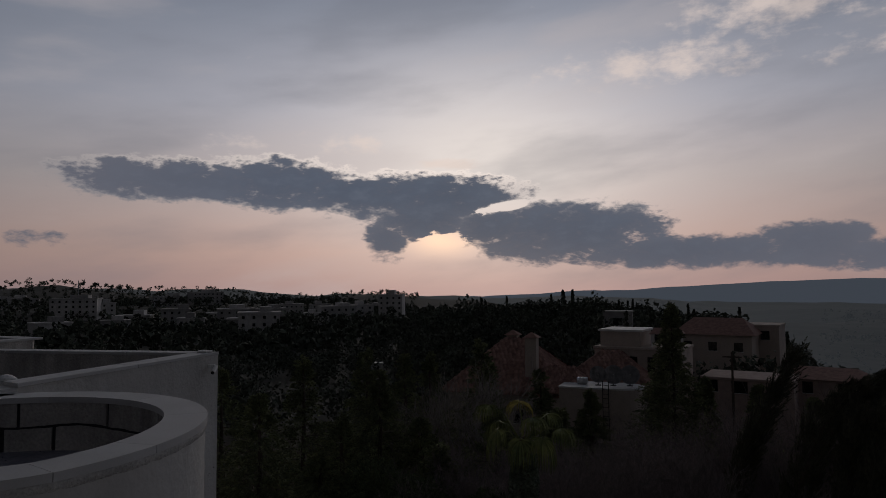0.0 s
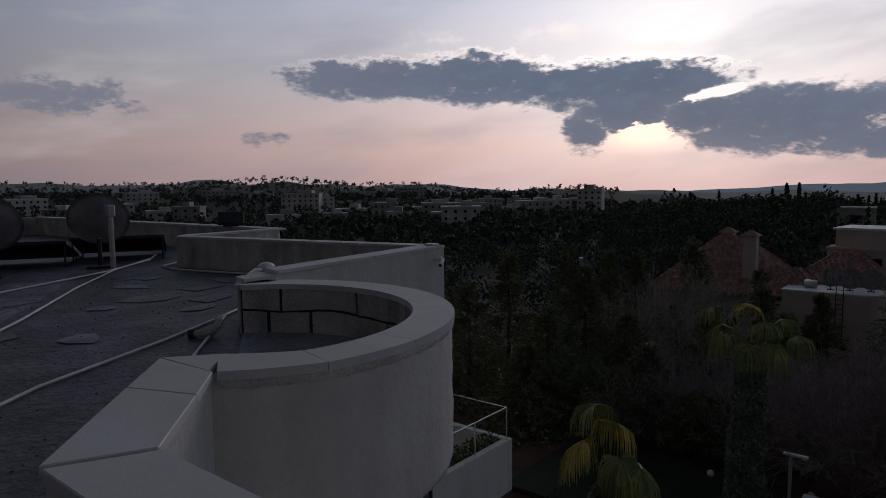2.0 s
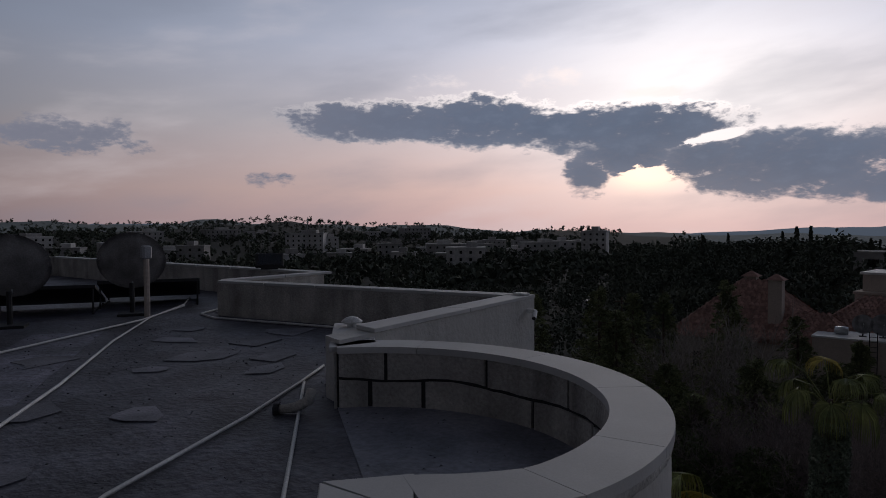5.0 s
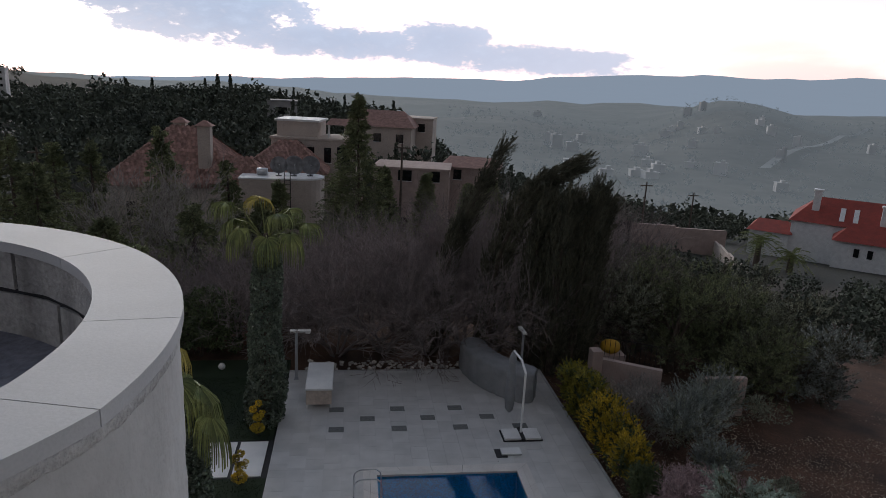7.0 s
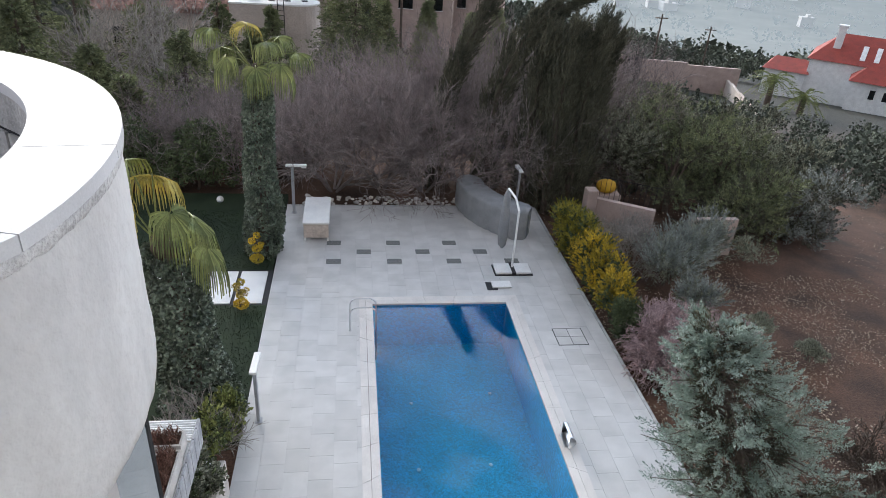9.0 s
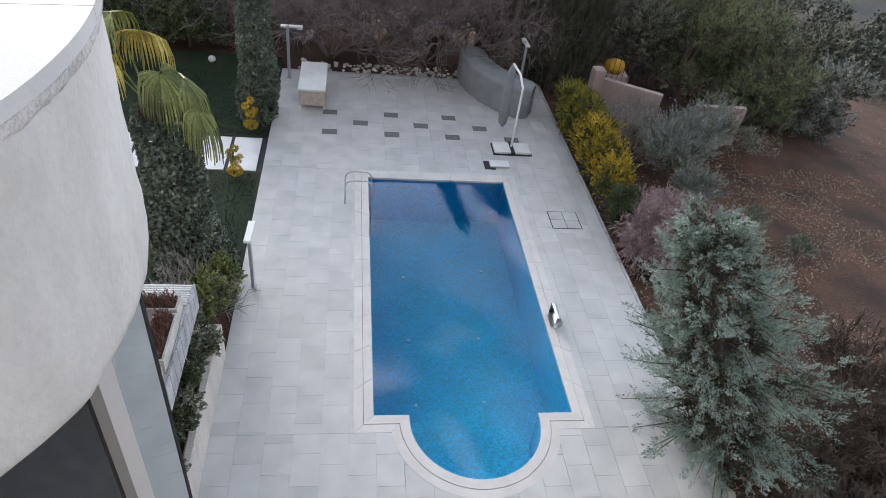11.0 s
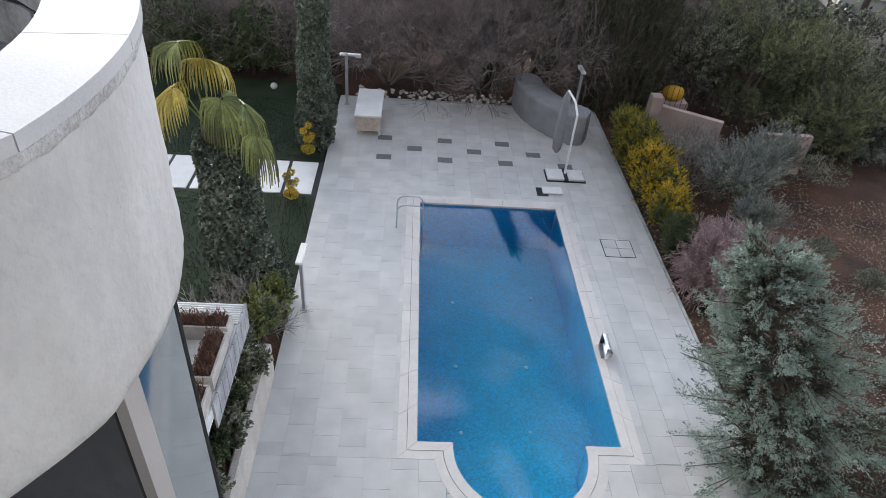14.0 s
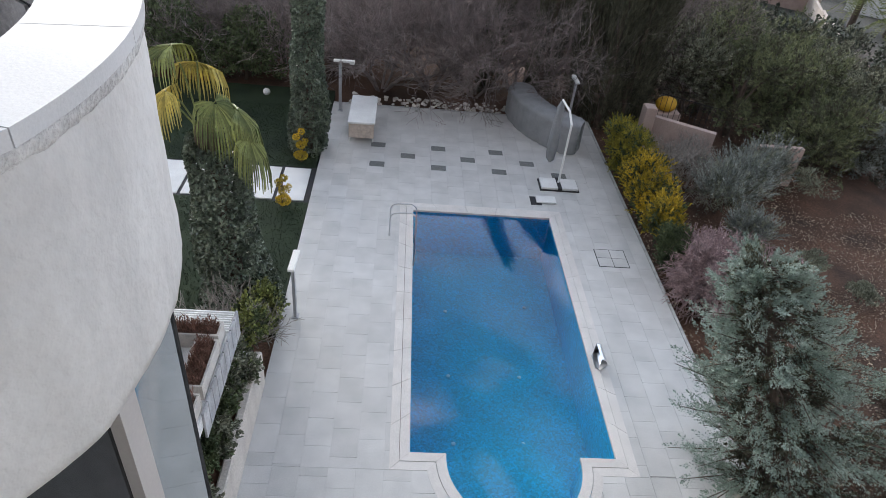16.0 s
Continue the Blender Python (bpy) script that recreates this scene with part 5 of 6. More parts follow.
def umbrella():
    t = thing("cantilever_umbrella", "folded cantilever umbrella in a grey sleeve with slab base", "umbrella", (4.56, 10.05, 0))
    for x in (-.58, .06):
        part("base_slab", box((x, -.30, .03), (x + .52, .30, .10), bevel=.008), M_PAVERWHITE, t)
    part("base_frame", box((-.62, -.34, 0), (.62, .34, .03)), M_BLACK, t)
    part("base_frame", box((-.06, -.34, .03), (.06, .34, .11)), M_BLACK, t)
    part("pole", tube([(0, .05, .05), (0, .05, 2.1), (-.02, .5, 2.32), (-.1, 1.2, 2.35)], .035, 8), M_WHITE, t)
    bm = bmesh.new()
    prof = [(.04, 2.3), (.11, 2.1), (.14, 1.4), (.17, .7), (.13, .28), (.03, .15)]
    lathe(prof[::-1], 14, bm)
    for v in bm.verts:
        v.co.x = v.co.x * (1 + .25 * math.sin(math.atan2(v.co.y, v.co.x) * 5)) - .1
        v.co.y = v.co.y * .7 + 1.25
    part("canopy", bm, M_COVER, t, "folded canopy in a grey sleeve", True)


umbrella()

hatch = thing("pump_hatch", "open square service hatch with its lid beside it", "hatch", (3.9, 9.1, 0))
# no hole is cut: a thin black plate paints the shaft's darkness
part("opening", box((-.36, -.24, .004), (-.02, .22, .012)), M_BLACK, hatch, "flat black plate painting the dark of the open shaft")
part("lid", box((-.18, -.14, .014), (.42, .22, .06), bevel=.006), M_PAVERWHITE, hatch)
manhole = thing("manhole_cover", "square tiled access cover with a thin dark frame", "cover", (5.42, 6.42, 0))
for x in (-.41, .0):
    for y in (-.375, .0):
        part("cover_tile", box((x + .008, y + .008, .003), (x + .402, y + .367, .009)), M_DECK, manhole)
part("frame", box((-.425, -.39, .0), (.425, .39, .005)), M_TAR, manhole)


def pool_ladder():
    t = thing("pool_ladder", "stainless steel pool ladder with curved handrails", "ladder", (0, 7.1, 0))
    for y in (-.22, .22):
        pts = [(-.62, y, 0), (-.62, y, .55)] + [(-.62 + .20 * (1 - math.cos(a)), y, .55 + .2 * math.sin(a)) for a in [math.pi / 2 * i / 5 for i in range(1, 6)]]
        pts += [(-.05, y, .75), (.06, y, .66), (.09, y, .45), (.09, y, -1.0)]
        part("handrail", tube(pts, .021, 8), M_METAL, t)
    for z in (-.25, -.55, -.85):
        part("rung", box((.06, -.22, z - .015), (.13, .22, z + .015)), M_METAL, t)


pool_ladder()

fall = thing("pool_fountain", "small polished steel waterfall spout on the rim", "fountain", (4.15, 2.55, .0))
bm = bmesh.new()
pts = [(.16 * math.sin(a) - .02, .16 - .16 * math.cos(a) + .02) for a in [math.pi * i / 10 for i in range(11)]]
r0 = [[bm.verts.new((x, y, z)) for x, z in pts] for y in (-.26, -.22, .22, .26)]
for a, b in zip(r0, r0[1:]):
    for k in range(len(pts) - 1):
        bm.faces.new((a[k], a[k + 1], b[k + 1], b[k]))
bm.faces.new(r0[0]), bm.faces.new(r0[-1][::-1])
part("spout", bm, M_METAL, fall, smooth=True)
part("foot", box((-.08, -.2, 0), (.1, .2, .03)), M_METAL, fall)

# stones along the bed behind the deck and at the juniper's foot
random.seed(14)
border = thing("stone_border", "loose pale stones along the edge of the planted bed", "stones", kind="stuff")
bm = bmesh.new()
for _ in range(230):
    b = bmesh.new()
    bmesh.ops.create_icosphere(b, subdivisions=1, radius=random.uniform(.035, .10))
    for v in b.verts:
        v.co += rnd_dir() * .015
    x = random.uniform(-2.4, 6.0)
    b.transform(Matrix.Translation((x, random.uniform(15.05, 15.8), random.uniform(-.05, .05))) @ Matrix.Diagonal((1, random.uniform(.6, 1), .7, 1)))
    merge(bm, b)
part("stones", bm, M_STONE, border)
for x, y, r in ((6.35, -1.55, .14), (6.5, -1.85, .13), (6.28, -1.15, .07), (6.7, -2.3, .16), (6.1, -.55, .2)):
    bm = bmesh.new()
    bmesh.ops.create_icosphere(bm, subdivisions=2, radius=r)
    for v in bm.verts:
        v.co *= 1 + .12 * noise.noise(v.co * 6 + Vector((x, y, 0)))
        v.co.z *= .75
    o = link("garden_stone", bm, M_STONE, smooth=True)
    o.location = (x, y, r * .4 - .05)
    tagged(o, "rounded pale stone under the juniper", "stone", "stones under the juniper")
ball = bmesh.new()
bmesh.ops.create_icosphere(ball, subdivisions=2, radius=.13)
o = link("globe_lamp", ball, M_WHITE, smooth=True)
o.location = (-5.4, 15.2, .1)
tagged(o, "small white globe lamp on the lawn", "lamp")

# curb of the planted strip, low walls and yellow thing beyond the hedge
edge = thing("curb", "low stone curb along the planted strip", "curb", kind="structure")
part("curb_stone", box((6.46, -2.4, -.3), (6.54, 14.9, .004), bevel=.004), M_JOINT, edge)
part("curb_stone", box((-2.95, 14.91, -.3), (6.46, 15.0, .01), bevel=.004), M_JOINT, edge)
wall = thing("garden_wall", "low pinkish rendered garden wall stepping down the slope", "wall", kind="structure")
part("wall_length", prism([(8.45, 13.6), (10.3, 12.5), (10.4, 12.7), (8.55, 13.8)], -.4, .98), M_PINKWALL, wall)
part("wall_length", prism([(11.3, 11.72), (13.1, 11.72), (13.1, 11.92), (11.3, 11.92)], -.5, 1.05), M_PINKWALL, wall)
part("wall_pier", box((8.05, 13.5, -.3), (8.45, 13.95, 1.32), bevel=.02), M_PINKWALL, wall)
for i in range(12):
    x, y = 8.8 + i * .16, 14.25 - i * .095
    part("railing_bar", tube([(x, y, -.3), (x, y, 1.6)], .01, 5), M_BLACK, wall)
part("railing_top", tube([(8.7, 14.3, 1.6), (10.6, 13.15, 1.6)], .014, 5), M_BLACK, wall)
bm = bmesh.new()
bmesh.ops.create_icosphere(bm, subdivisions=2, radius=.4)
for v in bm.verts:
    v.co.z *= .7
    v.co += v.normal * .05 * noise.noise(v.co * 5)
o = link("tarpaulin", bm, M_YELLOW, smooth=True)
o.location = (9.3, 14.9, .95)
tagged(o, "yellow cloth-covered bundle behind the garden wall", "bundle")
bm = box((8.9, 14.5, -.6), (9.8, 15.3, .72), bevel=.01)
tagged(link("plinth", bm, M_PINKWALL), "pinkish plinth behind the garden wall", "plinth")

# dead leaves and stones on the brown slope
random.seed(15)
litter = thing("leaf_litter", "fallen leaves and small stones on brown earth", "leaves", kind="stuff")
spots = []
for k in range(24000):
    x, y = (random.uniform(6.7, 30), random.uniform(-6, 26)) if k % 3 == 0 else (random.uniform(6.7, 17), random.uniform(-3, 13))
    if noise.noise(Vector((x * .4, y * .4, 2))) < -.15:
        continue
    spots.append((Vector((x, y, land(x, y) + .03)), Vector((random.gauss(0, 1), random.gauss(0, 1), .15)), random.uniform(.03, .085), random.uniform(.025, .055)))
cards("leaves", spots, M_DEADLEAF, litter)


# ---------------------------------------------------------------- roof clutter
random.seed(17)
grit = thing("roof_debris", "scattered grit, chips and leaves on the roof", "debris", kind="stuff")
spots = []
for _ in range(1500):
    x, y = random.uniform(-12, -2), random.uniform(-9.5, -2.2)
    if y > -1.9 + (x + 5.6) * .19 or (x > -5.6 and y > -3.6):
        continue
    s = random.uniform(.008, .024)
    spots.append((Vector((x, y, Z_ROOF + .012)), Vector((random.gauss(0, 1), random.gauss(0, 1), .1)), s * 1.6, s))
cards("chips", spots, M_PATCH, grit)

def pipe(label, pts, r=.016):
    z = Z_ROOF + r + .006
    o = link("roof_pipe", tube([(x, y, z) for x, y in pts], r, 7), M_PVC, smooth=True)
    tagged(o, label, "pipe", "pipes on the roof")


pipe("white plastic pipe lying across the roof", [(-2.2, -8.6), (-3.69, -7.64), (-4.51, -6.57), (-5.3, -5.0), (-5.95, -3.9), (-6.4, -3.2)])
pipe("short white plastic pipe lying on the roof", [(-2.9, -6.6), (-3.6, -5.9), (-4.4, -5.2), (-5.92, -3.88)])
pipe("white plastic pipe lying across the roof", [(-4.3, -8.9), (-5.92, -7.09), (-7.87, -5.6), (-10.2, -4.0), (-12.18, -2.46), (-13.6, -1.0), (-14.8, -.2)], .018)
pipe("white plastic pipe lying across the roof", [(-7.6, -9.5), (-9.42, -7.2), (-10.93, -4.56), (-12.0, -2.7), (-13.4, -1.1)], .018)
pipe("thin white conduit along the parapet", [(-6.2, -.75), (-8.6, -1.15), (-11.2, -1.75), (-11.9, -1.6), (-12.4, -.8)], .02)


def vent():
    t = thing("vent_cap", "small white metal vent cap on the parapet", "vent", (-5.72, -3.36, Z_COP))
    part("pipe", lathe([(.06, 0), (.06, .05)], 12), M_WHITE, t)
    part("hood", lathe([(.115, .045), (.12, .06), (.07, .10), (.015, .115)], 14), M_WHITE, t, smooth=True)


vent()
dr = thing("roof_drain", "grey bitumen-coated drain elbow at the bay's end", "drain", (-5.25, -4.75, Z_ROOF))
part("elbow", tube([(.28, .2, .22), (.26, .18, .12), (.18, .1, .06), (.05, .0, .04)], [.045, .05, .05, .04], 10), M_BLOCK, dr, smooth=True)
part("collar", tube([(.06, .005, .042), (.02, -.025, .04)], .055, 10), M_TAR, dr)
t = thing("security_camera", "small white bullet camera under the coping", "camera", (-5.33, -.25, 9.40), 25)
part("bracket", box((-.04, -.03, .0), (.08, .03, .06), bevel=.008), M_WHITE, t)
part("housing", tube([(.08, .05, .02), (.08, -.12, -.06)], .035, 10), M_WHITE, t)
part("lens", tube([(.08, -.12, -.06), (.08, -.13, -.065)], .028, 10), M_BLACK, t)
o = link("junction_cap", box((-5.62, -.25, Z_UP), (-5.42, -.08, Z_UP + .035), bevel=.01), M_WHITE)
tagged(o, "flat white junction box on the wall corner", "box")

block = thing("roof_shaft", "low plastered shaft on the roof with a stone cap", "shaft")
part("shaft_wall", box((-4.2, -8.6, Z_ROOF), (-2.95, -7.75, 9.5), bevel=.02), M_BLOCK, block)
part("cap", box((-4.32, -8.7, 9.5), (-2.82, -7.62, 9.58), bevel=.01), M_COPING, block)


def dish(at, turn, tilt, r=.6, dark=False):
    t = thing("satellite_dish", "large round grey satellite dish on a post", "dish", at, turn, "satellite dishes")
    bm = bmesh.new()
    rings = []
    for j in range(7):
        rr = r * j / 6
        rings.append([bm.verts.new((rr * math.cos(a), .22 * (rr / r) ** 2, rr * math.sin(a))) for a in [2 * math.pi * k / 28 for k in range(28)]] if j else [bm.verts.new((0, 0, 0))])
    for k in range(28):
        bm.faces.new((rings[0][0], rings[1][k], rings[1][(k + 1) % 28]))
    for a, b in zip(rings[1:], rings[2:]):
        for k in range(28):
            bm.faces.new((a[k], b[k], b[(k + 1) % 28], a[(k + 1) % 28]))
    bmesh.ops.solidify(bm, geom=bm.faces[:], thickness=.012)
    bm.transform(pose(0, 0, .95, tilt, 0, 0))
    part("reflector", bm, M_DISH, t, smooth=True)
    part("mount", tube([(0, .02, 0), (0, .02, .62)], .045, 8), M_BLACK, t)
    part("base", box((-.25, -.25, 0), (.25, .2, .05)), M_BLACK, t)
    tip = Vector((0, .62, .95 + .62 * math.sin(math.radians(tilt)) * .8))
    part("feed_arm", tube([(0, .08, .42), tip + Vector((0, 0, -.05))], .014, 6), M_GREYMETAL, t)
    part("feed_horn", tube([tip + Vector((0, .05, 0)), tip + Vector((0, -.08, -.02))], .04, 8), M_WHITE, t)
    return t


dish((-13.0, -2.40, Z_ROOF), 62, 25, .62)
dish((-13.1, -4.45, Z_ROOF), 62, 25, .62)
dish((-13.2, -6.0, Z_ROOF), 62, 25, .70)
post = thing("antenna_post", "beige pipe post with a receiver clamped on top", "post", (-12.40, -2.40, Z_ROOF))
part("post", tube([(0, 0, 0), (0, 0, 1.18)], .055, 10), M_CREAM, post)
part("receiver", box((-.07, -.09, 1.10), (.07, .09, 1.36), bevel=.03), M_GREYMETAL, post)


def solar(at, turn, w=2.0, l=1.6):
    t = thing("solar_heater_panel", "low tilted solar panel on a black steel frame", "solar panel", at, turn, "solar panels on the roof")
    tl = pose(0, 0, .30, -16, 0, 0)
    part("panel", box((-w / 2, -l / 2, .0), (w / 2, l / 2, .07), tl, .006), M_BLACK, t)
    part("glass", box((-w / 2 + .04, -l / 2 + .04, .071), (w / 2 - .04, l / 2 - .04, .076), tl), M_SOLAR, t)
    for x in (-w / 2 + .05, w / 2 - .05):
        part("leg", tube([(x, l / 2 - .1, 0), (x, l / 2 - .1, .08)], .02, 6), M_BLACK, t)
        part("leg", tube([(x, -l / 2 + .1, 0), (x, -l / 2 + .1, .5)], .02, 6), M_BLACK, t)
        part("rail", tube([(x, -l / 2 + .1, .03), (x, l / 2 - .1, .03)], .018, 6), M_BLACK, t)
    return t


for x, y in ((-14.6, -1.2), (-14.8, -3.3), (-14.9, -5.4), (-15.0, -7.5)):
    solar((x, y, Z_ROOF), 60)
flood = thing("flood_light", "black flood light with a glass front on the parapet", "lamp", (-13.5, 1.15, Z_UP), 54)
part("housing", box((-.33, -.05, .06), (.33, .05, .46), pose(0, 0, 0, -38, 0, 0), .02), M_BLACK, flood)
part("glass", box((-.27, -.056, .11), (.27, -.051, .41), pose(0, 0, 0, -38, 0, 0)), M_SOLAR, flood)
part("bracket", box((-.2, -.04, 0), (.2, .04, .12)), M_BLACK, flood)
ac = thing("air_conditioner", "white outdoor air-conditioning unit on the roof", "air conditioner", (-12.0, -7.6, Z_ROOF), 20)
part("case", box((-.42, -.18, .08), (.42, .18, .72), bevel=.02), M_WHITE, ac)
part("fan_grille", tube([(0, -.185, .4), (0, -.19, .4)], .25, 20), M_GREYMETAL, ac)
for x in (-.3, .3):
    part("foot", box((x - .04, -.18, 0), (x + .04, .18, .08)), M_BLACK, ac)

# overlapping sheets of the roof membrane
random.seed(18)
d = Vector((-.84, .54, 0))
e = Vector((.54, .84, 0))
for i in range(-4, 9):
    for j in range(4):
        o0 = Vector((-2.6, -10.5, 0)) + e * (i * .98) + d * (j * 4.3 + (i % 3) * 1.1 - 2.0)
        pts = []
        for k in range(9):
            pts.append(o0 + d * (k * .56) + e * random.uniform(-.02, .02))
        for k in range(9):
            pts.append(o0 + d * ((8 - k) * .56) + e * (1.04 + random.uniform(-.02, .02)))
        if any(math.hypot(p.x - BAY[0], p.y - BAY[1]) < 2.3 for p in pts) or any(p.y > -1.9 - (p.x + 5.6) * -.19 or (p.x > -6.6 and p.y > -4.6) or (p.x > -3.2 and p.y > -7.9) or p.x < -12.2 or p.y < -12 for p in pts):
            continue
        part("membrane_sheet", prism([(p.x, p.y) for p in pts], Z_ROOF - .002, Z_ROOF + .004 + .003 * ((i + j) % 2)), M_MEMBRANE, house)
random.seed(19)
for k, (x, y, s) in enumerate(((-7.4, -3.1, .5), (-8.6, -2.6, .6), (-6.8, -3.7, .4), (-9.6, -3.4, .45), (-7.9, -4.6, .35), (-8.9, -1.9, .55), (-6.2, -5.6, .4), (-7.1, -6.3, .5), (-9.4, -5.2, .5), (-5.4, -6.9, .35), (-10.4, -2.6, .5), (-8.2, -3.8, .6))):
    n = random.randint(5, 7)
    pts = [(s * random.uniform(.35, 1.1) * math.cos(2 * math.pi * i / n), s * random.uniform(.35, .9) * math.sin(2 * math.pi * i / n)) for i in range(n)]
    o = link("membrane_patch", prism(pts, 0, .006), M_PATCH)
    o.location = (x, y, Z_ROOF)
    o.rotation_euler.z = random.uniform(0, 3)
    o.location.z += .008
    tagged(o, "loose flat pale patch of roofing on the membrane", "patch", "patches on the roof")


# ---------------------------------------------------------------- neighbours' villas
def gable(w, d, h, over=.3, bm=None, hip=0.0):
    """A pitched roof over a plan w by d, ridge along x; hip pulls the ridge's ends in."""
    bm = bm or bmesh.new()
    x, y = w / 2 + over, d / 2 + over
    lo = [bm.verts.new(p) for p in ((-x, -y, 0), (x, -y, 0), (x, y, 0), (-x, y, 0))]
    r = [bm.verts.new((-x + hip, 0, h)), bm.verts.new((x - hip, 0, h))]
    for f in ((lo[0], lo[1], r[1], r[0]), (lo[2], lo[3], r[0], r[1]), (lo[1], lo[2], r[1]), (lo[3], lo[0], r[0]), (lo[3], lo[2], lo[1], lo[0])):
        bm.faces.new(f)
    return bm


def roof_courses(w, d, h, hip, over=.3, rows=14, bm=None):
    """Rounded clay tiles laid in courses on the front and back slopes of a hipped roof."""
    verts, faces = [], []
    x, y = w / 2 + over, d / 2 + over
    slope = Vector((0, y, h))
    for side in (-1, 1):
        for j in range(rows):
            f0, f1 = j / rows, (j + 1.12) / rows
            half = x - hip * f0
            n = max(2, int(half * 2 / .42))
            for k in range(n):
                cx = -half + (k + .5) * 2 * half / n + (.08 if j % 2 else 0)
                a = .19
                k0 = len(verts)
                for f, lift in ((f0, .09), (f1, .05)):
                    yy, zz = side * (-y + slope.y * f), h * f
                    for dx, dz in ((-a, 0), (0, .10), (a, 0)):
                        verts.append((cx + dx, yy, zz + dz + lift - .05))
                faces += [(k0, k0 + 1, k0 + 4, k0 + 3), (k0 + 1, k0 + 2, k0 + 5, k0 + 4)]
    for side in (-1, 1):
        for j in range(rows):
            f0, f1 = j / rows, (j + 1.12) / rows
            half = y * (1 - f0)
            n = max(1, int(half * 2 / .42))
            for k in range(n):
                cy = -half + (k + .5) * 2 * half / n
                k0 = len(verts)
                for f, lift in ((f0, .09), (f1, .05)):
                    xx, zz = side * (x - hip * f), h * f
                    for dy, dz in ((-.19, 0), (0, .10), (.19, 0)):
                        verts.append((xx, cy + dy, zz + dz + lift - .05))
                faces += [(k0, k0 + 1, k0 + 4, k0 + 3), (k0 + 1, k0 + 2, k0 + 5, k0 + 4)]
    me = bpy.data.meshes.new("tile_courses")
    me.from_pydata(verts, [], faces)
    me.materials.append(M_CLAY)
    return me


def window(parent, x, y, z, w=.9, h=1.3, turn=0):
    o = part("window", box((-w / 2, -.06, 0), (w / 2, .06, h)), M_GLASSDARK, parent)
    o.matrix_basis = pose(x, y, z, 0, 0, turn)
    part("frame", box((-w / 2 - .06, -.04, -.07), (w / 2 + .06, .04, -.0)), M_WHITE, o)
    return o


def clay_villa():
    t = thing("villa", "cream villa under hipped clay-tile roofs", "house", (-16.5, 57.5, 0))
    part("wall", box((-5.6, -5.2, -5), (5.6, 5.2, .55)), M_CREAM, t)
    part("roof", gable(12.0, 11.0, 4.9, .35, hip=5.2), M_CLAY, t).location = (0, 0, .5)
    o = new("roof_tiles", roof_courses(12.0, 11.0, 4.9, 5.2, .35, 20))
    o.parent, o.location = t, (0, 0, .53)
    o["kind"] = "stuff"
    part("wall", box((5.6, -3.0, -5), (13.0, 5.5, 1.7)), M_CREAM, t)
    part("roof", gable(7.6, 8.6, 2.6, .35, hip=3.4), M_CLAY, t).location = (9.4, 1.3, 1.7)
    o = new("roof_tiles", roof_courses(7.6, 8.6, 2.6, 3.4, .35, 13))
    o.parent, o.location = t, (9.4, 1.3, 1.73)
    o["kind"] = "stuff"
    part("roof", gable(6.4, 5.0, 2.2, .3, hip=2.4), M_CLAY, t).location = (5.4, -3.4, .9)
    o = new("roof_tiles", roof_courses(6.4, 5.0, 2.2, 2.4, .3, 10))
    o.parent, o.location = t, (5.4, -3.4, .93)
    o["kind"] = "stuff"
    part("wall", box((2.6, -5.6, -5), (8.3, -1.5, .95)), M_CREAM, t)
    for x, y, z in ((2.6, -3.6, 6.3), (-.6, 1.0, 6.2)):
        c = part("chimney", box((x - .55, y - .55, 2.0), (x + .55, y + .55, z - .5), bevel=.02), M_CREAM, t)
        part("chimney_cap", gable(1.5, 1.5, .5, .05, hip=.7), M_CLAY, c).location = (x, y, z - .5)
    for x in (-3.5, -1, 1.6):
        window(t, x, -5.22, -2.2)


def drum_block():
    t = thing("roof_annex", "cream flat-roofed annex with a rounded end and a steel ladder", "house", (-6.9, 51.0, 0))
    plan = [(-3.5, -1.2), (1.6, -1.3)] + [(1.6 + 2.0 * math.sin(a), .7 - 2.0 * math.cos(a)) for a in [math.pi * i / 12 for i in range(1, 12)]] + [(1.6, 2.7), (-3.5, 2.7)]
    part("wall", prism(plan, -5, 1.75), M_CREAM, t)
    part("roof_edge", prism([(x * 1.02, y * 1.02) for x, y in plan], 1.75, 1.87), M_WHITE, t, "bright white roof edge")
    for x in (.35, .85):
        part("ladder_rail", tube([(x, -1.42, -2.6), (x, -1.42, 2.5)], .035, 6), M_BLACK, t)
    for i in range(13):
        part("rung", tube([(.35, -1.42, -2.4 + i * .38), (.85, -1.42, -2.4 + i * .38)], .022, 5), M_BLACK, t)
    bm = prism([(-.9 + .5 * math.cos(a), .9 * max(0, math.sin(a)) + (0 if math.sin(a) > 0 else -1.2)) for a in [2 * math.pi * i / 20 for i in range(20)]], 0, .06)
    bm.transform(Matrix.Rotation(math.pi / 2, 4, "X") @ Matrix.Translation((0, 0, 0)))
    o = part("arched_window", bm, M_GLASSDARK, t)
    o.location = (-.2, -1.27, -1.9)
    tagged(t, group="")
    for x, y, r in ((-.3, .4, .75), (1.0, .6, .85), (2.4, .9, .85)):
        d = dish((-6.9 + x, 51.0 + y, 1.87), 190, 15, r)
    bm = tube([(-9.4 + .3, 51.6, 2.2), (-8.2, 51.6, 2.2)], .32, 12)
    tk = link("water_tank", bm, M_METAL, smooth=True)
    tagged(tk, "horizontal galvanised water tank on the annex roof", "tank")
    bm = box((-9.0, 51.4, 1.87), (-8.3, 51.8, 2.0))
    tagged(link("tank_stand", bm, M_GREYMETAL), "steel stand under the water tank", "stand")


clay_villa()
drum_block()


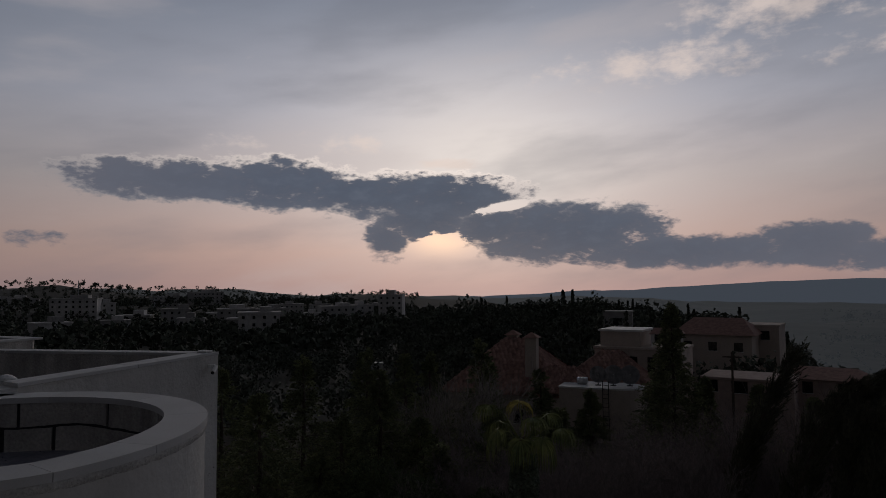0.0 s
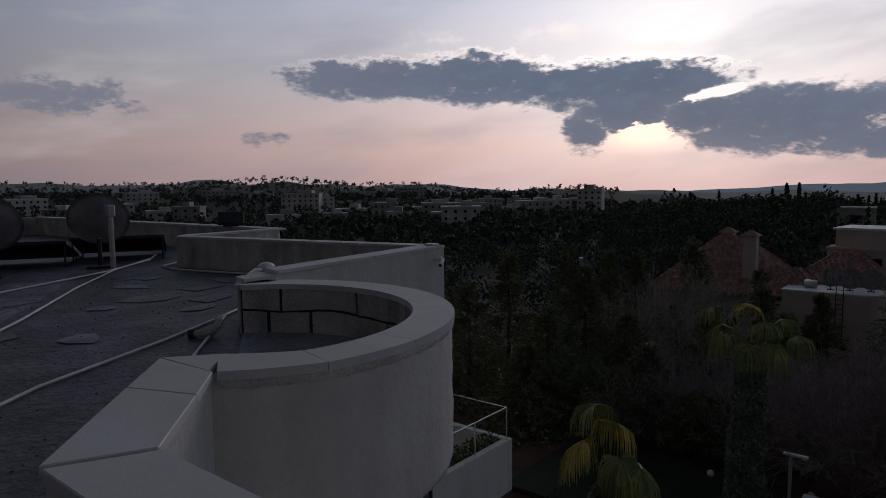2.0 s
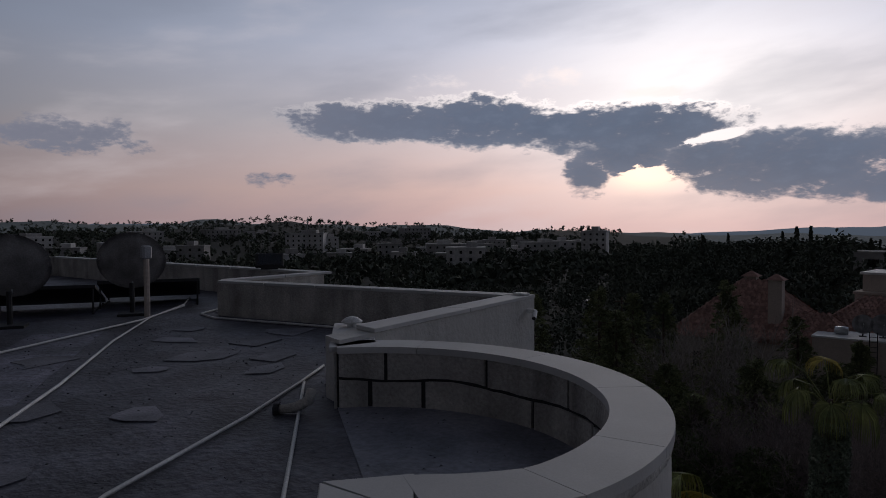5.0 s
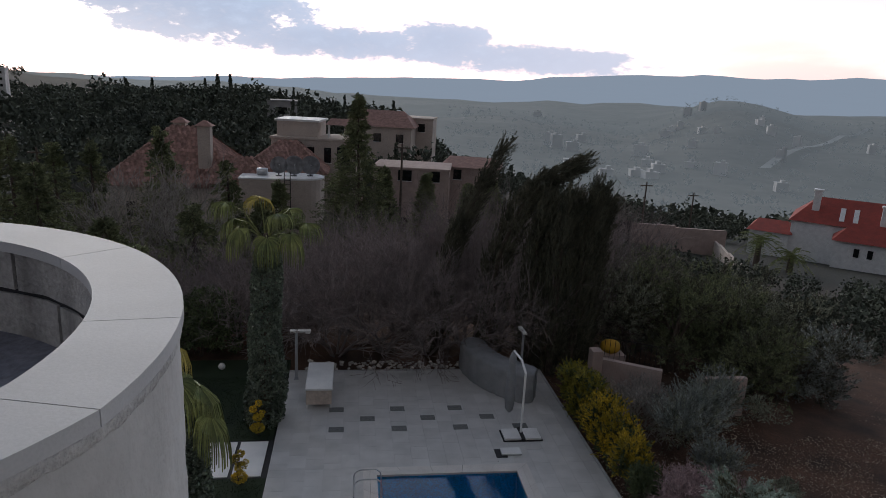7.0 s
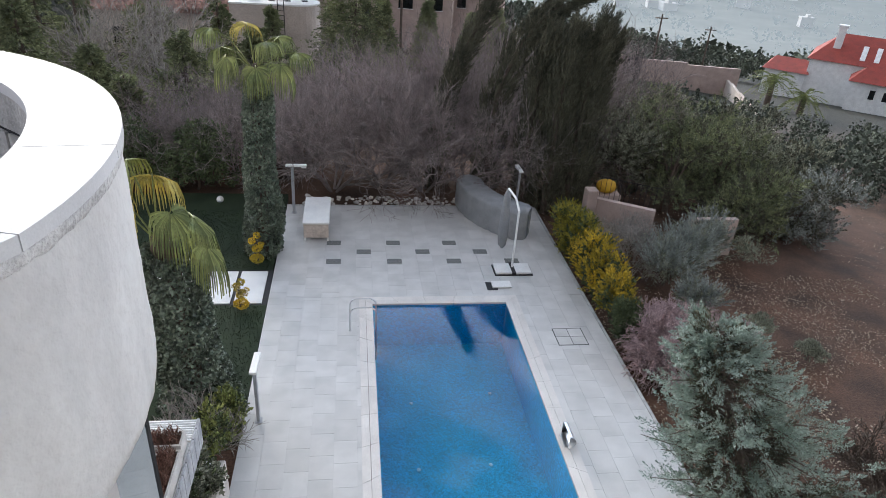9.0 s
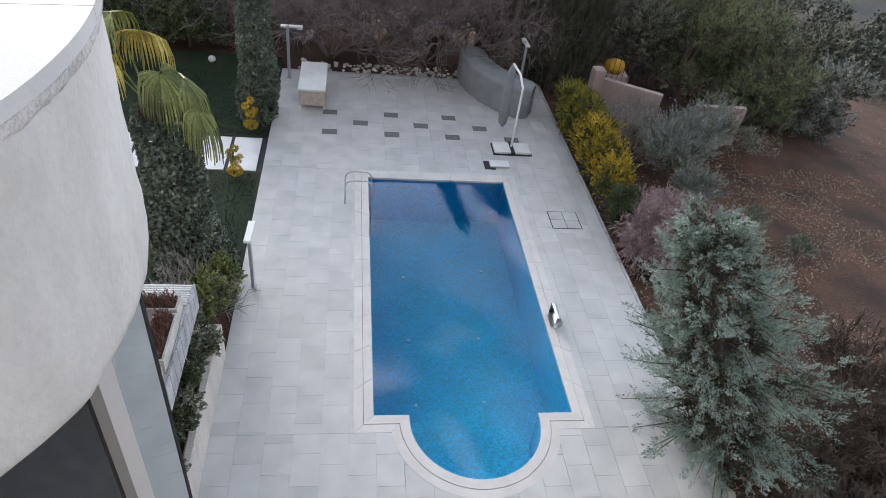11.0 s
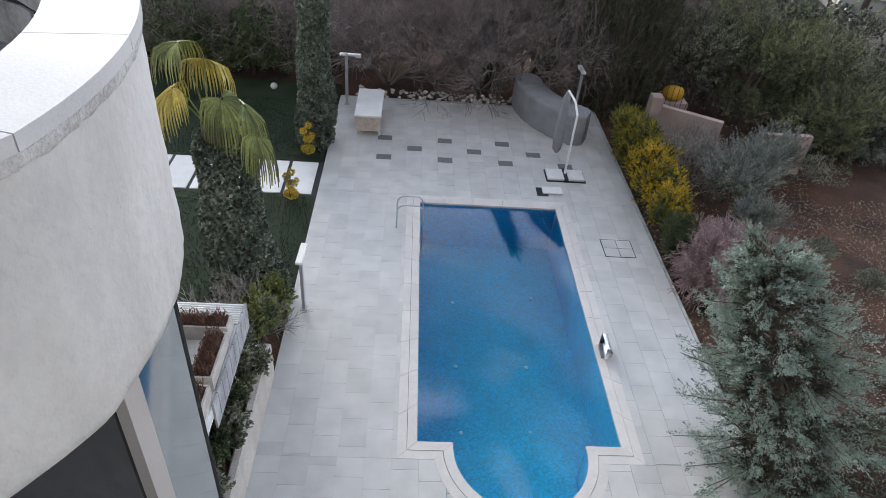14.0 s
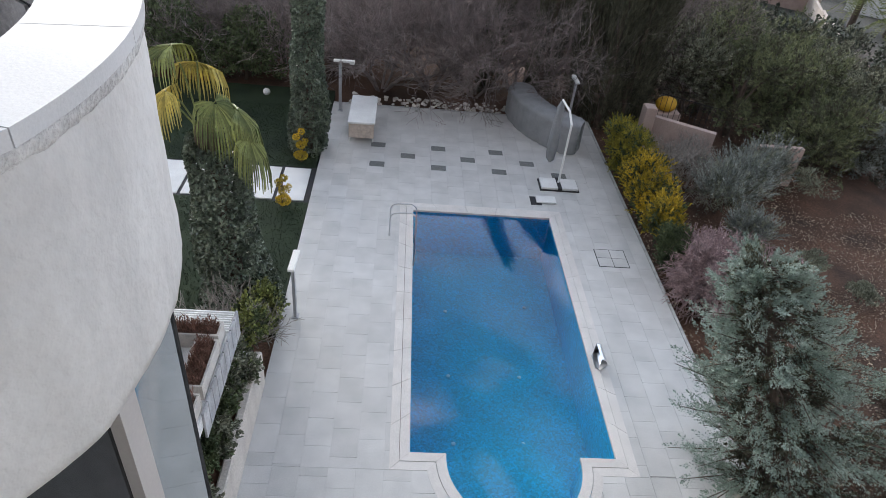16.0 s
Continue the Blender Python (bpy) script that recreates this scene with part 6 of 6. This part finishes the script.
def flat_villa(label, at, w, d, h, turn, wins, material=None, top=None, roof=None):
    t = thing("villa", label, "house", at, turn)
    mt = material or M_CREAM
    part("wall", box((-w / 2, -d / 2, -6), (w / 2, d / 2, h - .25)), mt, t)
    part("parapet", box((-w / 2 - .12, -d / 2 - .12, h - .25), (w / 2 + .12, d / 2 + .12, h), bevel=.03), mt, t)
    for x, z, ww, hh in wins:
        window(t, x, -d / 2 - .02, z, ww, hh)
    if top:
        x0, x1, th = top
        part("roof_room", box((x0, -d / 2 + .8, h), (x1, d / 2 - .4, h + th)), mt, t)
        part("roof_room_slab", box((x0 - .2, -d / 2 + .6, h + th), (x1 + .2, d / 2 - .2, h + th + .2)), M_WHITE, t)
    if roof:
        part("roof", gable(w, d, roof, .5, hip=roof), M_CLAY, t).location = (0, 0, h)
    return t


flat_villa("cream two-storey villa with a roof terrace", (-4.2, 62.5, 0), 8.6, 6.0, 4.6, -8, [(-2.0, 2.2, .7, 1.5), (-.3, 2.2, .7, 1.5), (1.4, 2.2, .7, 1.5), (3.0, 2.3, 1.3, 1.5)], None, (-3.9, .2, 1.5))
pg = thing("pergola", "tiled terrace canopy on posts", "pergola", (-1.8, 61.5, 4.6))
part("canopy", gable(3.2, 2.4, .6, .1, hip=.5), M_CLAY, pg).location = (0, 0, 1.3)
for x in (-1.4, 1.4):
    for y in (-1.0, 1.0):
        part("post", box((x - .08, y - .08, 0), (x + .08, y + .08, 1.3)), M_WHITE, pg)
flat_villa("cream villa with a low tiled roof among trees", (3.2, 84, 0), 9, 7, 4.6, -12, [(-3, 2.6, 1.0, 1.1), (0, 2.6, 1.0, 1.1), (3, 2.6, 1.0, 1.1)], None, None, 2.0)
flat_villa("white flat-roofed house beside the tiled villa", (8.0, 88, 0), 6, 6, 5.7, -12, [(-1.5, 3.8, 1.0, 1.1), (1.4, 3.8, 1.0, 1.1)], M_CREAM)
flat_villa("pinkish stone house with square windows", (5.8, 63, 0), 8.0, 6, 1.9, -10, [(-3.0, .5, .9, 1.1), (-.6, .5, 1.4, 1.1), (2.6, .5, .9, 1.1)], M_PINKWALL)
flat_villa("pinkish stone house with a low roof", (13, 67, 0), 6, 6, 1.6, -14, [(-1.4, .2, .9, 1.1), (1.6, .2, .9, 1.1)], M_PINKWALL, None, .9)
flat_villa("small white house on the wooded hill", (-13, 112, 0), 5, 5, 6.4, 5, [(0, 4.0, 1.6, 1.2)], M_FARWHITE)
flat_villa("white guard hut by the road", (-51.8, 93.4, 0), 2.0, 2.0, -2.2, 27, [(0, -4.0, .8, .9)], M_WHITE)


def red_house():
    t = thing("villa", "white villa with bright red tiled roofs and tall chimneys", "house", (69.5, 71.5, -1.0), -40)
    part("wall", box((-9, -5, -13), (9, 5, -4.2)), M_WHITE, t)
    part("roof", gable(18, 10, 3.0, .4, hip=3.0), M_REDROOF, t).location = (0, 0, -4.2)
    part("wall", box((-3.5, -9, -13), (4.5, -5, -5.4)), M_WHITE, t)
    part("roof", gable(8, 4.6, 1.5, .35, hip=1.5), M_REDROOF, t).location = (.5, -7, -5.4)
    part("wall", box((5.5, -10.5, -13), (12, -5, -7)), M_WHITE, t)
    part("roof", gable(6.6, 5.6, 1.7, .35, hip=1.6), M_REDROOF, t).location = (8.8, -7.8, -7)
    part("wall", box((-14, -5.5, -13), (-9, 2, -6.2)), M_WHITE, t)
    part("roof", gable(5.2, 7.6, 1.2, .3, hip=1.0), M_REDROOF, t).location = (-11.5, -1.8, -6.2)
    for x, y, z in ((-6.5, -2.5, .2), (1.6, -4.0, -.9)):
        c = part("chimney", box((x - .45, y - .45, -4), (x + .45, y + .45, z - .35), bevel=.02), M_WHITE, t)
        part("chimney_cap", box((x - .6, y - .6, z - .35), (x + .6, y + .6, z - .1), bevel=.03), M_WHITE, c)
    for x in (-.9, .6):
        window(t, x, -9.02, -7.3, .6, 1.1)
    window(t, 3.0, -5.05, -4.0 - 2.2, 1.2, 1.0)
    part("garage_door", box((1.2, -9.08, -12.6), (4.0, -9.0, -9.6)), M_PAVERWHITE, t)
    for x in (-3.2, -1.6, 1.8):
        part("skylight", box((-.3, -1.4, 0), (.3, 1.4, .12), pose(x, -3.2, -3.0, 31, 0, 0)), M_WHITE, t)


red_house()
w = thing("boundary_wall", "long white rendered wall stepping down the slope", "wall", kind="structure")
for i in range(6):
    a, b = i / 6, (i + 1) / 6
    x0, y0, x1, y1 = 44 - 10.5 * a, 67 - 29 * a, 44 - 10.5 * b, 67 - 29 * b
    z = -6.4 + 1.2 * a
    part("wall_length", prism([(x0, y0), (x1, y1), (x1 + .35, y1 + .1), (x0 + .35, y0 + .1)], -11, z), M_CREAM, w)
w = thing("road_wall", "pinkish stone wall along the road with a dark gate", "wall", kind="structure")
for i, (x0, x1) in enumerate(((24, 31.2), (33.4, 38.5), (38.5, 44.5))):
    part("wall_length", prism([(x0, 69 - (x0 - 24) * .22), (x1, 69 - (x1 - 24) * .22), (x1, 69.4 - (x1 - 24) * .22), (x0, 69.4 - (x0 - 24) * .22)], -11, -4.6 - .25 * i), M_PINKWALL, w)
part("gate", box((31.2, 67.2, -11), (33.4, 67.3, -4.7)), M_BLACK, w, "dark metal gate")
for x, y, z, s in ((44.5, 58, -4.6, 3.0), (46.5, 55, -5.6, 2.6)):
    t = thing("palm_tree", "date palm with a thick trunk before the white villa", "palm", (x, y, land(x, y)), group="villa palms")
    h = z - land(x, y)
    part("trunk", tube([(0, 0, -.2), (0, 0, h)], [.35, .28], 8), M_BARK, t)
    random.seed(int(x))
    spots = []
    for i in range(34):
        a, rise = random.uniform(0, 6.28), random.uniform(-.3, 1.2)
        d = Vector((math.cos(a), math.sin(a), rise)).normalized()
        for k in range(14):
            f = (k + 1) / 14
            p = d * s * f + Vector((0, 0, -.55 * s * f * f + h))
            for sg in (-1, 1):
                spots.append((p, d.cross(Vector((0, 0, 1))) * sg + d * .6 + Vector((0, 0, -.3)), .7 * s / 3, .07))
    cards("fronds", spots, M_PALM, t)


# ---------------------------------------------------------------- town, hill woods and valley
def far_house(label, az, dist, w, storeys, d=None, turn=None, material=None, wins=True, sink=1.5):
    x, y = polar(az, dist)
    d = d or w * .8
    z = land(x, y)
    t = thing("apartment_building" if storeys > 3 else "town_house", label, "building", (x, y, z), az + (turn or 0), "town houses")
    h = storeys * 3.1
    mt = material or M_FARWHITE
    part("wall", box((-w / 2, -d / 2, -sink), (w / 2, d / 2, h)), mt, t)
    part("roof", box((-w / 2 - .3, -d / 2 - .3, h), (w / 2 + .3, d / 2 + .3, h + .7)), mt, t)
    if storeys > 1:
        u0 = random.uniform(-.35, .1) * w
        part("upper_storey", box((u0, -d * .3, h + .7), (u0 + w * random.uniform(.25, .4), d * .35, h + random.uniform(2.2, 3.4))), mt, t)
    if wins:
        n = max(2, int(w / 3.6))
        for s in range(storeys):
            for k in range(n):
                o = new("window", far_window)
                o.parent = t
                o.location = (-w / 2 + (k + .5) * w / n, -d / 2 - .02, s * 3.1 + 1.0)
    return t


bm = box((-.55, -.1, 0), (.55, .1, 1.25))
far_window = bpy.data.meshes.new("window")
bm.to_mesh(far_window)
bm.free()
far_window.materials.append(M_GLASSDARK)
random.seed(51)
for az, dist, w, st in ((26.4, 400, 14.5, 5), (51.3, 470, 26, 4), (49.6, 480, 14, 3), (39.5, 380, 20, 3), (36.8, 375, 17, 3), (37.6, 290, 17, 3), (39.2, 300, 10, 2), (47.2, 400, 17, 2), (44.2, 400, 15, 3), (31.2, 390, 20, 3), (29.2, 400, 14, 3), (33.2, 385, 10, 2),
                        (58.3, 620, 30, 3), (54.7, 640, 22, 3), (56.4, 600, 20, 2), (42.0, 620, 26, 3), (45.0, 640, 24, 3), (60.5, 360, 14, 3), (62.5, 380, 16, 2), (66.0, 420, 20, 3), (69.5, 400, 16, 2), (72.0, 460, 22, 3), (35.0, 520, 18, 3), (32.6, 560, 16, 2), (28.0, 540, 16, 2), (48.6, 330, 12, 2),
                        (64.0, 560, 24, 3), (75.0, 520, 20, 2), (53.0, 330, 14, 2), (43.0, 330, 12, 2), (40.8, 460, 16, 2), (37.0, 480, 18, 2)):
    far_house("pale stone town building with a flat roof", az, dist, w, st, turn=random.uniform(-18, 18))
x, y = polar(51.2, 560)
ms = thing("radio_mast", "thin radio mast on the town's skyline", "mast", (x, y, land(x, y)))
part("mast", tube([(0, 0, 0), (0, 0, 19)], [.45, .25], 6), M_GREYMETAL, ms)
random.seed(53)
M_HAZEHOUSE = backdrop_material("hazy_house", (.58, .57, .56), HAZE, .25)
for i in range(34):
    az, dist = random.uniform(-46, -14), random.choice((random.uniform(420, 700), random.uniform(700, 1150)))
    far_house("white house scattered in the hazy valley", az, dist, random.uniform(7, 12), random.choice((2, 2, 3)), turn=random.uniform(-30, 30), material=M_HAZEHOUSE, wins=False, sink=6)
rd = []
for f in range(9):
    x, y = polar(-34 - f * .8, 620 + f * 62)
    rd.append((x, y))
bm = bmesh.new()
for (x0, y0), (x1, y1) in zip(rd, rd[1:]):
    z0, z1 = land(x0, y0) + 2.5, land(x1, y1) + 2.5
    vs = [bm.verts.new(p) for p in ((x0 - 5, y0, z0), (x0 + 5, y0, z0), (x1 + 5, y1, z1), (x1 - 5, y1, z1))]
    bm.faces.new(vs)
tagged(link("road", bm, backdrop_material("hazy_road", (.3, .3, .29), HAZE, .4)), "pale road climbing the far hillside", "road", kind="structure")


def woods(name, label, regions, material, seed, spires=.05):
    random.seed(seed)
    centre, way, size = [], [], []
    for az0, az1, d0, d1, count, h0, h1, leaves in regions:
        for _ in range(count):
            az, d = random.uniform(az0, az1), math.sqrt(random.uniform(d0 * d0, d1 * d1))
            x, y = polar(az, d)
            if (-27 < x < 15 and 45 < y < 67) or (-3 < x < 13 and 78 < y < 93) or (41 < x < 80 and 44 < y < 92):
                continue
            z, h = land(x, y), random.uniform(h0, h1) * (1.25 if random.random() < .12 else 1)
            r, tall = h * random.uniform(.28, .5), random.random() < spires and leaves > 20
            for _ in range(int(leaves * 2.4) if leaves > 34 else leaves):
                q = rnd_dir() * random.uniform(.4, 1)
                if tall:
                    f = random.random()
                    p = Vector((x + q.x * r * .45 * (1 - f), y + q.y * r * .45 * (1 - f), z + f * h * 1.15))
                else:
                    p = Vector((x + q.x * r, y + q.y * r, z + h * .48 + q.z * h * .42))
                s = h * (.26 if leaves < 15 else .34 if leaves < 35 else .105)
                centre.append(tuple(p))
                way.append((random.gauss(0, 1), random.gauss(0, 1), random.gauss(.3, 1)))
                size.append(s * random.uniform(.7, 1.3))
    t = thing(name, label, "trees", kind="stuff")
    size = np.array(size)
    leaf_mesh("crowns", np.array(centre), np.array(way), size, size * .6, material, t)


woods("hill_wood", "dark evergreen wood covering the hill", [(-9, 25, 84, 150, 380, 4.5, 7.0, 60), (-8, 8, 76, 90, 26, 5.0, 7.5, 80), (-12, -2, 64, 76, 14, 3.5, 5.0, 80), (-7, 24, 140, 185, 300, 5.0, 8.0, 90), (-4, 1, 95, 150, 40, 6, 9, 60)], M_FARLEAF, 61)
woods("town_trees", "dark trees between the houses of the town", [(18, 84, 62, 160, 420, 4, 6.5, 45), (22, 84, 160, 320, 760, 4.5, 7, 30), (22, 84, 320, 720, 1500, 5, 8.5, 20), (24, 84, 720, 1200, 1300, 5, 8, 18)], M_FARLEAF, 62, .02)
woods("slope_trees", "dark trees and scrub on the slope towards the valley", [(-46, -12, 92, 128, 100, 4, 6.5, 60), (-60, -8, 128, 300, 250, 4, 7, 26), (-24, -6, 48, 62, 26, 2.5, 4, 60), (-50, -20, 36, 62, 120, 1.3, 3.0, 80)], M_FARLEAF, 63)
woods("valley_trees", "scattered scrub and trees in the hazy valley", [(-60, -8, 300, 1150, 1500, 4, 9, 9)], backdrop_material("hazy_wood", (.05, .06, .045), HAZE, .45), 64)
for x, y, h in ((36.5, 71, 7.5), (47, 78, 7.5), (-29.5, 57, 6.5), (4.0, 56, 8.0)):
    t = thing("utility_pole", "slim wooden utility pole with a cross arm", "pole", (x, y, land(x, y)), group="utility poles")
    part("pole", tube([(0, 0, -.3), (0, 0, h)], [.14, .09], 6), M_BARK, t)
    part("cross_arm", box((-.8, -.06, h - .5), (.8, .06, h - .38)), M_BARK, t)

# ---------------------------------------------------------------- deck tiles
random.seed(71)
TW, TL = .50, .64
tile_meshes = {}


def tile(x0, y0, x1, y1, plan=None, material=None):
    key = None if plan else (round(x1 - x0, 3), round(y1 - y0, 3), material)
    if key in tile_meshes:
        o = new("deck_tile", tile_meshes[key])
        o.location = (x0, y0, 0)
        o.parent = deck
        return
    w, l = x1 - x0, y1 - y0
    bm = prism([(p[0] - x0, p[1] - y0) for p in plan], -.03, 0) if plan else box((.002, .002, -.03), (w - .002, l - .002, 0))
    o = link("deck_tile", bm, material or M_DECK, deck)
    o.location = (x0, y0, random.uniform(-.0005, .0005))
    if key:
        tile_meshes[key] = o.data


def lay(xa, xb, ya, yb, joined=None):
    col = 0
    x = DECK[0]
    while x < xb:
        x1 = x + TW
        a, b = max(x, xa), min(x1, xb)
        if b - a > .03:
            y = DECK[2] + (col * .41 % TL) - TL
            while y < yb:
                c, d = max(y, ya), min(y + TL, yb)
                if d - c > .03:
                    q = Vector(((a + b) / 2 - P_ARC[0], (c + d) / 2 - P_ARC[1]))
                    if joined:
                        add_box(joined, (a + .002, c + .002, -.03), (b - .002, d - .002, random.uniform(-.0005, .0005)))
                    elif q.length < P_ARC[2] + .75 and (c + d) / 2 < -EDGE:
                        n = q.normalized()
                        plan = clip_plan([(a + .003, c + .003), (b - .003, c + .003), (b - .003, d - .003), (a + .003, d - .003)], (P_ARC[0] + n.x * 1.5, P_ARC[1] + n.y * 1.5, n.x, n.y))
                        if len(plan) > 2:
                            tile(a, c, b, d, plan)
                    else:
                        tile(a, c, b, d)
                y += TL
        x, col = x1, col + 1


rows_behind = bmesh.new()
lay(DECK[0], DECK[1], 8.2 + EDGE, DECK[3], rows_behind)
part("deck_tiles", rows_behind, M_DECKFAR, deck)["kind"] = "stuff"
lay(DECK[0], -EDGE, -EDGE, 8.2 + EDGE)
lay(4 + EDGE, DECK[1], -EDGE, 8.2 + EDGE)
lay(DECK[0], DECK[1], -4.4, -EDGE)
for x, y in DARK:
    o = link("pebble_tile", box((-.235, -.155, -.02), (.235, .155, .005), bevel=.004), M_DARKTILE, deck)
    o.location = (x, y, 0)
